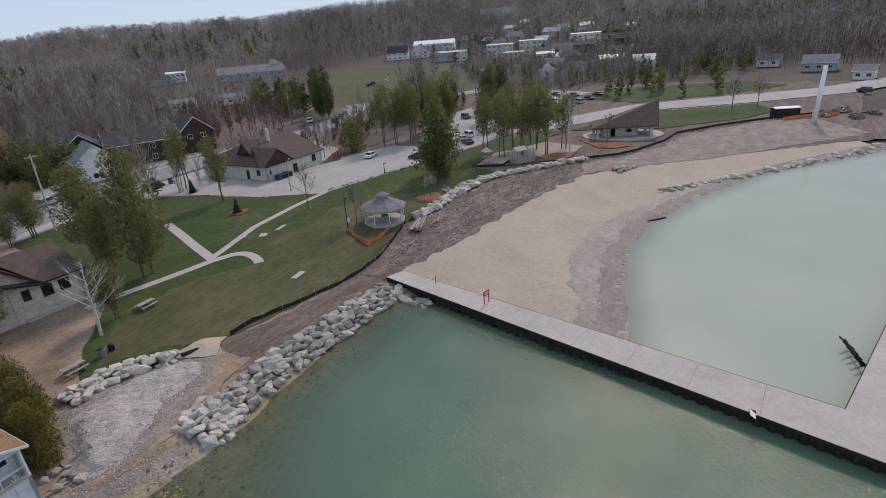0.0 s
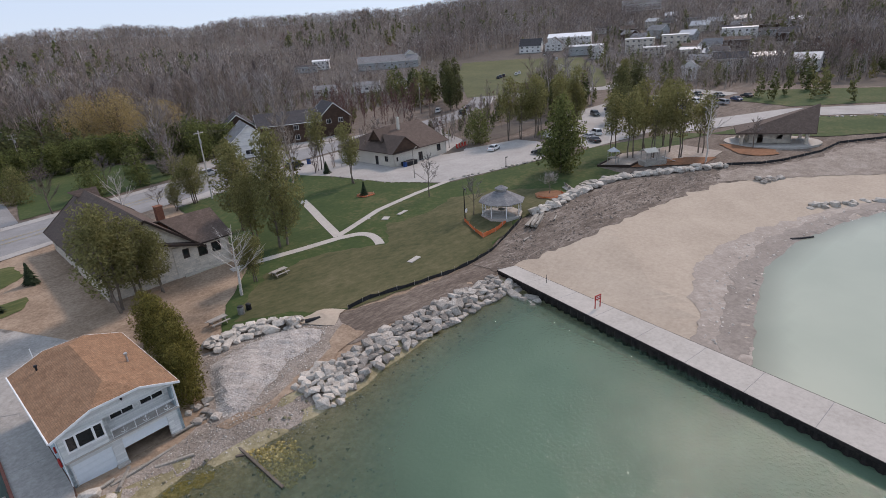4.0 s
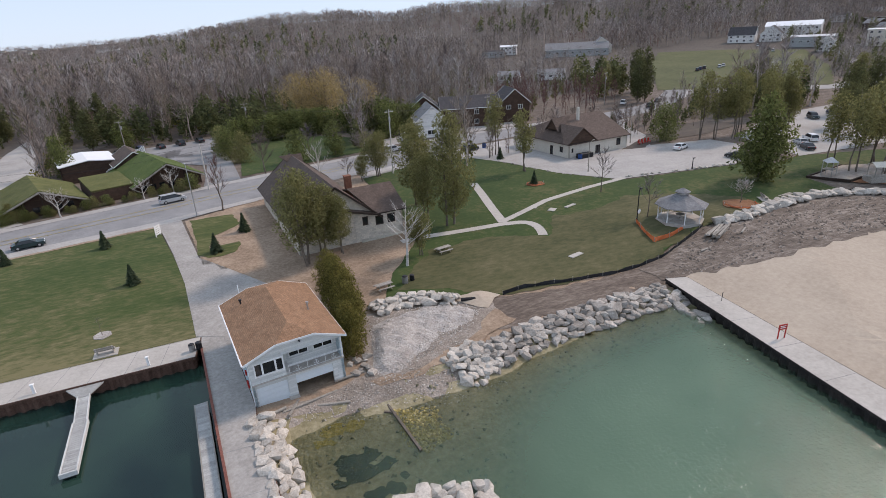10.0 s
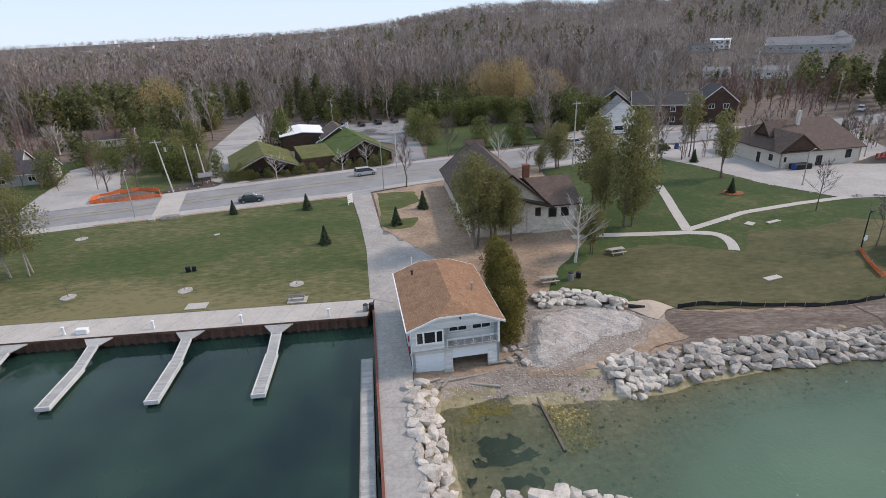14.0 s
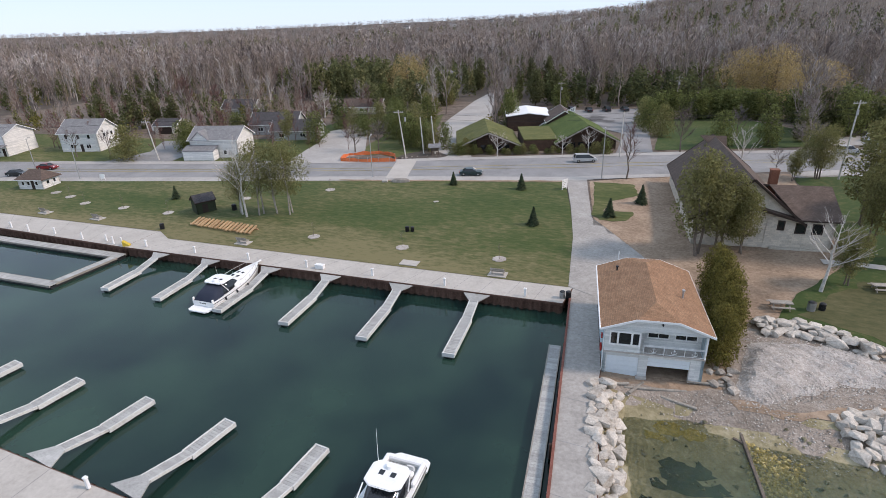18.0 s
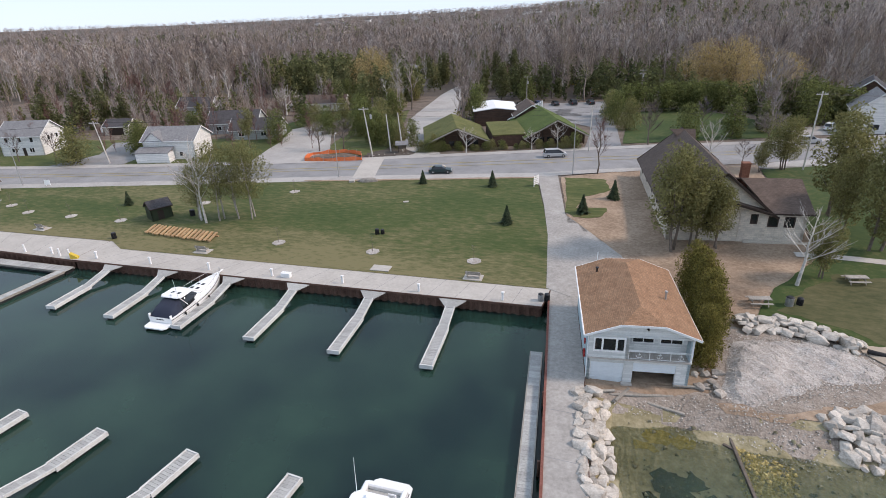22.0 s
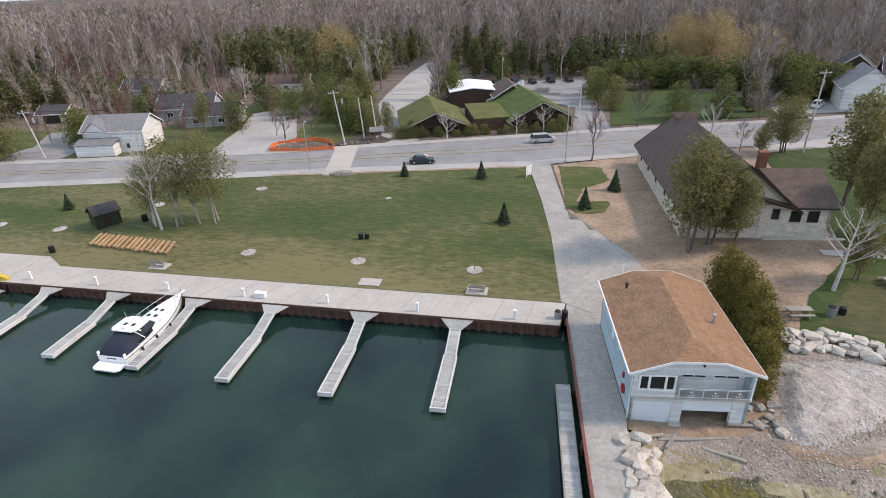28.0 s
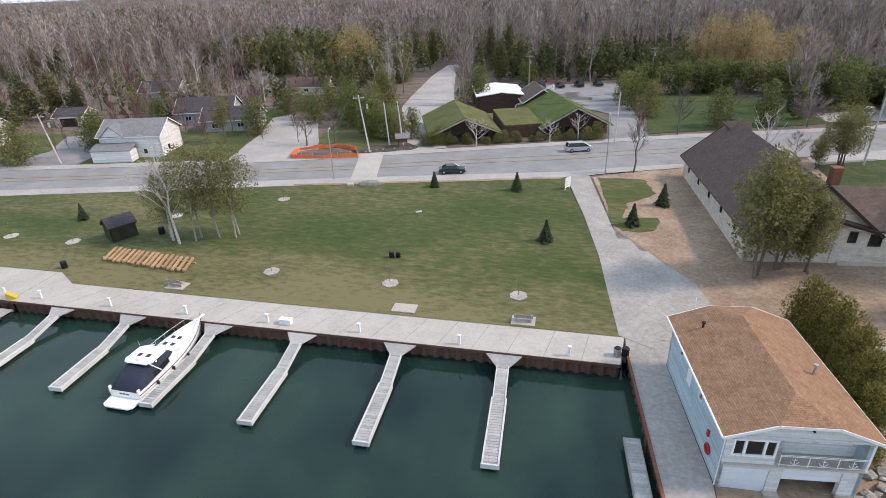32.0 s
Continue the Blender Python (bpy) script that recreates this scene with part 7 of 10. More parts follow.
    box(bm, (W - 0.08, -0.10, (H1 + HE) / 2), (0.14, 0.14, HE - H1 - 0.1))
    part("corner_post", bm, WHITE, top)
    bm = bmesh.new()
    box(bm, (W - 0.06, 0.85, (H1 + HE) / 2 + 0.1), (0.10, 2.3, 0.10), rx=-38)
    part("brace", bm, WHITE, top)
    # balcony rail with three anchors
    rail = bmesh.new()
    for z in (H1 + 0.22, H1 + 0.95, H1 + 1.05):
        rod(rail, (3.4, -0.16, z), (W, -0.16, z), 0.025, n=6)
    part("rail", rail, WHITE, top, "white metal balcony rail")
    for k in range(4):
        bm = bmesh.new()
        rod(bm, (3.45 + k * 1.73, -0.16, H1 + 0.1), (3.45 + k * 1.73, -0.16, H1 + 1.06), 0.03, n=6)
        part("rail_post", bm, WHITE, top)
    for k in range(34):
        bm = bmesh.new()
        rod(bm, (3.55 + k * 0.152, -0.16, H1 + 0.22), (3.55 + k * 0.152, -0.16, H1 + 0.95), 0.008, n=4)
        part("baluster", bm, GALV, top)
    for k in range(3):
        cx = 4.3 + k * 1.72
        bm = bmesh.new()
        rod(bm, (cx, -0.2, H1 + 0.36), (cx, -0.2, H1 + 0.86), 0.022, n=6)
        rod(bm, (cx - 0.13, -0.2, H1 + 0.72), (cx + 0.13, -0.2, H1 + 0.72), 0.022, n=6)
        prev = None
        for i in range(9):
            an = math.pi + math.pi * i / 8
            p = (cx + math.cos(an) * 0.24, -0.2, H1 + 0.58 + math.sin(an) * 0.22)
            if prev:
                rod(bm, prev, p, 0.024, n=5)
            prev = p
        part("anchor_ornament", bm, WHITE, top, "white anchor ornament")
    # doors below
    for k in range(4):
        bm = bmesh.new()
        box(bm, (1.75, 0.12, 0.27 + 0.535 * k), (2.8, 0.05, 0.525), bevel=0.008)
        part("garage_door_panel", bm, DOOR_PALE, top)
    for k in range(2):
        bm = bmesh.new()
        box(bm, (5.75, 0.12, 2.0 - 0.46 * k), (3.6, 0.05, 0.45), bevel=0.008)
        part("raised_door_panel", bm, DOOR_PALE, top)
    bm = bmesh.new()
    box(bm, (W / 2, 4.5, 0.02), (W - 0.6, 8.6, 0.04))
    part("slip_floor", bm, DIRT, top)
    bm = bmesh.new()
    box(bm, (3.5, -0.14, 0.1), (0.95, 0.45, 0.2), bevel=0.02)
    part("pillar_foot", bm, CONCRETE, top)
    bm = bmesh.new()
    box(bm, (W / 2, 9.0, 1.3), (W - 0.7, 0.15, 2.6))
    part("inner_wall", bm, BROWN_TRIM, top)
    # roof: gable with clipped ends
    o = 0.45
    e, r = HE + 0.02, 7.05
    k0, k1 = 0.30, 0.70
    zc = e + (r - e) * (k0 * W + o) / (W / 2 + o)
    yf, yb = -0.5, D + 0.5
    hf = 2.4
    L0, L1 = (-o, yf, e), (-o, yb, e)
    R0, R1 = (W + o, yf, e), (W + o, yb, e)
    c0l, c0r, c1l, c1r = (k0 * W, yf, zc), (k1 * W, yf, zc), (k0 * W, yb, zc), (k1 * W, yb, zc)
    p0, p1 = (W / 2, yf + hf, r), (W / 2, yb - hf, r)
    slope(top, [L1, L0, c0l, p0, p1, c1l], TAN_ROOF)
    slope(top, [R0, R1, c1r, p1, p0, c0r], TAN_ROOF)
    slope(top, [c0l, c0r, p0], TAN_ROOF, name="clipped_gable")
    slope(top, [c1r, c1l, p1], TAN_ROOF, name="clipped_gable")
    for a, b in ((L0, c0l), (c0l, c0r), (c0r, R0), (L1, c1l), (c1l, c1r), (c1r, R1), (L0, L1), (R0, R1)):
        board(top, (a[0], a[1], a[2] - 0.1), (b[0], b[1], b[2] - 0.1), 0.06, 0.2, WHITE)
    for x, y, hh in ((7.2, 5.2, 0.75), (1.5, 10.6, 0.4)):
        bm = bmesh.new()
        zz = e + (r - e) * (min(x, W - x) + o) / (W / 2 + o)
        rod(bm, (x, y, zz - 0.1), (x, y, zz + hh), 0.09, n=8)
        rod(bm, (x, y, zz + hh), (x, y, zz + hh + 0.12), 0.17, 0.15, 8)
        part("vent_pipe", bm, GALV if hh > 0.5 else DARK, top)
    bm = bmesh.new()
    rod(bm, (-o - 0.06, yf, e - 0.02), (-o - 0.06, yb, e - 0.02), 0.07, n=6)
    part("gutter", bm, WHITE, top)
    bm = bmesh.new()
    rod(bm, (-0.06, -0.02, 0.1), (-0.06, -0.02, e - 0.2), 0.04, n=6)
    part("downpipe", bm, WHITE, top)
    ring = thing("life_ring", 6.0, -12.85, z0, 7.6, "red life ring hanging on the boathouse wall", "life ring")
    bm = bmesh.new()
    prev = None
    for i in range(13):
        an = 6.2832 * i / 12
        p = (-0.12, 1.9 + math.cos(an) * 0.33, 1.75 + math.sin(an) * 0.33)
        if prev:
            rod(bm, prev, p, 0.09, n=6)
        prev = p
    part("ring", bm, RED, ring)
    bm = bmesh.new()
    box(bm, (-0.07, 2.35, 2.75), (0.14, 0.3, 0.5), bevel=0.03)
    part("bracket_box", bm, RED, ring)


boathouse()
STAFF = thing("short_post", 6.0, 1.2, 1.2, 0, "short white post behind the boathouse", "post")
bm = bmesh.new()
rod(bm, (0, 0, 0), (0, 0, 6.6), 0.05, n=6)
part("shaft", bm, WHITE, STAFF)


def hall():
    z0 = 2.1
    top = thing("village_hall", 14.75, 20.8, z0, 5.4, "cream stone hall with a steep brown shingle roof", "hall")
    W, D, E, R = 12.8, 29.5, 4.3, 9.7
    A, B, C, F = (0, 0), (W, 0), (W, D), (0, D)
    lw = [(3 + 5.6 * i, 2.9, 0.75, 1.5) for i in range(5)]
    wall(top, A, B, 0, E, STONE_WALL, (0.5, R), t=0.4, openings=[(4.5, 6.0, 1.6, 3.4)])
    window(top, A, B, 4.5, 6.0, 1.6, 3.4, BROWN_TRIM, bars=1)
    wall(top, B, C, 0, E, STONE_WALL, t=0.4)
    wall(top, C, F, 0, E, STONE_WALL, (0.5, R), t=0.4)
    wall(top, F, A, 0, E, STONE_WALL, t=0.4, openings=[(s - w / 2, s + w / 2, z - h / 2, z + h / 2) for s, z, w, h in lw])
    for s, z, w, h in lw:
        window(top, F, A, s - w / 2, s + w / 2, z - h / 2, z + h / 2, BROWN_TRIM)
    o = 0.7
    k = o * (R - E) / (W / 2)
    e = E - k + 0.16
    slope(top, [(-o, D + o, e), (-o, -o, e), (W / 2, -o, R + 0.16), (W / 2, D + o, R + 0.16)], BROWN_ROOF, 0.2)
    slope(top, [(W + o, -o, e), (W + o, D + o, e), (W / 2, D + o, R + 0.16), (W / 2, -o, R + 0.16)], BROWN_ROOF, 0.2)
    for yy in (-o, D + o):
        for xx in (-o, W + o):
            board(top, (xx, yy, e - 0.1), (W / 2, yy, R + 0.05), 0.08, 0.32, BROWN_TRIM)
    gablet(top, W * 0.62, D - 1.5, 3.4, 4, R - 2.2, R + 0.2, BROWN_ROOF, CLAP_BROWN, 90)
    # wing
    wx0, wx1, wy0, wy1, we, wr = 9.0, 17.1, -0.1, 11.5, 4.7, 7.4
    a, b, c, d = (wx0, wy0), (wx1, wy0), (wx1, wy1), (wx0, wy1)
    ws = [(1.75, 3.5, 0.9, 1.4), (4.1, 3.2, 1.3, 1.5), (6.1, 3.2, 1.3, 1.5)]
    wall(top, a, b, 0, we, STONE_WALL, t=0.4, openings=[(s - w / 2, s + w / 2, z - h / 2, z + h / 2) for s, z, w, h in ws])
    for s, z, w, h in ws:
        window(top, a, b, s - w / 2, s + w / 2, z - h / 2, z + h / 2, BROWN_TRIM, bars=0, w=0.12)
    wall(top, b, c, 0, we, STONE_WALL, (0.5, wr), t=0.4, openings=[(2.5, 3.6, 0.1, 2.2)])
    bm = bmesh.new()
    box(bm, (wx1 - 0.1, wy0 + 3.05, 1.15), (0.08, 1.05, 2.05))
    part("door", bm, BLUE, top, "dark blue door")
    wall(top, c, d, 0, we, STONE_WALL, t=0.4)
    o = 0.6
    k = o * (wr - we) / 6.05
    e = we - k + 0.14
    ym = (wy0 + wy1) / 2
    slope(top, [(wx0 + 3.6, wy0 - o, e), (wx1 + o, wy0 - o, e), (wx1 + o, ym, wr + 0.14), (wx0 + 1, ym, wr + 0.14)], BROWN_ROOF, 0.18)
    slope(top, [(wx1 + o, wy1 + o, e), (wx0 - 1, wy1 + o, e), (wx0 - 1, ym, wr + 0.14), (wx1 + o, ym, wr + 0.14)], BROWN_ROOF, 0.18)
    slope(top, [(wx0 - 3.2, wy0 - o - 0.1, e + 1.9), (wx0 + 3.9, wy0 - o - 0.1, e - 0.1), (wx0 + 3.9, ym, e + 0.9), (wx0 - 3.2, ym, e + 2.6)], BROWN_ROOF, 0.18, "catslide_roof")
    board(top, (wx0 - 3.2, wy0 - o - 0.16, e + 1.75), (wx0 + 3.9, wy0 - o - 0.16, e - 0.25), 0.08, 0.3, BROWN_TRIM)
    board(top, (wx0 + 3.6, wy0 - o - 0.05, e - 0.1), (wx1 + o, wy0 - o - 0.05, e - 0.1), 0.06, 0.2, BROWN_TRIM)
    bm = bmesh.new()
    box(bm, (wx0 + 1.6, ym + 0.8, wr + 0.3), (1.0, 1.0, 3.4))
    box(bm, (wx0 + 1.6, ym + 0.8, wr + 2.05), (1.15, 1.15, 0.14))
    unwrap(part("chimney", bm, BRICK_RED, top, "red brick chimney"))
    bm = bmesh.new()
    box(bm, (wx0 + 5.5, wy0 - 0.25, 0.22), (9.5, 0.5, 0.5), bevel=0.05)
    part("plinth", bm, STONE_WALL, top)


hall()


def shop():
    z0 = 3.0
    top = thing("visitor_centre", 81.2, 48.2, z0, 6.5, "cream building with a brown roof and small gables", "building")
    W, D, E, R = 18.5, 21, 3.6, 8.2
    A, B, C, F = (0, 0), (W, 0), (W, D), (0, D)
    fw = [(1.0, 1.9, 0.5, 1.0), (15.6, 2.1, 1.3, 1.7)]
    wall(top, A, B, 0, E, CREAM, openings=[(s - w / 2, s + w / 2, z - h / 2, z + h / 2) for s, z, w, h in fw] + [(8.2, 9.6, 0, 2.2)])
    wall(top, B, C, 0, E, CREAM, (0.5, R))
    wall(top, C, F, 0, E, CREAM)
    sw = [(18.2, 1.9, 1.1, 1.3), (14.6, 1.2, 1.0, 2.3), (6, 1.9, 1.1, 1.2)]
    wall(top, F, A, 0, E, CREAM, openings=[(s - w / 2, s + w / 2, max(0, z - h / 2), z + h / 2) for s, z, w, h in sw])
    for s, z, w, h in fw:
        window(top, A, B, s - w / 2, s + w / 2, z - h / 2, z + h / 2, BROWN_TRIM)
    window(top, A, B, 8.2, 9.6, 0.05, 2.2, BROWN_TRIM, bars=1, name="door")
    for s, z, w, h in sw:
        window(top, F, A, s - w / 2, s + w / 2, max(0.02, z - h / 2), z + h / 2, BROWN_TRIM)
    o = 0.6
    e = E - 0.1
    hip = 7.0
    r0, r1 = (hip, D / 2, R), (W + o, D / 2, R)
    slope(top, [(-o, -o, e), (W + o, -o, e), r1, r0], BROWN_ROOF, 0.2)
    slope(top, [(W + o, D + o, e), (-o, D + o, e), r0, r1], BROWN_ROOF, 0.2)
    slope(top, [(-o, D + o, e), (-o, -o, e), r0], BROWN_ROOF, 0.2)
    gablet(top, 3.2, -0.8, 8.6, 8, E + 0.2, E + 3.4, BROWN_ROOF, CLAP_BROWN)
    gablet(top, 1.8, 8.5, 4.4, 5.5, E + 2.1, E + 4.6, BROWN_ROOF, CLAP_BROWN, -90)
    bm = bmesh.new()
    box(bm, (9.5, D / 2 - 2.4, R + 0.5), (0.6, 0.6, 3.2))
    part("chimney", bm, CREAM, top)
    bm = bmesh.new()
    box(bm, (3.6, -1.4, 0.6), (4.0, 1.6, 1.2), bevel=0.05)
    part("service_box", bm, DARK, top, "dark fenced service box")


shop()


def inn():
    wi = [("front", 3 + 4.2 * i, z, 1.5, 1.5) for i in range(4) for z in (1.9, 4.9)]
    house("inn", 72, 106, -18, 19, 11, 6.3, 9.4, CLAP_BROWN, DARK_ROOF, "dark brown two-storey inn with white windows", "inn", wi, [("front", 17.5, 1.1, 1.1, 2.1)])
    house("inn_wing", 64, 114, -18, 9.5, 12, 6.3, 10.0, CLAP_BROWN, DARK_ROOF, "dark brown gabled inn wing with white windows", "inn", [("front", 4.7, 5.2, 2.0, 1.4), ("front", 4.7, 2.2, 2.0, 1.4), ("right", 4, 4.9, 1.4, 1.4)], along="y")
    house("inn_wing", 92, 104, -14, 10, 13, 6.4, 10.6, CLAP_BROWN, DARK_ROOF, "dark brown gabled inn wing by the road", "inn", [("front", 3, 5.0, 1.6, 1.4), ("front", 7, 5.0, 1.6, 1.4)], along="y")
    house("white_cottage", 60, 95.5, -12, 9.5, 12, 5.2, 9.2, CLAP_WHITE, GREY_ROOF, "white gabled cottage with a grey roof", "house", [("front", 2.8, 4.5, 1.0, 1.4), ("front", 6.6, 4.5, 1.0, 1.4), ("front", 4.2, 1.7, 2.4, 1.4), ("left", 3, 1.8, 1.2, 1.2), ("right", 4, 1.8, 1.2, 1.2)], [("front", 7.2, 1.1, 0.9, 2.1)], along="y")


inn()


def restaurant():
    top = thing("sod_roof_restaurant", 0, 0, g1(-16, 66) - 0.1, 0, "dark log restaurant with grass growing on its gabled roofs", "restaurant")
    for (cx, cy, rz, w, d, e, r, sod) in ((-28.2, 65.2, 20, 15.4, 19, 2.2, 5.3, SOD), (-6.2, 73.2, 20, 15.6, 22, 2.4, 6.2, SOD_GREEN)):
        m = pose(cx, cy, 0, 0, 0, rz)
        def tr(x, y, z=0, m=m):
            return tuple(m @ Vector((x, y, z)))
        cs = [tr(-w / 2 + 0.8, 1.2)[:2], tr(w / 2 - 0.8, 1.2)[:2], tr(w / 2 - 0.8, d)[:2], tr(-w / 2 + 0.8, d)[:2]]
        ops = [(1.2 + 1.9 * i, 2.5 + 1.9 * i, 0.7, 1.9) for i in range(int((w - 3) / 1.9))]
        wall(top, cs[0], cs[1], 0, e, CLAP_BROWN, (0.5, r - 0.2), openings=ops)
        for o in ops:
            window(top, cs[0], cs[1], *o, BROWN_TRIM)
        for i in (1, 2, 3):
            wall(top, cs[i], cs[(i + 1) % 4], 0, e, CLAP_BROWN, (0.5, r - 0.2) if i == 2 else None)
        slope(top, [tr(-w / 2, d + 0.4, e - 0.2), tr(-w / 2, -0.6, e - 0.2), tr(0, -0.6, r), tr(0, d + 0.4, r)], sod, 0.45, "sod_roof")
        slope(top, [tr(w / 2, -0.6, e - 0.2), tr(w / 2, d + 0.4, e - 0.2), tr(0, d + 0.4, r), tr(0, -0.6, r)], sod, 0.45, "sod_roof")
        for s in (-1, 1):
            board(top, tr(s * w / 2, -0.72, e - 0.5), tr(0, -0.72, r - 0.3), 0.12, 0.3, WOOD_GREY, "barge_board")
        for s in (-0.9, -0.45, 0, 0.45, 0.9):
            bm = bmesh.new()
            rod(bm, tr(s * w / 2 * 0.95, 0.1, -0.1), tr(s * w / 2 * 0.95, 0.1, e + (r - e) * (1 - abs(s)) - 0.5), 0.10, n=6)
            part("porch_post", bm, BROWN_TRIM, top)
    link = [(-20.6, 69.2), (-13.0, 72.0), (-17.6, 84.6), (-25.2, 81.8)]
    for i in range(4):
        wall(top, link[i], link[(i + 1) % 4], 0, 2.7, CLAP_BROWN)
    slope(top, [(*link[3], 3.6), (*link[0], 2.9), (*link[1], 2.9), (*link[2], 3.6)], SOD, 0.4, "sod_roof")
    ann = house("restaurant_annex", -31, 93, 16, 12, 15, 4.2, 5.0, CLAP_BROWN, WHITE_ROOF, "brown kitchen annex with a bright white roof", "building", along="y", over=0.3)
    house("restaurant_annex", -19, 90, 16, 9, 12, 3.6, 6.4, CLAP_BROWN, BROWN_ROOF, "brown annex with a shingle roof", "building", along="y")


restaurant()


def roof_stair():
    """White stair with railings behind the restaurant, up to the sod ridge."""
    top = thing("roof_stair", -21.4, 92.0, g1(-21, 92), 0, "white wooden stair with railings behind the restaurant", "stair")
    a, b = Vector((0.0, 0.0, 1.2)), Vector((9.0, 2.0, 6.0))
    for k in range(16):
        bm = bmesh.new()
        p = a.lerp(b, (k + 0.5) / 16)
        box(bm, p, (0.62, 1.1, 0.06), math.degrees(math.atan2(2.0, 9.0)))
        part("tread", bm, WOOD_GREY, top)
    side = Vector((-0.21, 0.98, 0)) * 0.6
    for s in (-1, 1):
        bm = bmesh.new()
        rod(bm, a + side * s, b + side * s, 0.12, n=4)
        part("stringer", bm, WHITE, top)
        for up in (0.5, 1.0):
            bm = bmesh.new()
            rod(bm, a + side * s + Vector((0, 0, up)), b + side * s + Vector((0, 0, up)), 0.06, n=4)
            part("hand_rail", bm, WHITE, top)
        for k in range(9):
            bm = bmesh.new()
            p = a.lerp(b, k / 8) + side * s
            rod(bm, (p.x, p.y, 0.0 if k % 4 == 0 else p.z - 0.1), (p.x, p.y, p.z + 1.05), 0.06, n=4)
            part("post", bm, WHITE, top)


roof_stair()


def west_houses():
    h1 = house("white_house", -100, 44.6, 14, 12.5, 9, 4.7, 7.2, CLAP_WHITE, GREY_ROOF, "white two-storey house with a grey roof", "house", [("front", 3, 4.1, 2.4, 1.4), ("front", 8.5, 4.2, 1.0, 1.3), ("front", 3, 1.5, 1.2, 1.2), ("front", 9, 1.5, 1.0, 1.2), ("right", 2.8, 4.4, 2.2, 1.3), ("right", 6, 4.4, 1.2, 1.3), ("right", 3, 1.6, 1.2, 1.2)], [("front", 6, 1.1, 0.9, 2.1)])
    gablet(h1, 3.0, -0.35, 4.6, 4, 4.7, 6.7, GREY_ROOF, CLAP_WHITE)
    slope(h1, [(-0.8, -3.0, 2.5), (7.6, -3.0, 2.5), (7.6, -0.1, 3.4), (-0.8, -0.1, 3.4)], GREY_ROOF, 0.15, "porch_roof")
    for x in (-0.5, 2, 4.5, 7.2):
        bm = bmesh.new()
        box(bm, (x, -2.8, 1.2), (0.14, 0.14, 2.4))
        part("porch_post", bm, WHITE, h1)
    bm = bmesh.new()
    box(bm, (3.4, -1.6, 1.25), (8.0, 2.6, 2.3))
    unwrap(part("porch_room", bm, CLAP_WHITE, h1))
    house("white_house", -142.5, 41, 16, 11, 9, 5.2, 8.2, CLAP_WHITE, GREY_ROOF, "white gabled house by the street", "house", [("front", 2, 4.2, 1.0, 1.3), ("front", 5.5, 4.2, 1.0, 1.3), ("front", 8.6, 4.2, 1.0, 1.3), ("front", 3.5, 1.6, 1.6, 1.2), ("front", 8, 1.6, 1.4, 1.2), ("right", 3, 4.2, 1.0, 1.2), ("right", 6, 4.2, 1.0, 1.2)], [("front", 6, 1.1, 0.9, 2.1)])
    f = house("white_inn", -168, 30, 14, 15, 10, 5.6, 7.8, CLAP_WHITE, GREY_ROOF, "long white two-storey house with a gallery", "house", [("front", 2 + 2.6 * i, z, 1.2, 1.3) for i in range(5) for z in (1.7, 4.4)], [("front", 14, 1.1, 0.9, 2.1)])
    slope(f, [(-0.6, -2.2, 2.9), (15.6, -2.2, 2.9), (15.6, 0, 3.2), (-0.6, 0, 3.2)], GREY_ROOF, 0.12, "gallery_roof")
    house("grey_house", -104, 72, 18, 14, 9, 3.2, 6.0, CLAP_GREY, DARK_ROOF, "low grey house with a dark roof", "house", [("front", 3, 1.7, 1.6, 1.2), ("front", 9, 1.7, 1.6, 1.2), ("right", 4, 1.7, 1.2, 1.2)])
    house("grey_house", -92, 66, 18, 13, 8, 2.9, 5.2, CLAP_GREY, DARK_ROOF, "low grey garage with a dark roof", "house", [("front", 3, 1.6, 1.6, 1.1), ("front", 9, 1.6, 1.6, 1.1)])
    house("tan_garage", -136, 66, 18, 7, 7, 2.6, 4.2, CREAM, DARK_ROOF, "small tan garage with a dark roof", "garage", [], [("front", 3.5, 1.1, 4.2, 2.1)])
    house("low_house", -104, 110, 12, 22, 8, 2.6, 4.8, CREAM, BROWN_ROOF, "long low tan house among trees", "house", [("front", 3 + 4 * i, 1.5, 1.6, 1.0) for i in range(4)])
    house("grey_house", -138, 98, 12, 12, 8, 3.0, 5.6, CLAP_GREY, DARK_ROOF, "grey house among trees", "house", [("front", 3, 1.7, 1.6, 1.2), ("front", 9, 1.7, 1.6, 1.2)])
    house("far_cottage", -93, 198, 20, 9, 8, 4.0, 6.6, CLAP_GREY, GREY_ROOF, "grey cottage at the wood's edge", "house", [("front", 2.4, 2.4, 1.2, 1.2), ("front", 6.4, 2.4, 1.2, 1.2)])
    hut = house("harbour_hut", -119, 14.2, 12, 6.0, 4.6, 2.5, 4.0, CLAP_WHITE, BROWN_ROOF, "small white harbour hut with a brown roof", "hut", [("front", 1.2, 1.5, 0.8, 0.9), ("front", 2.6, 1.5, 0.8, 0.9), ("front", 4.6, 1.5, 0.8, 0.9), ("right", 1.5, 1.5, 0.8, 0.9), ("right", 3.2, 1.5, 0.8, 0.9)], [("front", 3.6, 1.05, 0.8, 2.0)], along="x", hip=1.6)


west_houses()


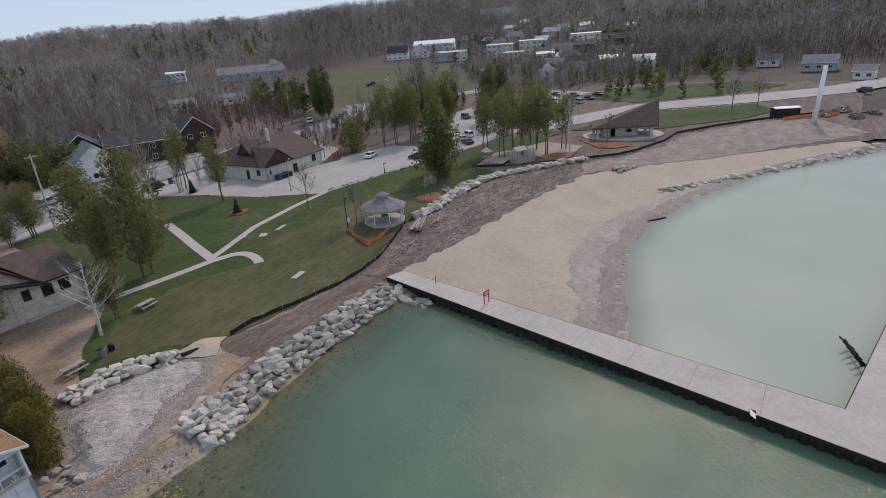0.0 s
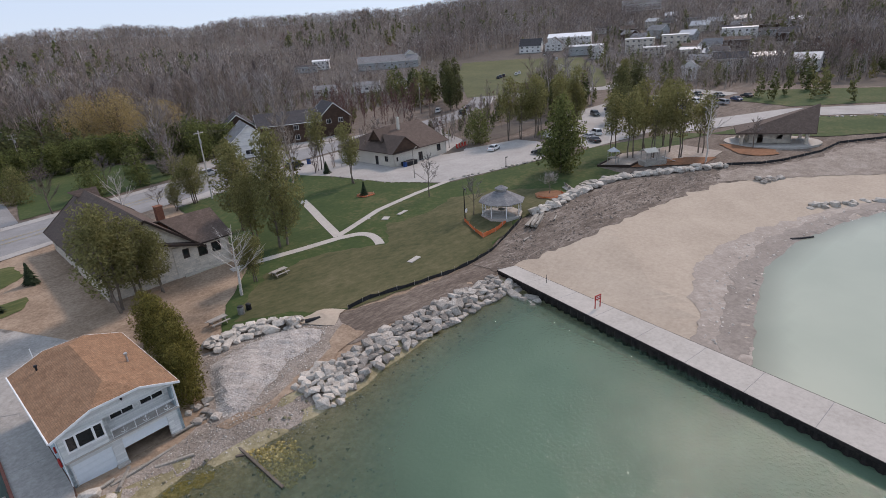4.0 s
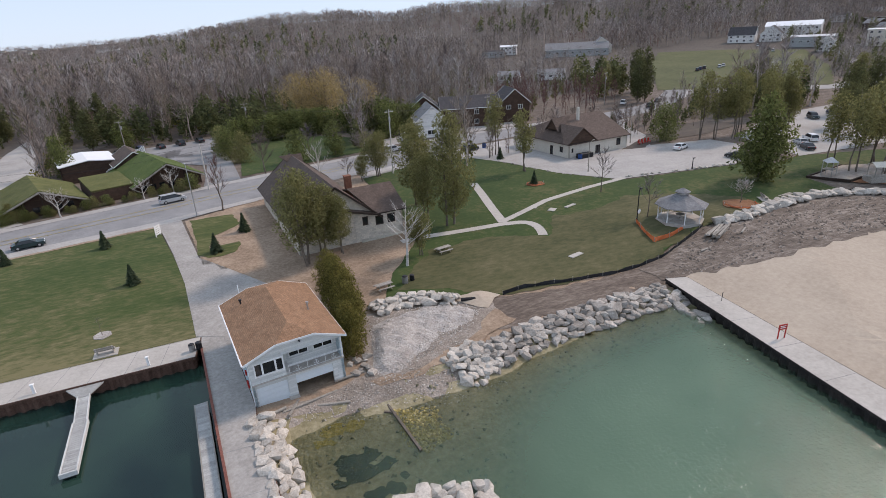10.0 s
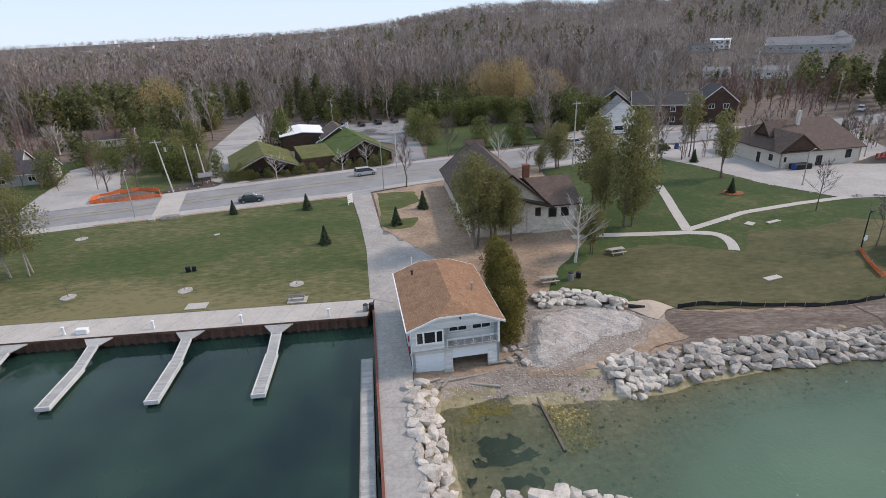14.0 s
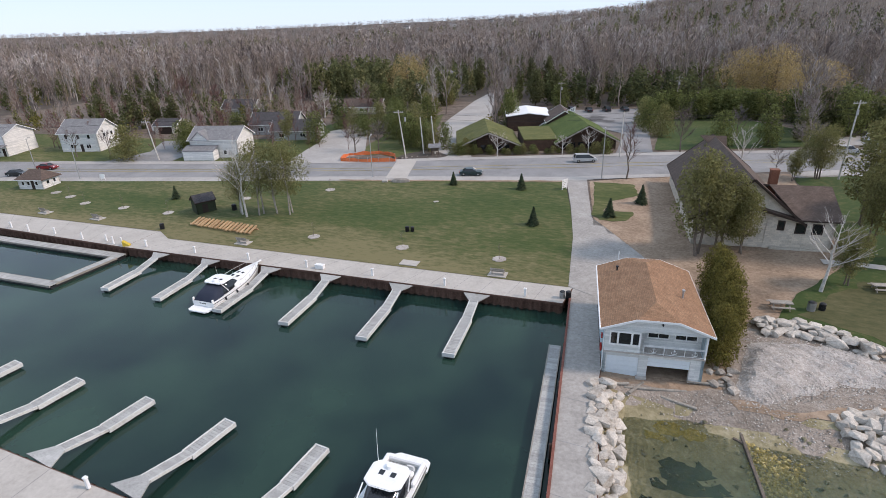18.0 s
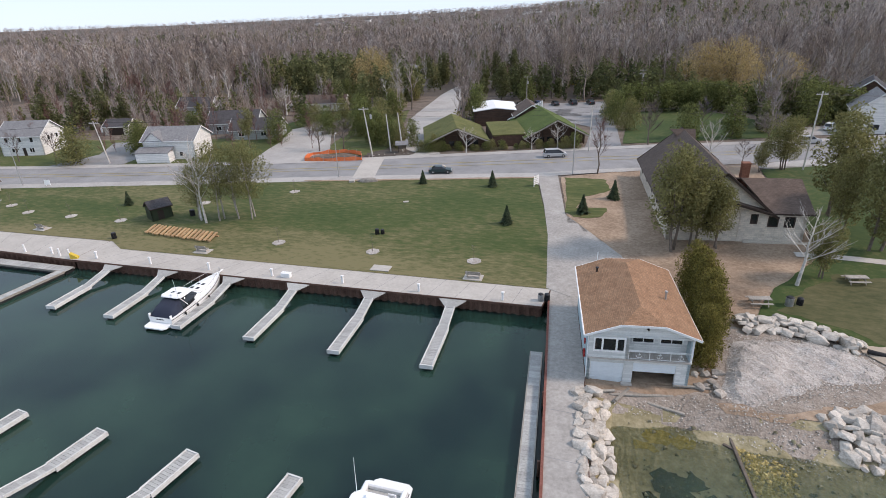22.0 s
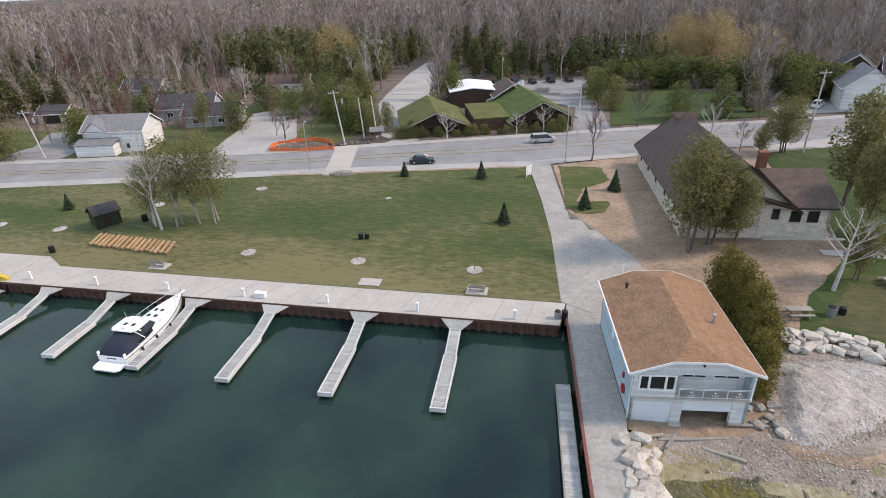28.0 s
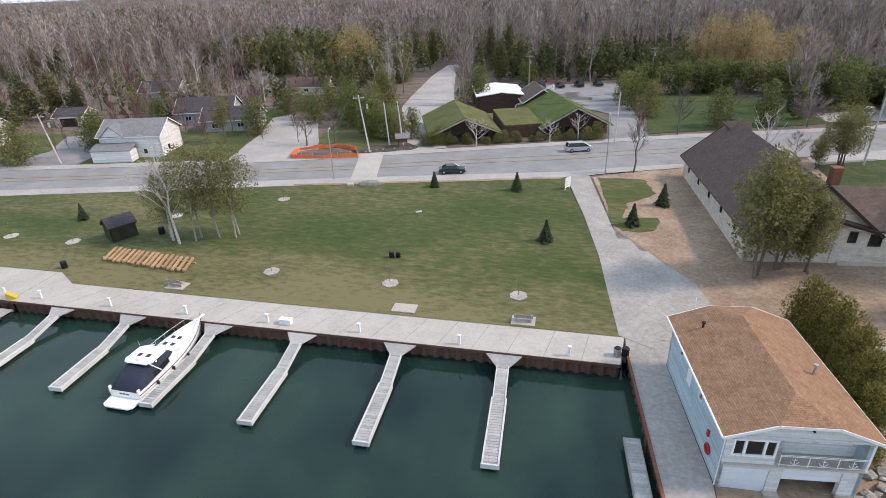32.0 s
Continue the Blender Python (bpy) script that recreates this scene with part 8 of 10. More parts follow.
def village():
    rnd = random.Random(8)
    def block(name, x, y, rz, w, d, h, rise, wm, rm, label, rows=1, cols=3, along="x", hip=0.0):
        wins = [("front", w * (i + 0.5) / cols, h * (j + 0.55) / rows, min(1.6, w / cols * 0.5), 1.3) for i in range(cols) for j in range(rows)]
        wins += [("left", d * (i + 0.5) / 2, h * (j + 0.55) / rows, 1.2, 1.3) for i in range(2) for j in range(rows)]
        house(name, x, y, rz, w, d, h, h + rise, wm, rm, label, "building", wins, along=along, over=0.4, hip=hip)
    block("white_gabled_inn", 372, 268, -60, 18, 12, 5.5, 5.5, CLAP_WHITE, DARK_ROOF, "white gabled house with a steep dark roof", 2, 4)
    block("white_gabled_inn", 386, 252, -60, 14, 12, 5.5, 5.5, CLAP_WHITE, DARK_ROOF, "white gabled house with a steep dark roof", 2, 3, "y")
    block("white_hall", 402, 262, -60, 36, 16, 8.5, 3.0, CLAP_WHITE, WHITE_ROOF, "long white hall with a white roof", 2, 7)
    block("blue_building", 368, 214, -62, 25, 12, 6.5, 1.0, CLAP_GREY, METAL_ROOF, "low blue-grey building with metal roof", 1, 6)
    block("white_cottage", 356, 186, -62, 9, 9, 5.5, 3.6, CLAP_WHITE, GREY_ROOF, "white gabled cottage with a grey roof", 2, 2, "y")
    block("tan_block", 388, 178, -64, 20, 16, 9.5, 0.5, CREAM, METAL_ROOF, "three-storey tan block with a flat roof", 3, 5)
    block("tan_block", 404, 158, -64, 18, 16, 10.5, 0.5, CREAM, METAL_ROOF, "three-storey tan block with a flat roof", 3, 4)
    block("tan_block", 366, 150, -64, 14, 12, 6.5, 0.5, CREAM, METAL_ROOF, "two-storey tan block with a flat roof", 2, 4)
    block("yellow_building", 338, 110, -66, 11, 12, 8, 1.0, CREAM, METAL_ROOF, "yellowish corner building with a flat roof", 2, 3)
    block("long_brown_shop", 412, 132, -68, 30, 12, 5.5, 2.0, CLAP_BROWN, BROWN_ROOF, "long brown shop row", 1, 7)
    block("white_block", 456, 138, -68, 24, 14, 9, 0.6, CLAP_WHITE, METAL_ROOF, "white two-storey block with a flat roof", 2, 5)
    block("white_garage", 262, 70, -66, 7.5, 8, 6.0, 2.6, CLAP_WHITE, GREY_ROOF, "white gabled garage house", 2, 1, "y")
    block("upper_lodge", 632, 336, -62, 44, 14, 9, 4.0, CLAP_WHITE, GREY_ROOF, "white lodge on the hill", 2, 9)
    block("green_roofed_cottage", 314, -18, -86, 9.5, 9, 3.2, 2.2, CLAP_WHITE, material("green_shingles", [(0.03, 0.07, 0.05), (0.05, 0.10, 0.07)], 0.6, 0.9), "white cottage with a green roof", 1, 2)
    block("grey_cottage", 292, -38, -92, 12, 10, 3.6, 2.8, CLAP_GREY, GREY_ROOF, "grey cottage behind bare trees", 1, 3)
    block("yellow_house", 524, -20, -92, 17, 12, 7, 4.5, CREAM, GREY_ROOF, "yellow gabled house on the slope", 2, 4)
    block("grey_house", 486, -44, -95, 22, 12, 6, 3, CLAP_GREY, GREY_ROOF, "large grey house with pale roof", 2, 5)
    block("white_cottage", 264, -56, -98, 6.5, 7, 3, 2, CLAP_WHITE, GREY_ROOF, "small white cottage by the street", 1, 2)
    block("brown_row", 496, 142, -70, 30, 12, 6, 2.4, CLAP_BROWN, BROWN_ROOF, "brown row of shops", 1, 6)
    block("white_house", 536, 120, -72, 15, 10, 5, 2.4, CLAP_WHITE, WHITE_ROOF, "white house on the slope", 1, 3)
    core = [(258, 62), (330, 104), (396, 150), (436, 200), (470, 280), (560, 260), (540, 140), (480, 84), (350, 46), (300, 24)]
    spots = []
    while len(spots) < 34:
        x, y = rnd.uniform(255, 600), rnd.uniform(20, 300)
        if inside(np.array([x]), np.array([y]), core)[0] and all((x - a) ** 2 + (y - b) ** 2 > 20 ** 2 for a, b in spots):
            spots.append((x, y))
    for x, y in spots:
        block("village_house", x, y, rnd.uniform(-100, -50), rnd.uniform(10, 18), rnd.uniform(8, 12), rnd.uniform(4, 7.5), rnd.uniform(1.4, 3.6), rnd.choice([CLAP_WHITE, CLAP_GREY, CREAM, CLAP_BROWN]), rnd.choice([GREY_ROOF, METAL_ROOF, DARK_ROOF, BROWN_ROOF]), "pale village house among bare trees", 2, 3)
    # school behind the inn
    block("school", 250, 330, -34, 48, 20, 5.5, 4.6, CLAP_GREY, GREY_ROOF, "long grey school with a pale metal roof", 1, 8)
    block("school_wing", 284, 318, -34, 16, 22, 6.0, 6.0, CREAM, GREY_ROOF, "tan gabled school wing", 1, 2, "y")
    block("white_clinic", 238, 384, -34, 14, 10, 7, 1, CLAP_WHITE, WHITE_ROOF, "white building among trees", 2, 4)
    block("grey_shed", 218, 378, -34, 18, 10, 4.5, 1.4, CLAP_GREY, DARK_ROOF, "grey shed among trees", 1, 4)
    for x, y, w in ((148, 214, 12), (168, 206, 14), (186, 196, 9)):
        block("white_outbuilding", x, y, -34, w, 8, 4, 1.6, CLAP_WHITE, GREY_ROOF, "white outbuilding behind bare trees", 1, 3)
    # far farms and houses on the plain
    for i in range(46):
        az, ds = math.radians(rnd.uniform(-30, -3)), rnd.uniform(1300, 2600)
        x, y = 10 + ds * math.sin(az), -50 + ds * math.cos(az)
        block("far_house", x, y, rnd.uniform(-30, 30), rnd.uniform(12, 22), 10, rnd.uniform(4, 6.5), 2.4, rnd.choice([CLAP_WHITE, CREAM, CLAP_GREY]), rnd.choice([GREY_ROOF, DARK_ROOF]), "pale house on the far plain", 1, 1)


village()


def pavilion():
    top = thing("picnic_pavilion", 152.5, -9.2, g1(152, -9), -62, "stone picnic pavilion under a sweeping brown roof", "pavilion")
    bm = bmesh.new()
    pts = [(10.4 * math.cos(a * 0.2618), 7.8 * math.sin(a * 0.2618)) for a in range(24)]
    prism(bm, pts, -0.3, 0.22)
    part("terrace", bm, CONCRETE, top, "pale round concrete terrace")
    cs = [(-5.5, -2.5), (3.5, -2.5), (3.5, 3.5), (-5.5, 3.5)]
    wall(top, cs[0], cs[1], 0.2, 2.9, STONE_WALL, openings=[(2.0, 3.2, 0.2, 2.3), (6.0, 7.2, 1.2, 2.1)])
    for i in (1, 2, 3):
        wall(top, cs[i], cs[(i + 1) % 4], 0.2, 2.9, STONE_WALL)
    slope(top, [(-8.4, -5.2, 3.0), (7.8, -5.2, 3.1), (9.2, 2.2, 8.6), (-3, 4.5, 4.2)], BROWN_ROOF, 0.3)
    slope(top, [(7.9, -5.1, 3.1), (8.6, 6.0, 3.2), (9.2, 2.2, 8.6)], BROWN_ROOF, 0.3)
    slope(top, [(8.6, 6.0, 3.2), (-8.0, 5.6, 3.0), (-3, 4.4, 4.2), (9.1, 2.2, 8.6)], BROWN_ROOF, 0.3)
    slope(top, [(-8.0, 5.6, 3.0), (-8.4, -5.2, 3.0), (-3, 4.4, 4.2)], BROWN_ROOF, 0.3)
    for x, y in ((6.4, -3.6), (6.6, 4.2), (-7, -4), (-7, 4.2)):
        bm = bmesh.new()
        box(bm, (x, y, 1.5), (0.7, 0.7, 3.0), bevel=0.05)
        unwrap(part("stone_pier", bm, STONE_WALL, top))


pavilion()


def gazebo():
    top = thing("gazebo", 73.2, 5.2, g1(73, 5), 12, "eight-sided open gazebo with a grey shingle roof", "gazebo")
    n = 8
    ring = lambda r, z, o=0: [(r * math.cos(6.2832 * (i + o) / n), r * math.sin(6.2832 * (i + o) / n), z) for i in range(n)]
    bm = bmesh.new()
    prism(bm, [p[:2] for p in ring(3.7, 0)], -0.3, 0.28)
    part("floor_slab", bm, CONCRETE, top)
    lo, hi = ring(4.1, 2.75), ring(0.9, 4.35)
    for i in range(n):
        j = (i + 1) % n
        slope(top, [lo[i], lo[j], hi[j], hi[i]], GREY_ROOF, 0.1)
    lo, hi = ring(1.2, 4.75), ring(0.05, 5.35)
    for i in range(n):
        j = (i + 1) % n
        slope(top, [lo[i], lo[j], hi[j]], GREY_ROOF, 0.06, "cupola_roof")
    bm = bmesh.new()
    rod(bm, (0, 0, 4.2), (0, 0, 4.8), 0.85, 0.85, 8)
    part("cupola", bm, GALV, top)
    for p in ring(3.4, 0):
        bm = bmesh.new()
        rod(bm, (p[0], p[1], 0.2), (p[0], p[1], 2.75), 0.09, n=6)
        part("post", bm, WHITE, top)
    pts = ring(3.4, 0)
    for i in range(n - 1):
        bm = bmesh.new()
        a, b = Vector(pts[i]), Vector(pts[i + 1])
        for z in (0.45, 1.1):
            rod(bm, a + Vector((0, 0, z)), b + Vector((0, 0, z)), 0.03, n=5)
        for k in range(1, 8):
            p = a.lerp(b, k / 8)
            rod(bm, p + Vector((0, 0, 0.45)), p + Vector((0, 0, 1.1)), 0.015, n=4)
        part("railing", bm, GALV, top)
    bm = bmesh.new()
    rod(bm, (0, 0, 0.2), (0, 0, 0.95), 0.08, n=6)
    rod(bm, (0, 0, 0.95), (0, 0, 1.02), 0.7, n=10)
    part("table", bm, WOOD_GREY, top)


gazebo()
# ---- harbour things ----
def finger_dock(x_tip, y_tip, x_root, y_root, z_root=1.35, label="grey planked floating finger dock"):
    """A wedge plate at the quay, a narrow ramp and a wider float to the tip."""
    d = math.hypot(x_tip - x_root, y_tip - y_root)
    rz = math.degrees(math.atan2(y_tip - y_root, x_tip - x_root)) - 90
    top = thing("finger_dock", x_root, y_root, 0, rz, label, "dock", "finger docks")
    bm = bmesh.new()
    slab(bm, [(-1.7, 0.1, z_root), (0.5, 1.9, z_root - 0.12), (-0.5, 1.9, z_root - 0.12)], 0.12)
    slab(bm, [(1.7, 0.1, z_root), (0.5, 1.9, z_root - 0.12), (-1.7, 0.1, z_root)], 0.12)
    part("hinge_plate", bm, DOCK_GREY, top)
    y0, y1 = 1.7, 5.2
    z0, z1 = z_root - 0.12, 0.62
    for s in (-1, 1):
        bm = bmesh.new()
        slab(bm, [(s * 0.52 - 0.05, y0, z0 + 0.05), (s * 0.52 + 0.05, y0, z0 + 0.05), (s * 0.52 + 0.05, y1, z1 + 0.05), (s * 0.52 - 0.05, y1, z1 + 0.05)], 0.28)
        part("ramp_beam", bm, PALE_BEAM, top)
    for i in range(14):
        f0, f1 = i / 14, (i + 0.95) / 14
        bm = bmesh.new()
        slab(bm, [(-0.47, y0 + (y1 - y0) * f0, z0 + (z1 - z0) * f0), (0.47, y0 + (y1 - y0) * f0, z0 + (z1 - z0) * f0), (0.47, y0 + (y1 - y0) * f1, z0 + (z1 - z0) * f1), (-0.47, y0 + (y1 - y0) * f1, z0 + (z1 - z0) * f1)], 0.05)
        part("plank", bm, DOCK_GREY, top)
    bm = bmesh.new()
    box(bm, (0, (y1 + d) / 2, 0.555), (1.08, d - y1 - 0.1, 0.03))
    part("sub_deck", bm, DOCK_GREY, top)
    n = int((d - y1) / 0.28)
    plank = bmesh.new()
    box(plank, (0, 0, 0), (1.06, 0.262, 0.045))
    me = bpy.data.meshes.new("plank")
    plank.to_mesh(me)
    plank.free()
    me.materials.append(DOCK_GREY)
    for i in range(n):
        shared("plank", me, top, pose(0, y1 + 0.14 + (d - y1) * i / n, 0.60))
    for s in (-1, 1):
        bm = bmesh.new()
        box(bm, (s * 0.60, (y1 + d) / 2, 0.47), (0.13, d - y1, 0.46), bevel=0.015)
        part("side_beam", bm, PALE_BEAM, top, "pale weathered side beam")
    bm = bmesh.new()
    box(bm, (0, d, 0.47), (1.38, 0.14, 0.46), bevel=0.015)
    part("end_beam", bm, PALE_BEAM, top)
    for k in range(3):
        bm = bmesh.new()
        box(bm, (0, y1 + 0.9 + (d - y1 - 1.6) * k / 2, 0.12), (0.9, 1.2, 0.55), bevel=0.05)
        part("float", bm, DARK, top)
    for s, yy in ((-1, d - 0.3), (1, d - 0.3), (1, (y1 + d) / 2)):
        bm = bmesh.new()
        rod(bm, (s * 0.6, yy - 0.12, 0.72), (s * 0.6, yy + 0.12, 0.72), 0.03, n=5)
        rod(bm, (s * 0.6, yy, 0.66), (s * 0.6, yy, 0.72), 0.03, n=5)
        part("cleat", bm, GALV, top)


for xt, xr, yr in ((-58.6, -59.5, -2.9), (-49.3, -50.2, -2.7), (-39.4, -39.8, -2.4), (-29.6, -30.3, -2.0), (-19.3, -20.0, -1.7), (-9.1, -9.9, -1.4)):
    finger_dock(xt, -13.75, xr, yr)
for xt, xr in ((-42.3, -43.2), (-33.0, -34.2), (-23.6, -24.9), (-14.2, -15.0), (-51.6, -52.4)):
    finger_dock(xt, -29.4, xr, -38.8)


def fixed_dock(name, pts, z, label):
    top = thing(name, 0, 0, 0, 0, label, "dock")
    for (x0, y0), (x1, y1), w in pts:
        d = math.hypot(x1 - x0, y1 - y0)
        rz = math.degrees(math.atan2(y1 - y0, x1 - x0))
        n = max(2, int(d / 0.3))
        bm = bmesh.new()
        box(bm, (0, 0, 0), (d, w - 0.2, 0.04))
        part("sub_deck", bm, DOCK_GREY, top, m=pose((x0 + x1) / 2, (y0 + y1) / 2, z - 0.055, 0, 0, rz))
        bm = bmesh.new()
        box(bm, (0, 0, 0), (d / n * 0.95, w - 0.24, 0.06))
        me = bpy.data.meshes.new("plank")
        bm.to_mesh(me)
        bm.free()
        me.materials.append(DOCK_GREY)
        for i in range(n):
            f = (i + 0.5) / n
            shared("plank", me, top, pose(x0 + (x1 - x0) * f, y0 + (y1 - y0) * f, z, 0, 0, rz))
        for s in (-1, 1):
            bm = bmesh.new()
            box(bm, (0, s * (w / 2 - 0.06), 0), (d, 0.12, 0.3), bevel=0.015)
            part("side_beam", bm, WOOD_GREY, top, m=pose((x0 + x1) / 2, (y0 + y1) / 2, z - 0.1, 0, 0, rz))
        bm = bmesh.new()
        box(bm, (0, 0, 0), (d, w * 0.8, 0.45))
        part("float", bm, DARK, top, m=pose((x0 + x1) / 2, (y0 + y1) / 2, 0.1, 0, 0, rz))


fixed_dock("side_dock", [((1.0, -9.0), (3.6, -37.5), 1.25)], 0.75, "long grey plank walkway along the pier wall")
fixed_dock("launch_dock", [((-66.5, -4.6), (-96, -5.2), 1.7), ((-67.2, -5.4), (-67.6, -14.6), 1.4), ((-66.9, -14.9), (-81.5, -15.4), 1.5)], 0.55, "pale floating launch dock round a pen")
for x, y in ((2.0, -9.5), (2.6, -16), (3.3, -24), (3.9, -31)):
    p = thing("dock_pile", x, y, 0, 0, "rust-red steel fender pile at the pier wall", "pile", "fender piles")
    bm = bmesh.new()
    rod(bm, (0, 0, -2), (0, 0, 1.5), 0.12, n=8)
    part("pile", bm, STEEL_RUST, p)
WALER = thing("fender_rail", 0, 0, 0, 0, "rust-red fender rail along the pier edge", "rail")
bm = bmesh.new()
for (x0, y0), (x1, y1) in (((1.0, 0.6), (4.0, -28.7)), ((4.0, -28.7), (4.9, -39.4))):
    d = math.hypot(x1 - x0, y1 - y0)
    box(bm, ((x0 + x1) / 2 + 0.02, (y0 + y1) / 2, 1.60), (d, 0.22, 0.16), math.degrees(math.atan2(y1 - y0, x1 - x0)))
part("rail", bm, material("rust_red_rail", [(0.13, 0.045, 0.032), (0.20, 0.075, 0.055), (0.26, 0.11, 0.085)], 1.0, 0.85), WALER)


def cruiser(name, x, y, rz, label, length=11.3, cover=True):
    """A white motor cruiser: hull, crowned foredeck, screen, hard top, cockpit; its bow along +y, its stern at y = 0."""
    top = thing(name, x, y, 0, rz, label, "boat")
    L = length

    def loft(rings, mat, nm, lab="", smooth=True, close=False):
        b = bmesh.new()
        rr = [[b.verts.new(q) for q in ring] for ring in rings]
        n = len(rr[0])
        for p, q in zip(rr, rr[1:]):
            for i in range(n if close else n - 1):
                b.faces.new((p[i], p[(i + 1) % n], q[(i + 1) % n], q[i]))
        b.faces.new(rr[0])
        b.faces.new(rr[-1][::-1])
        bmesh.ops.recalc_face_normals(b, faces=b.faces[:])
        return part(nm, b, mat, top, lab, smooth)

    def beam(f):
        return 1.74 * (1 - max(0.0, (f - 0.42) / 0.58) ** 2.1) * (0.93 + 0.07 * min(1, f / 0.3)) + 0.03

    def sheer(f):
        return 1.08 + 0.80 * f * f

    def arch(yy, w, z0, z1, n=9, power=0.55):
        return [(-w * math.cos(math.pi * i / (n - 1)), yy, z0 + (z1 - z0) * math.sin(math.pi * i / (n - 1)) ** power) for i in range(n)]

    fs = [0, 0.08, 0.2, 0.32, 0.44, 0.55, 0.65, 0.74, 0.82, 0.89, 0.95, 1.0]
    rings = []
    for f in fs:
        w, z = beam(f), sheer(f)
        wl = w * (0.88 - 0.45 * f * f)
        y0, yt = f * L - 0.55 * f ** 6, f * L
        rings.append([(0, y0, -0.45 + 0.5 * f ** 4), (wl, y0, 0.06 + 0.15 * f ** 3), (w * 0.97, y0 + (yt - y0) * 0.6, z * 0.6), (w, yt, z), (-w, yt, z), (-w * 0.97, y0 + (yt - y0) * 0.6, z * 0.6), (-wl, y0, 0.06 + 0.15 * f ** 3)])
    loft(rings, GELCOAT, "hull", "glossy white hull", False, True)
    for sx in (-1, 1):
        bm = bmesh.new()
        for f0, f1 in zip(fs, fs[1:]):
            rod(bm, (sx * beam(f0), f0 * L, sheer(f0) - 0.16), (sx * beam(f1), f1 * L, sheer(f1) - 0.16), 0.035, n=5)
        part("rub_rail", bm, DARK, top, "thin dark rub rail")
    bm = bmesh.new()
    prism(bm, [(-1.15, -1.25), (1.15, -1.25), (1.5, -1.0), (1.62, -0.02), (-1.62, -0.02), (-1.5, -1.0)], 0.26, 0.40)
    part("swim_platform", bm, GELCOAT, top)
    loft([arch(f * L, beam(f) * k, sheer(f) - 0.02, sheer(f) + h) for f, k, h in ((0.40, 0.80, 0.62), (0.48, 0.80, 0.60), (0.58, 0.78, 0.50), (0.70, 0.74, 0.36), (0.82, 0.66, 0.22), (0.92, 0.5, 0.10))], GELCOAT, "foredeck", "crowned white foredeck")
    a, b = (0.18, 0.42) if cover else (0.21, 0.47)
    loft([arch((a + 0.03) * L, 1.42, 1.1, 2.52, 7, 0.3), arch((b - 0.08) * L, 1.40, 1.2, 2.56, 7, 0.3), arch((b + 0.06) * L, 1.22, 1.3, 1.86, 7, 0.4), arch((b + 0.13) * L, 0.9, 1.4, 1.76, 7, 0.5)], GLASS, "windscreen", "dark wraparound windscreen and side windows")
    for sx in (-1, 1):
        for f0, f1 in ((a + 0.02, a + 0.10), (b - 0.02, b + 0.11)):
            bm = bmesh.new()
            rod(bm, (sx * 1.44, f1 * L, 1.35 if f0 < 0.3 else 1.75), (sx * 1.36, f0 * L, 2.6), 0.06, n=5)
            part("top_strut", bm, GELCOAT, top)
    bm = bmesh.new()
    c = 0.42
    prism(bm, [(-1.5, a * L + c), (-1.5 + c, a * L), (1.5 - c, a * L), (1.5, a * L + c), (1.45, b * L - c), (1.45 - c * 1.4, b * L), (-1.45 + c * 1.4, b * L), (-1.45, b * L - c)], 2.58, 2.72)
    bmesh.ops.bevel(bm, geom=bm.edges[:], offset=0.05, segments=2, affect="EDGES")
    part("hardtop", bm, GELCOAT, top, "white hard top with rounded corners")
    if cover:
        loft([arch(0.06, 1.5, 1.0, 1.22, 9, 0.35), arch(0.09 * L, 1.52, 1.06, 1.95, 9, 0.35), arch((a + 0.02) * L, 1.46, 1.1, 2.56, 9, 0.35)], NAVY_CANVAS, "canvas_cover", "dark navy canvas cockpit cover")
        for sx in (-1, 1):
            bm = bmesh.new()
            box(bm, (sx * 1.5, 0.1, 1.22), (0.16, 0.3, 0.5), bevel=0.04)
            part("stern_horn", bm, GELCOAT, top)
        for i in range(3):
            bm = bmesh.new()
            box(bm, (-0.4 + 0.36 * i, -0.015, 0.84), (0.26, 0.02, 0.13))
            part("stern_mark", bm, DARK, top)
    else:
        bm = bmesh.new()
        box(bm, (0, 1.2, 1.1), (2.5, 1.7, 0.04))
        part("cockpit_floor", bm, DOCK_GREY, top, "grey cockpit sole")
        for sx in (-1, 1):
            bm = bmesh.new()
            box(bm, (sx * 1.48, 1.2, 1.28), (0.36, 2.3, 0.5), bevel=0.1)
            part("coaming", bm, GELCOAT, top)
        bm = bmesh.new()
        box(bm, (0, 0.2, 1.26), (3.0, 0.5, 0.46), bevel=0.1)
        part("stern_seat", bm, GELCOAT, top)
        for sx, yy in ((-0.9, 1.5), (0.75, 1.85)):
            bm = bmesh.new()
            box(bm, (sx, yy, 1.4), (0.6, 0.6, 0.5), bevel=0.12)
            box(bm, (sx, yy - 0.3, 1.75), (0.6, 0.14, 0.5), bevel=0.05)
            part("seat", bm, GELCOAT, top)
    hatches = [(sx * 0.45, (a * 0.55 + b * 0.45) * L, 2.735) for sx in (-1, 1)] + [(sx * 0.42, 0.56 * L, sheer(0.56) + 0.53) for sx in (-1, 1)] + [(sx * 0.36, 0.66 * L, sheer(0.66) + 0.41) for sx in (-1, 1)]
    for hx, hy, hz in hatches:
        bm = bmesh.new()
        box(bm, (hx, hy, hz), (0.38, 0.42, 0.05), bevel=0.012)
        part("hatch", bm, GLASS, top)
    prev = {}
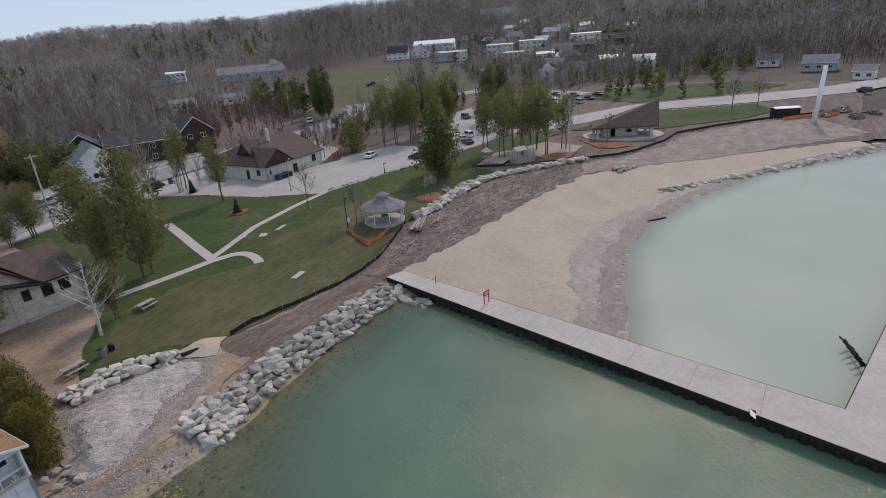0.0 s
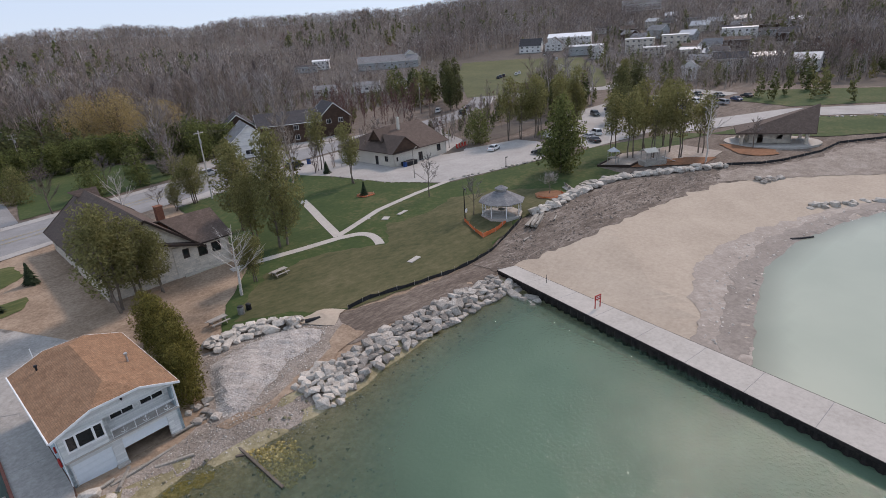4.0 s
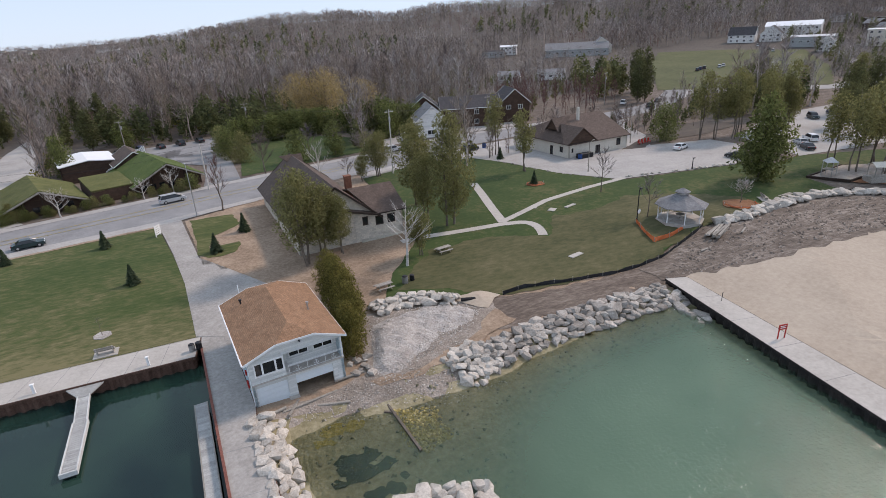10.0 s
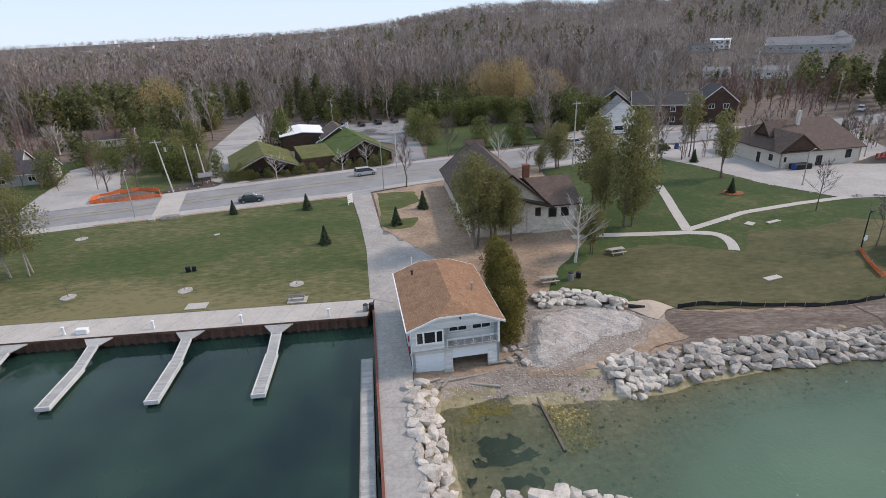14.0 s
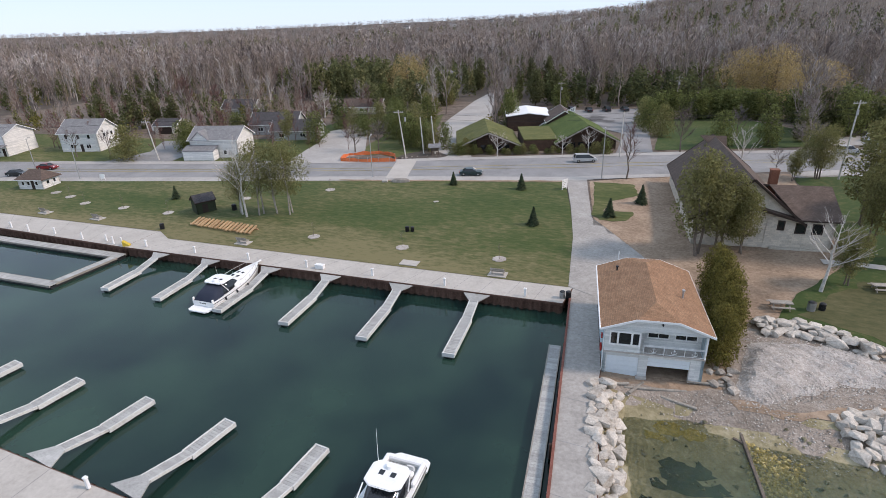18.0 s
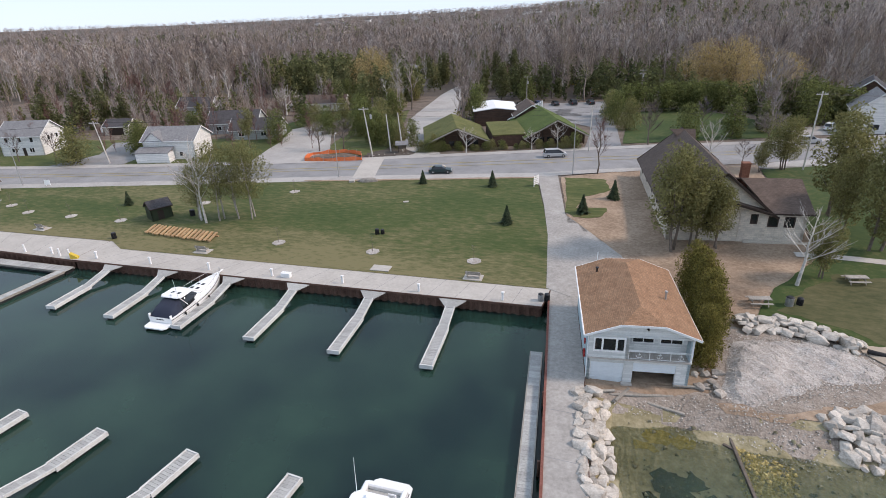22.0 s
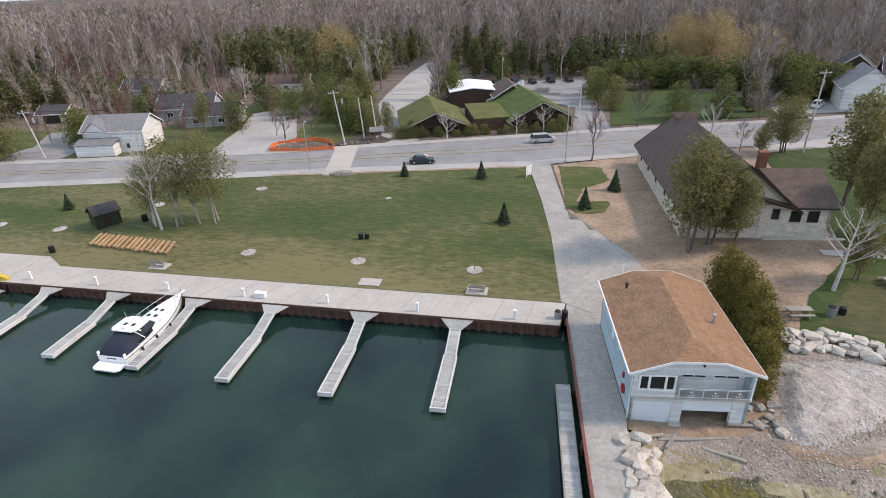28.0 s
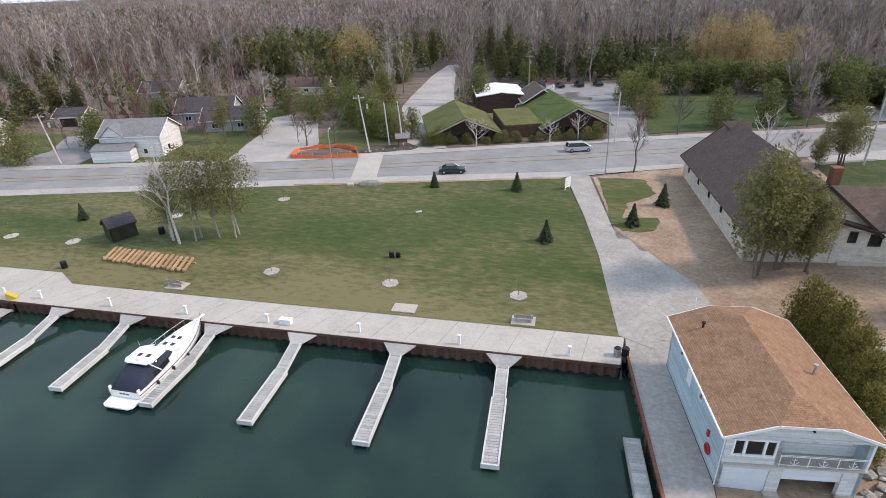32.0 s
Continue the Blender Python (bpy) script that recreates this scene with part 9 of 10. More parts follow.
    for f in (0.46, 0.56, 0.66, 0.76, 0.86, 0.94, 1.0):
        for sx in (-1, 1):
            q = Vector((sx * beam(f) * 0.94, f * L, sheer(f) + 0.62))
            bm = bmesh.new()
            rod(bm, (q.x, q.y, sheer(f)), q, 0.02, n=4)
            part("stanchion", bm, GALV, top)
            if sx in prev:
                bm = bmesh.new()
                rod(bm, prev[sx], q, 0.025, n=4)
                part("bow_rail", bm, GALV, top)
            prev[sx] = q
    bm = bmesh.new()
    box(bm, (0, L + 0.15, 1.82), (0.3, 0.9, 0.1), bevel=0.03)
    part("bow_sprit", bm, GELCOAT, top)
    bm = bmesh.new()
    rod(bm, (1.2, a * L + 0.2, 2.7), (1.3, a * L - 0.1, 5.4), 0.03, 0.012, 5)
    part("aerial", bm, WHITE, top)
    for i in range(3):
        bm = bmesh.new()
        rod(bm, (1.86, 2 + 2.1 * i, 0.35), (1.86, 2 + 2.1 * i, 0.95), 0.12, 0.12, 8)
        part("fender", bm, DARK, top)
    bm = bmesh.new()
    rod(bm, (0.1, (a + 0.05) * L, 2.72), (0.1, (a + 0.05) * L, 2.95), 0.34, 0.26, 12)
    part("radar_dome", bm, GELCOAT, top)


GELCOAT = material("white_gelcoat", [(0.74, 0.74, 0.73), (0.80, 0.80, 0.79), (0.84, 0.84, 0.835)], 0.4, 0.3, bump=0.0, spec=0.5)
NAVY_CANVAS = material("navy_canvas", [(0.020, 0.026, 0.045), (0.032, 0.040, 0.062)], 1.5, 0.85, bump=0.2)
cruiser("cabin_cruiser", -41.9, -13.3, 1, "white cabin cruiser with a navy cover moored at a finger dock", 11.0)
cruiser("sport_cruiser", -6.8, -28.9, 180, "white sport cruiser with an open cockpit moored at the outer pier", 9.4, cover=False)


def pedestal(x, y, tall=0.95):
    p = thing("power_pedestal", x, y, 1.52, 0, "small white shore-power pedestal on the quay", "power pedestal", "power pedestals")
    bm = bmesh.new()
    box(bm, (0, 0, tall / 2), (0.26, 0.22, tall), bevel=0.03)
    part("post", bm, WHITE, p)
    bm = bmesh.new()
    box(bm, (0, 0, tall + 0.07), (0.38, 0.32, 0.15), bevel=0.05)
    part("lamp_head", bm, WHITE, p)


for x, y in ((-4.1, -0.7), (-14.3, -1.0), (-24.5, -1.1), (-34.6, -1.4), (-44.3, -1.7), (-54.0, -2.0), (-63.6, -2.2), (-72, -2.4), (-84, -2.5), (-95, -2.6), (-27.5, -39.4), (-40.5, -39.2)):
    pedestal(x, y)
for x, y in ((-68.2, -2.7), (-70.0, -2.8), (-77, -2.8), (-90, -2.9)):
    p = thing("mooring_post", x, y, 1.5, 0, "short white mooring post on the quay", "post", "mooring posts")
    bm = bmesh.new()
    rod(bm, (0, 0, 0), (0, 0, 1.25), 0.14, 0.12, 8)
    part("post", bm, WHITE, p)
MK = thing("marker_bin", -67.0, -2.9, 1.5, 20, "yellow wedge-shaped marker on the quay", "marker")
bm = bmesh.new()
prism(bm, [(-0.5, -0.3), (0.5, -0.3), (0.5, 0.3), (-0.5, 0.3)], 0, 0.9)
for v in bm.verts:
    if v.co.z > 0.5 and v.co.x > 0:
        v.co.z = 0.25
part("body", bm, YELLOW, MK)
WB = thing("dock_box", -32.6, -1.2, 1.52, 2, "white dock box on the quay", "box")
bm = bmesh.new()
box(bm, (0, 0, 0.28), (1.3, 0.6, 0.56), bevel=0.05)
part("body", bm, WHITE, WB)
bm = bmesh.new()
box(bm, (0, 0, 0.60), (1.36, 0.66, 0.08), bevel=0.03)
part("lid", bm, WHITE, WB)


def litter_bin(x, y, z, mat, label, scale=1.0):
    b = thing("litter_bin", x, y, z, 0, label, "litter bin")
    b.scale = (scale,) * 3
    bm = bmesh.new()
    rod(bm, (0, 0, 0), (0, 0, 0.82), 0.28, 0.30, 14)
    part("drum", bm, mat, b)
    for i in range(14):
        an = 6.2832 * i / 14
        bm = bmesh.new()
        box(bm, (0.31 * math.cos(an), 0.31 * math.sin(an), 0.42), (0.03, 0.09, 0.8), math.degrees(an))
        part("slat", bm, mat, b)
    bm = bmesh.new()
    rod(bm, (0, 0, 0.82), (0, 0, 0.92), 0.33, 0.22, 14)
    part("lid", bm, DARK, b)


litter_bin(0.15, 0.2, 1.53, GALV, "grey slatted litter bin at the quay corner")
litter_bin(0.85, 0.35, 1.53, DARK, "dark litter bin at the quay corner")
litter_bin(-26.6, 14.6, g1(-26.6, 14.6), DARK, "dark litter bin standing on the lawn")
litter_bin(-25.8, 14.8, g1(-25.8, 14.8), DARK, "dark recycling bin standing on the lawn", 0.9)
litter_bin(26.2, 4.6, g1(26.2, 4.6), GALV, "grey slatted litter bin on the park lawn", 1.25)
litter_bin(27.3, 5.0, g1(27.3, 5.0), DARK, "dark recycling bin on the park lawn", 1.0)
litter_bin(70.2, 71.2, g1(70, 71), BLUE, "blue bin at the edge of the yard", 1.6)
litter_bin(83.2, 46.6, 3.1, BLUE, "blue bin beside the building", 1.5)
litter_bin(-67.6, 4.6, 1.55, DARK, "dark litter bin on the quay corner", 1.1)
litter_bin(-61.8, 15.6, g1(-62, 15), DARK, "dark bin beside the shed", 1.3)


def bench(x, y, rz, label="grey backed bench on a concrete pad beside the quay"):
    b = thing("bench", x, y, g1(x, y) + 0.1, rz, label, "bench", "benches")
    bm = bmesh.new()
    box(bm, (0, 0, 0.02), (2.4, 1.6, 0.10))
    part("pad", bm, CONCRETE, b)
    for i in range(4):
        bm = bmesh.new()
        box(bm, (0, -0.22 + 0.14 * i, 0.50), (1.9, 0.12, 0.04))
        part("seat_slat", bm, WOOD_GREY, b)
    for i in range(4):
        bm = bmesh.new()
        box(bm, (0, 0.34 + 0.03 * i, 0.62 + 0.12 * i), (1.9, 0.03, 0.11), rx=-14)
        part("back_slat", bm, WOOD_GREY, b)
    for s in (-0.8, 0.8):
        bm = bmesh.new()
        box(bm, (s, 0.02, 0.27), (0.08, 0.6, 0.46))
        box(bm, (s, 0.38, 0.75), (0.08, 0.07, 0.6), rx=-14)
        part("frame", bm, CONCRETE, b)


for x, y, rz in ((-8.8, 4.0, 182), (-49.5, 3.3, 182), (-97.3, 4.9, 178), (-83.8, 5.2, 178), (-122, 3.6, 176)):
    bench(x, y, rz)
bench(91.6, 5.0, 60, "white park bench on the lawn")


def picnic_table(x, y, rz, label):
    t = thing("picnic_table", x, y, g1(x, y) + 0.05, rz, label, "picnic table", "picnic tables")
    for i in range(5):
        bm = bmesh.new()
        box(bm, (0, -0.36 + 0.18 * i, 0.75), (2.3, 0.165, 0.05))
        part("top_plank", bm, WOOD_GREY, t)
    for s in (-1, 1):
        for k in (0, 1):
            bm = bmesh.new()
            box(bm, (0, s * (0.72 + 0.16 * k), 0.45), (2.3, 0.145, 0.05))
            part("seat_plank", bm, WOOD_GREY, t)
    for s in (-0.8, 0.8):
        for q in (-1, 1):
            bm = bmesh.new()
            box(bm, (s, q * 0.42, 0.37), (0.09, 0.05, 0.92), rx=q * 32)
            part("leg", bm, WOOD_GREY, t)
        bm = bmesh.new()
        box(bm, (s, 0, 0.42), (0.05, 1.7, 0.09))
        part("cross_beam", bm, WOOD_GREY, t)


picnic_table(34.5, 11.6, 12, "weathered grey picnic table on the park lawn")
picnic_table(23.2, 4.2, 10, "weathered grey picnic table beside the boulders")
picnic_table(95.3, 3.6, 8, "white picnic table beside the rock wall")


def tree_ring(x, y, r=0.95, h=2.6):
    t = thing("young_tree", x, y, g1(x, y) + 0.08, 0, "leafless sapling in a pale round stone bed", "sapling", "saplings")
    bm = bmesh.new()
    pts = [(r * (1 + 0.08 * math.sin(i * 2.1 + x)) * math.cos(i * 0.2618), r * (1 + 0.08 * math.cos(i * 1.7)) * math.sin(i * 0.2618)) for i in range(24)]
    prism(bm, pts, -0.05, 0.05)
    part("stone_bed", bm, GRAVEL, t)
    if h:
        w, f, tv, tf = limb_tree(random.Random(int(x * 10)), h, 0.035, 0.7, 0.45, 6, 3, 0.4, 0.006, 1.2, 0, 1)
        ob = new("stem", mesh_np("stem", w, f, BARK))
        ob.parent = t
        ob = new("twigs", mesh_np("twigs", tv, tf, TWIG))
        ob.parent = t


for x, y in ((-24.7, 8.6), (-9.9, 8.7), (-40.1, 8.6), (-50.4, 30.0), (-73.2, 11.2), (-84.4, 11.1), (-94.8, 11.1), (-102, 13.3), (-64, 21.5), (-108, 14.5)):
    tree_ring(x, y)
SLABS = ((58.2, 19.3, 1.6, 1.2, 40), (61.9, 19.3, 2.6, 0.7, 20), (51.4, 2.4, 2.4, 0.9, 16), (-27.2, 28.5, 0.9, 0.6, 30), (-21.4, 3.9, 2.6, 1.6, 2), (56.2, 21.6, 0.5, 0.4, 0))
for x, y, sx, sy, rz in SLABS:
    s = thing("concrete_pad", x, y, g1(x, y) + 0.09, rz, "pale concrete slab lying in the grass", "slab")
    bm = bmesh.new()
    box(bm, (0, 0, 0.03), (sx, sy, 0.12), bevel=0.02)
    part("slab", bm, CONCRETE, s)


def lumber_stack():
    t = thing("lumber_stack", -57.8, 8.2, g1(-58, 8), -4, "row of new tan timbers laid out on the lawn", "lumber")
    for i in range(17):
        bm = bmesh.new()
        box(bm, (0, 0, 0), (0.34, 3.6, 0.22), bevel=0.02)
        part("timber", bm, LUMBER, t, m=pose(-6.4 + 0.8 * i, 0.12 * math.sin(i * 1.7), 0.38 + 0.03 * math.sin(i * 2.3), 0, 0, 24))
    for yy in (-0.9, 0.9):
        bm = bmesh.new()
        box(bm, (0, yy, 0.13), (13.6, 0.2, 0.26))
        part("bearer", bm, LUMBER, t)


lumber_stack()
house("garden_shed", -66.8, 11.8, 62, 3.4, 2.8, 2.4, 3.4, material("green_boards", [(0.028, 0.038, 0.020), (0.045, 0.055, 0.03)], 1.0, 0.85), DARK_ROOF, "small dark green shed on the lawn", "shed", [], [("front", 1.5, 1.0, 1.0, 1.8)], over=0.2, trim=BROWN_TRIM)


# ---- lights, poles and wires ----
def utility_pole(x, y, h, arms=1, lean=(0.0, 0.0), gear=False, label="weathered wooden utility pole with a crossarm", bright=False):
    p = thing("utility_pole", x, y, g1(x, y) - 0.2, 18, label, "utility pole", "utility poles")
    mat = POLE_WOOD if not bright else BIRCH
    bm = bmesh.new()
    rod(bm, (0, 0, 0), (lean[0], lean[1], h), 0.17, 0.11, 8)
    part("pole", bm, mat, p)
    for k in range(arms):
        bm = bmesh.new()
        f = (h - 0.5 - 1.0 * k) / h
        box(bm, (lean[0] * f, lean[1] * f, h - 0.5 - 1.0 * k), (2.2, 0.12, 0.14))
        part("crossarm", bm, mat, p)
        for s in (-0.95, -0.5, 0.5, 0.95):
            bm = bmesh.new()
            rod(bm, (lean[0] * f + s, lean[1] * f, h - 0.43 - k), (lean[0] * f + s, lean[1] * f, h - 0.2 - k), 0.05, 0.04, 6)
            part("insulator", bm, GALV, p)
    if gear:
        bm = bmesh.new()
        rod(bm, (0.3, 0, h - 2.6), (0.3, 0, h - 1.7), 0.22, 0.22, 10)
        part("transformer", bm, GALV, p)


POLES = [(-107, 40.6, 10.2, 1, (-1.2, 0)), (-45.6, 55.6, 11.4, 1, (-1.2, 0)), (-43.3, 60.9, 9.0, 0, (-0.5, 0)), (-40.5, 61.4, 9.2, 0, (-0.6, 0)), (41.3, 59.6, 14.6, 1, (0.3, 0)), (1.6, 68.0, 10.2, 0, (0.1, 0)), (14, 138, 11, 2, (0, 0)), (-22, 128, 10, 1, (0, 0)), (78, 84.5, 12, 1, (0, 0)), (140, 112, 12, 1, (0, 0)), (-158, 26, 10, 1, (-0.8, 0)), (240, 40, 12, 1, (0, 0)), (205, 80, 12, 1, (0, 0)), (262, 110, 12, 1, (0, 0)), (240, -20, 11, 1, (0, 0))]
for x, y, h, arms, lean in POLES:
    utility_pole(x, y, h, arms, lean, gear=arms > 0, bright=-110 < x < 60 and y < 75)


def wire(a, b, sag):
    w = thing("overhead_wire", 0, 0, 0, 0, "thin dark overhead wire between poles", "wire", "wires")
    bm = bmesh.new()
    side = Vector((b[1] - a[1], a[0] - b[0], 0)).normalized() * 0.018
    prev = None
    for i in range(11):
        f = i / 10
        p = Vector(a).lerp(Vector(b), f) - Vector((0, 0, sag * 4 * f * (1 - f)))
        ring = [bm.verts.new(p + side), bm.verts.new(p + Vector((0, 0, 0.03))), bm.verts.new(p - side)]
        if prev:
            for k in range(3):
                bm.faces.new((prev[k], prev[(k + 1) % 3], ring[(k + 1) % 3], ring[k]))
        prev = ring
    part("cable", bm, DARK, w)


def pole_top(i, dx=0.0, dz=-0.3):
    x, y, h, _, lean = POLES[i]
    return (x + lean[0] + dx, y + dx * 0.32, g1(x, y) - 0.2 + h + dz)


for i, j in ((10, 0), (0, 1), (4, 8), (8, 9)):
    for dx in (-0.9, 0.9):
        wire(pole_top(i, dx), pole_top(j, dx), 1.0)
for dz in (-0.3, -1.4):
    wire(pole_top(1, 0, dz), pole_top(5, 0, dz), 1.0)
    wire(pole_top(5, 0, dz), pole_top(4, 0, dz - 1), 0.9)
    wire(pole_top(7, 0, dz), pole_top(6, 0, dz), 0.8)
wire(pole_top(6, 0, -0.4), pole_top(4, 0.9), 1.2)


def street_lamp(x, y, h, arm, rz, mat, label):
    p = thing("street_lamp", x, y, g1(x, y), rz, label, "street lamp")
    bm = bmesh.new()
    rod(bm, (0, 0, 0), (0, 0, h), 0.10, 0.07, 8)
    part("post", bm, mat, p)
    bm = bmesh.new()
    rod(bm, (0, 0, 0), (0, 0, 0.4), 0.17, 0.14, 8)
    part("base", bm, mat, p)
    if arm:
        bm = bmesh.new()
        rod(bm, (0, 0, h - 0.3), (arm, 0, h + 0.1), 0.045, n=6)
        part("arm", bm, mat, p)
    bm = bmesh.new()
    box(bm, (arm + 0.2, 0, h + 0.1), (0.7, 0.3, 0.16), bevel=0.05)
    part("lamp_head", bm, mat, p)


for x, y, h, a, rz, mat in ((-0.4, 49.4, 9.7, 0.3, 100, GALV), (-46.2, 40.0, 8.6, 0.8, 100, GALV), (-112.5, 23.4, 8.0, 0.6, 100, GALV), (-132.3, 26.6, 7.5, 0.6, 100, GALV), (67.0, 8.0, 5.4, 0.3, 20, DARK), (77.8, 36.0, 6.4, 1.8, 30, POLE_WOOD), (103.8, 54, 7.0, 0.3, 0, POLE_WOOD), (96.5, 26.0, 2.2, 0.0, 0, DARK)):
    street_lamp(x, y, h, a, rz, mat, "tall slim street lamp" + (" of grey metal" if mat is GALV else " with a dark post" if mat is DARK else " on a wooden post"))
SG = thing("round_sign", 66.9, 7.7, g1(67, 8), 20, "round white sign on the lamp post", "sign")
bm = bmesh.new()
rod(bm, (0, -0.12, 1.9), (0, -0.16, 1.9), 0.42, 0.42, 16)
part("plate", bm, WHITE, SG)


# ---- fences, signs, beach things ----
def cloth_fence(name, line, h, mat, label, post_mat, post_gap=2.2, lift=0.0, ragged=0.0):
    f = thing(name, line[0][0], line[0][1], 0, 0, label, "fence")
    inv = Matrix.Translation((-line[0][0], -line[0][1], 0))
    r = random.Random(len(line) * 7 + int(line[0][0]))
    pts = []
    for (x0, y0), (x1, y1) in zip(line, line[1:]):
        k = max(1, int(math.hypot(x1 - x0, y1 - y0) / 1.1))
        pts += [(x0 + (x1 - x0) * i / k, y0 + (y1 - y0) * i / k) for i in range(k)]
    pts.append(line[-1])
    bm = bmesh.new()
    prev = None
    for i, (x, y) in enumerate(pts):
        z = g1(x, y) + lift
        hh = h * (1 - ragged * r.random())
        off = 0.06 * math.sin(i * 1.9)
        cur = [bm.verts.new((x + off, y + off, z - 0.05)), bm.verts.new((x - off * 2, y - off, z + hh)), bm.verts.new((x - off * 2 + 0.03, y - off + 0.03, z + hh)), bm.verts.new((x + off + 0.03, y + off + 0.03, z - 0.05))]
        if prev:
            for a in range(4):
                b = (a + 1) % 4
                bm.faces.new((prev[a], prev[b], cur[b], cur[a]))
        prev = cur
    bm.transform(inv)
    part("cloth", bm, mat, f)
    step = max(1, int(post_gap / 1.1))
    for x, y in pts[::step]:
        bm = bmesh.new()
        box(bm, (x - line[0][0], y - line[0][1], g1(x, y) + h / 2 + 0.05), (0.05, 0.05, h + 0.25))
        part("stake", bm, post_mat, f)


cloth_fence("silt_fence", [(36.5, -3.4), (40, -3.0), (46.5, -4.0), (52, -4.6), (57.4, -4.1), (62.5, -3.2), (67.2, -1.4), (71.5, 0.2), (74.2, 1.4)], 0.6, BLACK_CLOTH, "sagging black silt fence along the lawn", WOOD_GREY, lift=0.1, ragged=0.45)
cloth_fence("silt_fence", [(104, 1.6), (108, 0.4), (113, -2.6), (124.5, -9.4), (131, -15.2), (136, -17.6)], 0.5, BLACK_CLOTH, "black silt fence before the playground", WOOD_GREY, lift=0.1)
cloth_fence("silt_fence", [(136, -17.6), (148, -21.0), (158, -21.6), (170, -29), (181.2, -38.0), (190, -47), (200, -56)], 0.5, BLACK_CLOTH, "black silt fence above the beach", WOOD_GREY, lift=0.1)
cloth_fence("orange_fence", [(66.6, 7.8), (65.0, 3.6), (64.3, 0.9), (67.2, 1.0), (70.8, 2.0)], 0.75, MESH_ORANGE, "slack orange mesh fence before the gazebo", GALV, lift=0.1, ragged=0.35)
cloth_fence("orange_fence", [(-59.8, 49.6), (-53, 50.4), (-46.8, 52.2), (-49.0, 56.6), (-54, 58.2), (-60.8, 55.0), (-59.8, 49.6)], 1.05, MESH_ORANGE, "bright orange mesh fence round a dug-up corner", GALV, lift=0.05, ragged=0.5)
cloth_fence("orange_fence", [(181, -43), (186, -48), (192, -55)], 1.0, MESH_ORANGE, "orange mesh fence by the far works", GALV, lift=0.1)
for x, y, r in ((63.5, 33.9, 1.9), (86.4, 5.2, 3.0)):
    s = thing("mulch_bed", x, y, g1(x, y) + 0.09, 0, "round bed of orange wood-chip mulch", "mulch bed")
    bm = bmesh.new()
    prism(bm, [(r * (1 + 0.1 * math.sin(i * 1.9)) * math.cos(i * 0.3927), r * 0.9 * (1 + 0.1 * math.cos(i * 1.3)) * math.sin(i * 0.3927)) for i in range(16)], -0.1, 0.06)
    part("mulch", bm, MULCH_ORANGE, s)
    cloth_fence("orange_fence", [(x + r * 0.9 * math.cos(a), y + r * 0.8 * math.sin(a)) for a in (2.6, 3.5, 4.4, 5.3, 6.1)], 0.35, MESH_ORANGE, "collapsed orange mesh round a tree bed", GALV, lift=0.1, ragged=0.6)
RS = thing("red_sign", 57.4, -25.2, 1.22, -8, "red notice board on two red posts at the pier's edge", "sign")
bm = bmesh.new()
box(bm, (0, 0, 1.35), (1.05, 0.06, 0.62), bevel=0.01)
part("board", bm, RED, RS)
for s in (-0.42, 0.42):
    bm = bmesh.new()
    box(bm, (s, 0, 0.8), (0.09, 0.09, 1.6))
    part("post", bm, RED, RS)
for k in range(2):
    bm = bmesh.new()
    box(bm, (0, -0.035, 1.47 - 0.2 * k), (0.7, 0.01, 0.09))
    part("text_bar", bm, WHITE, RS)
ST = thing("marker_stake", 58.6, -16.6, 0.9, 0, "thin dark stake in the sand", "stake")
bm = bmesh.new()
rod(bm, (0, 0, 0), (0.06, 0, 1.5), 0.04, n=5)
part("stake", bm, DARK, ST)
PS = thing("pier_board", 50.9, -54.4, 1.22, 10, "small white board with a red edge on the pier", "sign")
bm = bmesh.new()
box(bm, (0, 0, 0.3), (0.7, 0.5, 0.06), rx=35)
part("board", bm, WHITE, PS)
bm = bmesh.new()
box(bm, (0.42, 0, 0.25), (0.1, 0.5, 0.3))
part("edge", bm, RED, PS)
SW = thing("white_signpost", -6.3, 41.0, g1(-6, 41), 60, "white slatted direction sign by the path", "sign")
for s in (-0.6, 0.6):
    bm = bmesh.new()
    box(bm, (s, 0, 1.0), (0.1, 0.1, 2.0))
    part("post", bm, WHITE, SW)
for k in range(5):
    bm = bmesh.new()
    box(bm, (0, -0.06, 0.5 + 0.34 * k), (1.5, 0.05, 0.26))
    part("slat", bm, WHITE, SW)
BD = thing("boulder_sign", -38.9, 38.2, g1(-39, 38), 14, "broad flat-topped stone at the road's edge", "boulder")
bm = bmesh.new()
bmesh.ops.create_icosphere(bm, subdivisions=3, radius=1.0)
for v in bm.verts:
    v.co += noise.noise_vector(v.co * 1.7) * 0.2
    v.co.x, v.co.y, v.co.z = v.co.x * 2.0, v.co.y * 0.7, max(-0.2, min(0.75, v.co.z * 0.9))
part("stone", bm, STONE, BD, smooth=True)
CW = thing("stone_curb", -42.0, 37.4, g1(-42, 37), 14, "low pale stone curb beside the boulder", "curb")
bm = bmesh.new()
box(bm, (0, 0, 0.2), (1.1, 0.8, 0.5), bevel=0.06)
part("stone", bm, CONCRETE, CW)
WS = thing("white_easel_sign", -106, 24.0, g1(-106, 24), 14, "white easel sign on the lawn", "sign")
bm = bmesh.new()
box(bm, (0, 0, 0.9), (1.2, 0.08, 1.0), rx=-10)
part("board", bm, WHITE, WS)
for s in (-0.5, 0.5):
    bm = bmesh.new()
    box(bm, (s, 0.1, 0.5), (0.08, 0.08, 1.0), rx=10)
    part("leg", bm, WHITE, WS)
PL = thing("white_monument_mast", 182, -50, g1(182, -50), 0, "tall white tapering mast above the beach", "mast")
bm = bmesh.new()
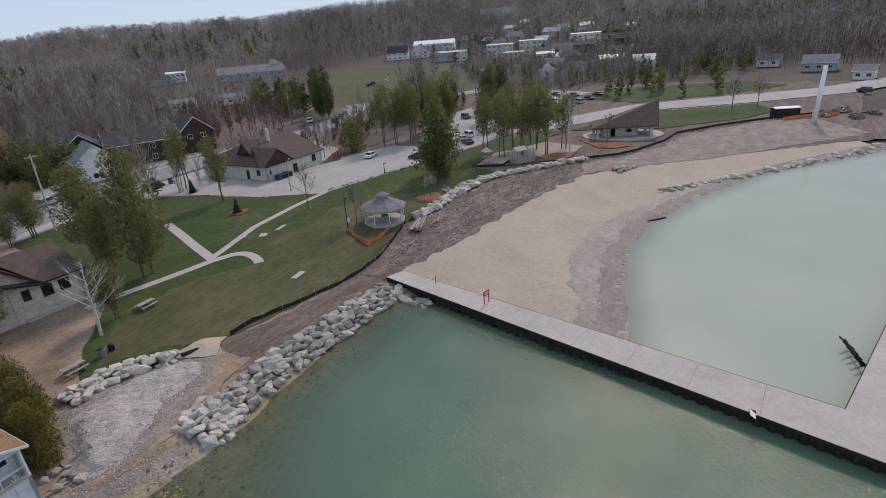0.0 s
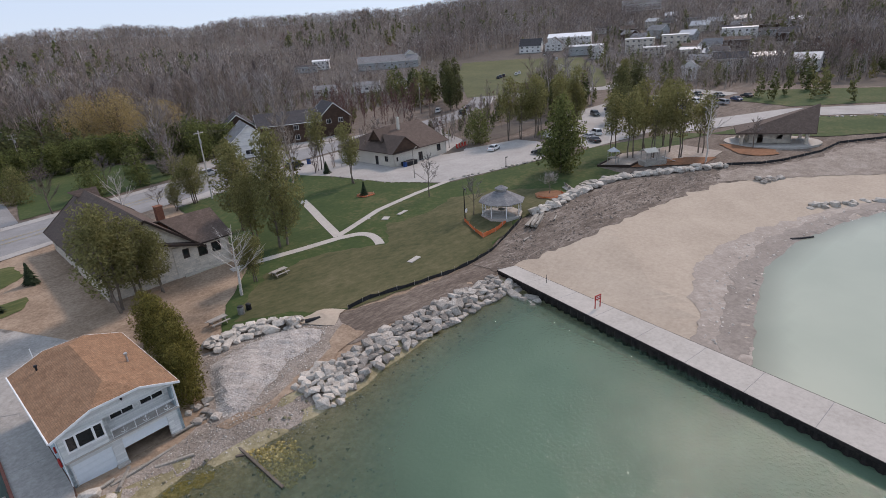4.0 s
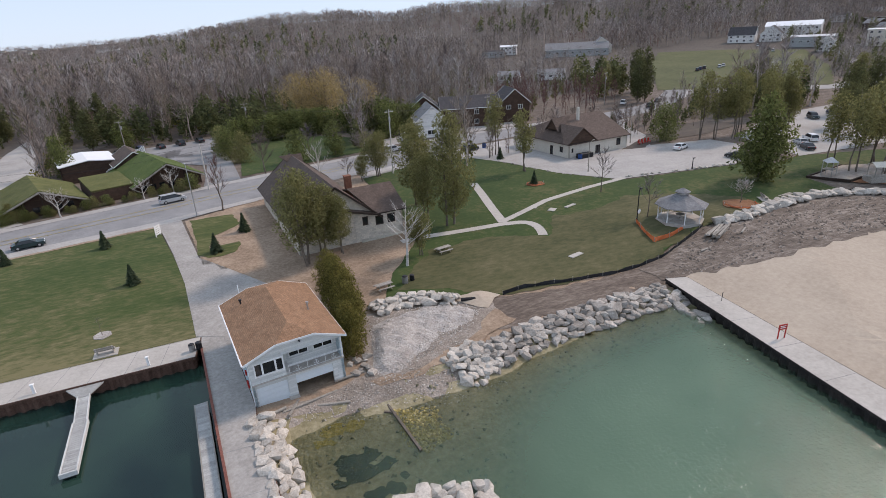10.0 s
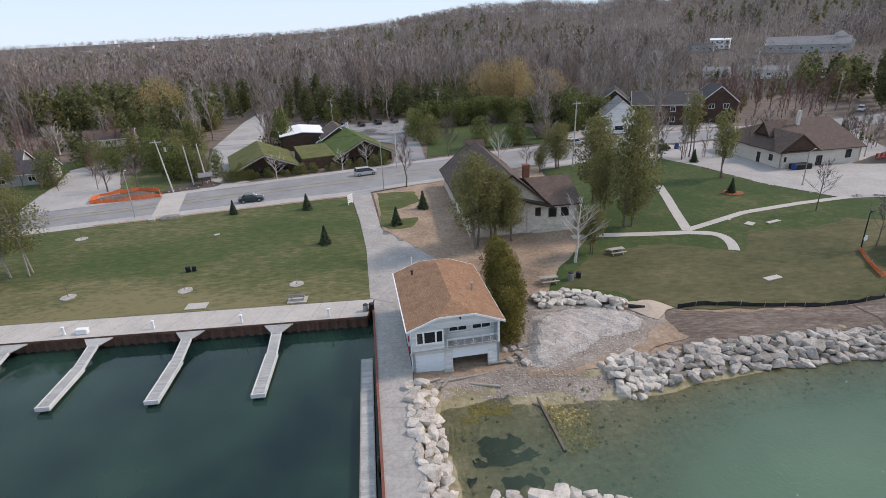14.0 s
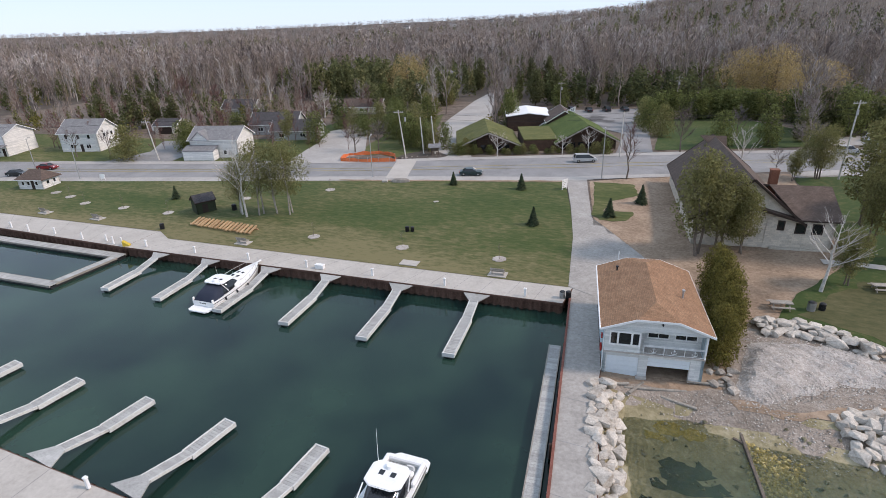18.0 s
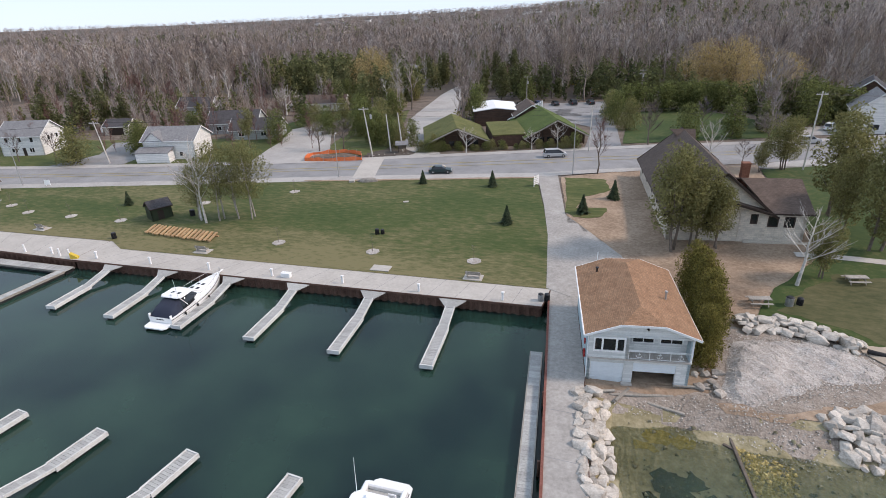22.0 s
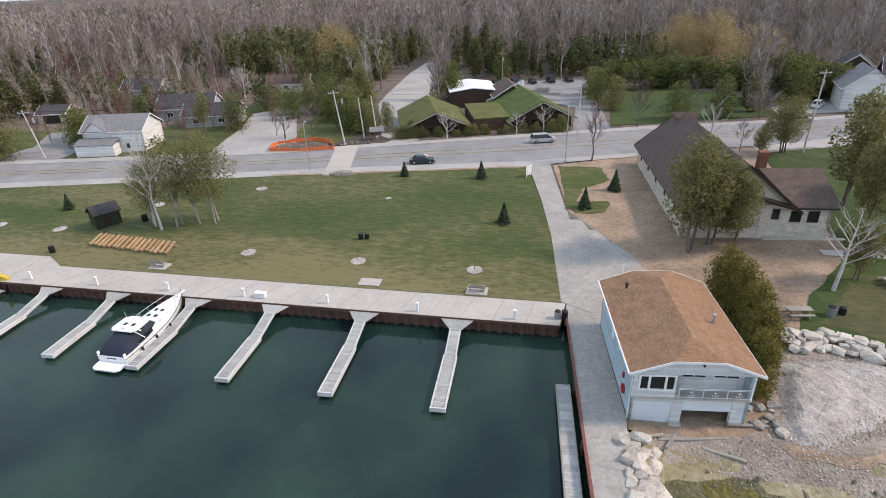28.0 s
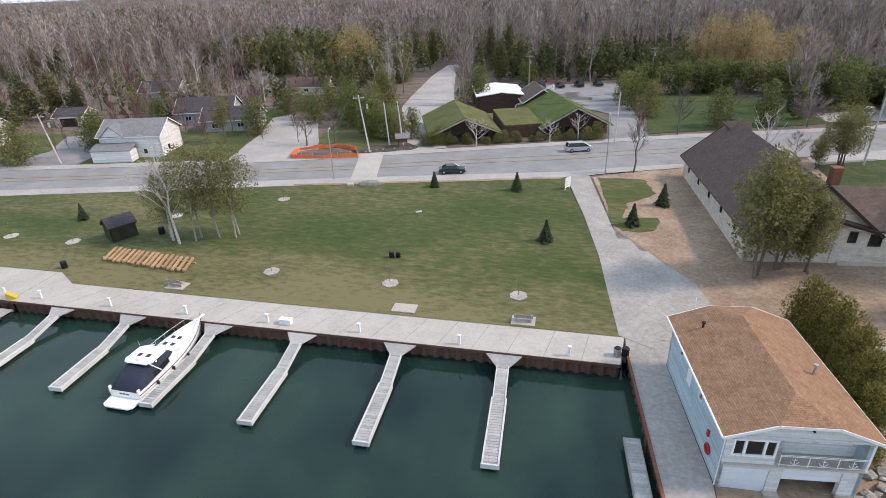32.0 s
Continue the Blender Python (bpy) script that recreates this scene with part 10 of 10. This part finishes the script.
rod(bm, (0, 0, -0.3), (0.7, -0.35, 14.2), 0.62, 0.5, 12)
part("mast", bm, WHITE, PL, smooth=True)
bm = bmesh.new()
rod(bm, (-0.4, 0.2, -0.3), (-0.4, 0.2, 3.0), 0.5, 0.5, 8)
part("foot", bm, CREAM, PL)
house("site_cabin", 184.5, -40.6, -60, 6.5, 3.0, 2.6, 2.8, material("black_cabin_paint", [(0.014, 0.015, 0.018), (0.024, 0.025, 0.03)], 0.8, 0.6), WHITE_ROOF, "black site cabin with a white end and roof", "cabin", [("right", 0.8, 1.4, 0.9, 1.8), ("right", 2.1, 1.4, 0.9, 1.8)], over=0.12)


def log_pile():
    t = thing("timber_pile", 74.2, -1.2, g1(74, -1), 26, "stack of grey weathered timbers on the bank", "timber pile")
    r = random.Random(4)
    for i in range(9):
        bm = bmesh.new()
        box(bm, (0, 0, 0), (r.uniform(4.6, 6.2), 0.34, 0.28), bevel=0.02)
        part("timber", bm, WOOD_GREY, t, m=pose(r.uniform(-0.4, 0.4), -1.0 + 0.4 * (i % 5), 0.25 + 0.3 * (i // 5), 0, 0, r.uniform(-4, 4)))


log_pile()
for x, y, ln, rz, lab in ((9.2, -14.0, 2.4, 62, ""), (10.8, -13.6, 5.5, 14, ""), (12.8, -14.4, 3.0, -12, ""), (15.0, -11.6, 3.2, 8, ""), (7.8, -14.2, 1.6, 20, ""), (78, -2.8, 3.5, 30, ""), (69, -4.5, 3.0, 12, "")):
    t = thing("driftwood_beam", x, y, max(0.05, g1(x, y)), rz, lab or "grey driftwood beam lying on the shore", "driftwood", "driftwood")
    bm = bmesh.new()
    box(bm, (0, 0, 0.14), (ln, 0.26, 0.2), bevel=0.04, ry=2)
    part("beam", bm, WOOD_GREY, t)
CR = thing("sunken_crib", 17.5, -16.2, 0, 0, "rotten sunken timber crib filled with stones", "crib")
for (x0, y0), (x1, y1) in (((0, 0), (0.9, -6.9)), ((0.1, 0.4), (-0.3, 1.6)), ((-0.6, -0.8), (0.2, -1.2))):
    d = math.hypot(x1 - x0, y1 - y0)
    bm = bmesh.new()
    box(bm, (0, 0, 0), (d, 0.24, 0.3), bevel=0.03)
    part("beam", bm, BARK, CR, m=pose((x0 + x1) / 2, (y0 + y1) / 2, -0.02 if d < 6 else 0.0, 0, 1.0, math.degrees(math.atan2(y1 - y0, x1 - x0))))
DW = thing("dark_driftwood", 97.5, -33.6, 0, -32, "dark log and pale stone at the water's edge", "driftwood")
bm = bmesh.new()
rod(bm, (-1.6, 0, 0.15), (2.2, 0, 0.1), 0.22, 0.12, 8)
part("log", bm, DARK, DW)
DI = thing("drain_pipe_end", 31.8, -3.2, g1(32, -3) + 0.35, -20, "black corrugated drain end on the bank", "drain")
bm = bmesh.new()
rod(bm, (-0.9, 0, 0.1), (0.9, 0.2, 0.0), 0.22, 0.22, 10)
part("pipe", bm, BLACK_CLOTH, DI)
RN = thing("tangled_frame", 66.2, -61.0, 0, 20, "dark twisted metal frame beside the pier arm", "frame")
for k in range(5):
    bm = bmesh.new()
    rod(bm, (-1.8 + 0.9 * k, -0.8, -0.2), (-1.6 + 0.9 * k, 0.8, 1.2), 0.09, n=5)
    part("strut", bm, DARK, RN)
bm = bmesh.new()
rod(bm, (-2.0, 0.2, 0.5), (2.4, 0.1, 0.7), 0.10, n=5)
part("beam", bm, DARK, RN)


def play_ship():
    t = thing("play_ship", 117.6, 1.8, g1(118, 2) + 0.1, -25, "grey and tan climbing frame shaped like a ship", "play equipment")
    bm = bmesh.new()
    prism(bm, [(-3, -1.2), (2.2, -1.2), (3.4, 0), (2.2, 1.2), (-3, 1.2)], 0.0, 1.0)
    part("hull", bm, WOOD_GREY, t)
    for x in (-2.5, 0, 2):
        for y in (-1, 1):
            bm = bmesh.new()
            rod(bm, (x, y, 0), (x, y, 3.0), 0.08, n=6)
            part("post", bm, WOOD_GREY, t)
    bm = bmesh.new()
    slab(bm, [(-2.8, -1.3, 3.0), (0.2, -1.3, 3.0), (0.2, 0, 3.7), (-2.8, 0, 3.7)], 0.1)
    slab(bm, [(0.2, 1.3, 3.0), (-2.8, 1.3, 3.0), (-2.8, 0, 3.7), (0.2, 0, 3.7)], 0.1)
    part("canopy", bm, CREAM, t)
    bm = bmesh.new()
    slab(bm, [(2.4, -0.4, 1.4), (5.4, -0.4, 0.1), (5.4, 0.4, 0.1), (2.4, 0.4, 1.4)], 0.08)
    part("slide", bm, WHITE, t)
    s = thing("play_tower", 113.2, 9.0, g1(113, 9) + 0.1, 10, "small climbing tower with a grey roof", "play equipment")
    for x in (-0.9, 0.9):
        for y in (-0.9, 0.9):
            bm = bmesh.new()
            rod(bm, (x, y, 0), (x, y, 2.8), 0.07, n=6)
            part("post", bm, GALV, s)
    bm = bmesh.new()
    rod(bm, (0, 0, 2.7), (0, 0, 3.6), 1.5, 0.1, 4)
    part("roof", bm, METAL_ROOF, s)
    bm = bmesh.new()
    box(bm, (0, 0, 1.3), (1.9, 1.9, 0.1))
    part("platform", bm, WOOD_GREY, s)


play_ship()
BE = thing("playground_edging", 109, 10.2, g1(109, 10), 0, "dark timber edging round the playground", "edging")
for (x0, y0), (x1, y1) in (((0, 0), (3.4, -5.9)), ((0, 0), (13, 2.3)), ((3.4, -5.9), (7.4, -5.3))):
    d = math.hypot(x1 - x0, y1 - y0)
    bm = bmesh.new()
    box(bm, (0, 0, 0), (d, 0.22, 0.45))
    part("timber", bm, BROWN_TRIM, BE, m=pose((x0 + x1) / 2, (y0 + y1) / 2, 0.2, 0, 0, math.degrees(math.atan2(y1 - y0, x1 - x0))))
for x, y in ((87.4, 56.0), (104.2, 51.0), (105.4, 51.2), (106.6, 51.4), (107.8, 51.6)):
    t = thing("patio_chair", x, y, g1(x, y) + 0.05, 10, "reddish wooden chair outside the building", "chair", "patio chairs")
    bm = bmesh.new()
    box(bm, (0, 0, 0.45), (0.6, 0.6, 0.08))
    part("seat", bm, RED, t)
    bm = bmesh.new()
    box(bm, (0, 0.3, 0.85), (0.6, 0.06, 0.8))
    part("backrest", bm, RED, t)
    for sx in (-0.25, 0.25):
        for sy in (-0.25, 0.25):
            bm = bmesh.new()
            box(bm, (sx, sy, 0.2), (0.06, 0.06, 0.4))
            part("leg", bm, RED, t)
for i in range(7):
    x, y = 190 + 3.2 * (i % 4), -52 - 3.4 * (i // 2)
    t = thing("rubble_heap", x, y, g1(x, y), i * 40, "heap of excavated earth and slabs", "rubble heap", "rubble heaps")
    bm = bmesh.new()
    bmesh.ops.create_icosphere(bm, subdivisions=3, radius=1.0)
    for v in bm.verts:
        v.co += noise.noise_vector(v.co * 2.1 + Vector((i, 0, 0))) * 0.45
        v.co.x, v.co.y, v.co.z = v.co.x * 2.2, v.co.y * 1.6, max(-0.2, v.co.z * 1.1)
    part("heap", bm, RUBBLE, t)


# ---- vehicles ----
def vehicle(kind, x, y, rz, paint, label, z=None):
    """A car, van or pickup, its nose along +x."""
    t = thing(kind, x, y, (g1(x, y) if z is None else z) + 0.06, rz, label, {"car": "car", "minivan": "van", "suv": "car"}[kind])
    prof = {"car": (4.7, 1.78, [(-2.35, 0.45), (-2.3, 0.85), (-1.7, 0.95), (1.0, 0.92), (2.2, 0.78), (2.35, 0.5)], [(-1.75, 0.93), (-1.0, 1.38), (0.35, 1.42), (1.15, 0.93)]),
            "suv": (4.7, 1.85, [(-2.35, 0.5), (-2.3, 1.0), (1.0, 1.05), (2.2, 0.95), (2.35, 0.55)], [(-2.2, 1.0), (-1.9, 1.68), (0.4, 1.7), (1.15, 1.03)]),
            "minivan": (5.05, 1.95, [(-2.5, 0.45), (-2.48, 1.0), (1.3, 1.0), (2.3, 0.85), (2.5, 0.5)], [(-2.4, 1.0), (-2.1, 1.72), (0.7, 1.74), (1.9, 0.98)])}[kind]
    L, W, body, cab = prof
    def shell(pts, w0, w1, mat, nm, base=None, lab=""):
        bm = bmesh.new()
        pts = ([(pts[0][0], base)] if base is not None else []) + pts + ([(pts[-1][0], base)] if base is not None else [])
        zs = [p[1] for p in pts]
        lo, hi = min(zs), max(zs)
        a = [bm.verts.new((px, -(w0 + (w1 - w0) * (pz - lo) / (hi - lo)) / 2, pz)) for px, pz in pts]
        b = [bm.verts.new((px, (w0 + (w1 - w0) * (pz - lo) / (hi - lo)) / 2, pz)) for px, pz in pts]
        n = len(pts)
        bm.faces.new(a)
        bm.faces.new(b[::-1])
        for i in range(n):
            bm.faces.new((a[i], b[i], b[(i + 1) % n], a[(i + 1) % n]))
        bmesh.ops.recalc_face_normals(bm, faces=bm.faces[:])
        return part(nm, bm, mat, t, lab)
    shell(body, W, W * 0.96, paint, "body", 0.3)
    shell(cab, W * 0.95, W * 0.74, GLASS, "glasshouse", None, "dark glass")
    r0, r1 = cab[1], cab[2]
    bm = bmesh.new()
    box(bm, ((r0[0] + r1[0]) / 2, 0, r1[1] + 0.0), (r1[0] - r0[0] + 0.1, W * 0.76, 0.06), bevel=0.02)
    part("roof", bm, paint, t)
    for s in (-1, 1):
        for f in (cab[0], cab[3]):
            g = r0 if f is cab[0] else r1
            bm = bmesh.new()
            rod(bm, (f[0], s * W * 0.47, f[1]), (g[0], s * W * 0.375, g[1]), 0.05, n=4)
            part("roof_pillar", bm, paint, t)
        for xx in (-L * 0.31, L * 0.32):
            bm = bmesh.new()
            rod(bm, (xx, s * (W / 2 - 0.12), 0.33), (xx, s * (W / 2 + 0.02), 0.33), 0.34, 0.34, 14)
            w = part("wheel", bm, DARK, t)
            bm = bmesh.new()
            rod(bm, (xx, s * (W / 2 + 0.02), 0.33), (xx, s * (W / 2 + 0.035), 0.33), 0.19, 0.19, 10)
            part("rim", bm, GALV, w)
        bm = bmesh.new()
        box(bm, (L / 2 - 0.08, s * W * 0.34, 0.68), (0.14, 0.34, 0.16), bevel=0.02)
        part("headlight", bm, WHITE, t)
        bm = bmesh.new()
        box(bm, (-L / 2 + 0.06, s * W * 0.40, 0.78), (0.12, 0.22, 0.2), bevel=0.02)
        part("tail_light", bm, RED, t)


def paint(name, c):
    return material(name, [tuple(0.9 * v for v in c), c], 0.5, 0.28, bump=0.0, spec=0.55)


SILVER, CAR_WHITE, CAR_DARK, CAR_GREEN, CAR_RED, CAR_BLUE = paint("silver_paint", (0.42, 0.43, 0.44)), paint("white_car_paint", (0.72, 0.72, 0.72)), paint("black_car_paint", (0.018, 0.022, 0.026)), paint("dark_green_paint", (0.014, 0.035, 0.038)), paint("red_car_paint", (0.22, 0.02, 0.02)), paint("blue_car_paint", (0.03, 0.05, 0.12))


def kiosk(x, y, rz):
    """Little shingled gable roof on two posts over a dark notice board."""
    k = thing("information_kiosk", x, y, g1(x, y) + 0.05, rz, "small brown wooden kiosk with a grey gable roof and notice board", "kiosk")
    for sx in (-0.85, 0.85):
        bm = bmesh.new()
        rod(bm, (sx, 0, 0), (sx, 0, 2.1), 0.1, 0.085, 8)
        part("post", bm, SHINGLE_BROWN, k)
    bm = bmesh.new()
    box(bm, (0, 0, 1.35), (1.6, 0.09, 1.05), bevel=0.012)
    part("notice_board", bm, BARK, k, "dark notice board")
    for sy in (-1, 1):
        slope(k, [(-1.5, sy * 1.05, 1.95), (1.5, sy * 1.05, 1.95), (1.5, 0, 2.72), (-1.5, 0, 2.72)][::sy], GREY_ROOF, 0.09, "roof_slope")
    bm = bmesh.new()
    rod(bm, (-1.45, 0, 2.6), (1.45, 0, 2.6), 0.07, 0.07, 6)
    part("ridge_beam", bm, SHINGLE_BROWN, k)


kiosk(-40.2, 60.4, 20)
for i, (x, y, w) in enumerate(((-44.7, 56.9, 0.9), (-43.5, 57.5, 0.7), (-46.4, 55.3, 0.8), (-45.6, 56.2, 0.6), (-39.2, 58.9, 0.7), (-38.3, 59.2, 0.8), (-41.4, 58.5, 0.6))):
    b = new("garden_boulder", rock_mesh(880 + i))
    b.data.materials.clear()
    b.data.materials.append(STONE)
    b.matrix_basis = pose(x, y, g1(x, y) + 0.07 + w * 0.12, 0, 0, 40 * i) @ Matrix.Diagonal((w * 0.5, w * 0.4, w * 0.42, 1))
    tagged(b, "pale boulder at the edge of a mulched bed", "rock", "boulders round the kiosk bed")
vehicle("minivan", -5.2, 61.6, 18, SILVER, "silver minivan parked at the kerb")
vehicle("car", -26.3, 45.9, 13, CAR_GREEN, "dark green saloon parked at the lawn's edge")
vehicle("car", 108.3, 41.4, 20, CAR_WHITE, "white saloon parked in the car park")
vehicle("car", 111.2, 28.0, 110, CAR_DARK, "dark saloon parked beside a conifer")
vehicle("car", 133.2, 29.5, 60, SILVER, "silver car parked among trees")
vehicle("suv", 138.5, 31.0, 60, CAR_WHITE, "white car parked among trees")
vehicle("car", 130.0, 25.6, 60, CAR_DARK, "dark car parked among trees")
vehicle("suv", 65.6, 70.2, 10, CAR_DARK, "dark van parked behind the lawn")
vehicle("suv", 146.0, 108.5, 40, CAR_WHITE, "white van on the road")
vehicle("suv", 148, 96.5, 30, CAR_DARK, "dark car on the road")
vehicle("car", 158, 104, 35, CAR_DARK, "dark car on the road")
vehicle("car", -131, 21.4, 14, CAR_DARK, "dark car by the harbour hut")
vehicle("car", -129, 27.4, 14, CAR_RED, "red car on the road")
vehicle("car", -41.5, 121, 80, CAR_DARK, "dark car parked beside the drive")
for i, p in enumerate((CAR_DARK, CAR_BLUE, CAR_DARK, CAR_DARK, CAR_DARK)):
    vehicle("suv" if i % 2 else "car", -24 + 5.6 * i, 127 + 1.7 * i, 110, p, "car parked behind the restaurant")
rv = random.Random(6)
for i in range(26):
    x, y = 166 + 9 * (i % 7) + rv.uniform(-1, 1), 24 + 8.5 * (i // 7) + rv.uniform(-1, 1)
    vehicle(rv.choice(["car", "suv", "minivan"]), x, y, 60 + rv.uniform(-6, 6) + 180 * (i % 2), rv.choice([SILVER, CAR_WHITE, CAR_DARK, CAR_BLUE, CAR_GREEN]), "car parked in the village car park")
for x, y, p in ((252, 176, CAR_BLUE), (257, 178, CAR_DARK), (247, 173, CAR_DARK), (266, 176, CAR_WHITE), (272, 179, CAR_WHITE), (232, -60, CAR_DARK), (226, 78, CAR_WHITE), (240, 88, SILVER), (346, 208, CAR_WHITE), (352, 216, CAR_DARK), (360, 226, CAR_WHITE), (366, 236, CAR_WHITE)):
    vehicle("suv", x, y, 40, p, "car parked near the village field")
vehicle("suv", 48.5, 83.5, 20, SILVER, "grey car parked before the inn")
vehicle("suv", 57, 99, 60, CAR_WHITE, "white van parked beside the cottage")
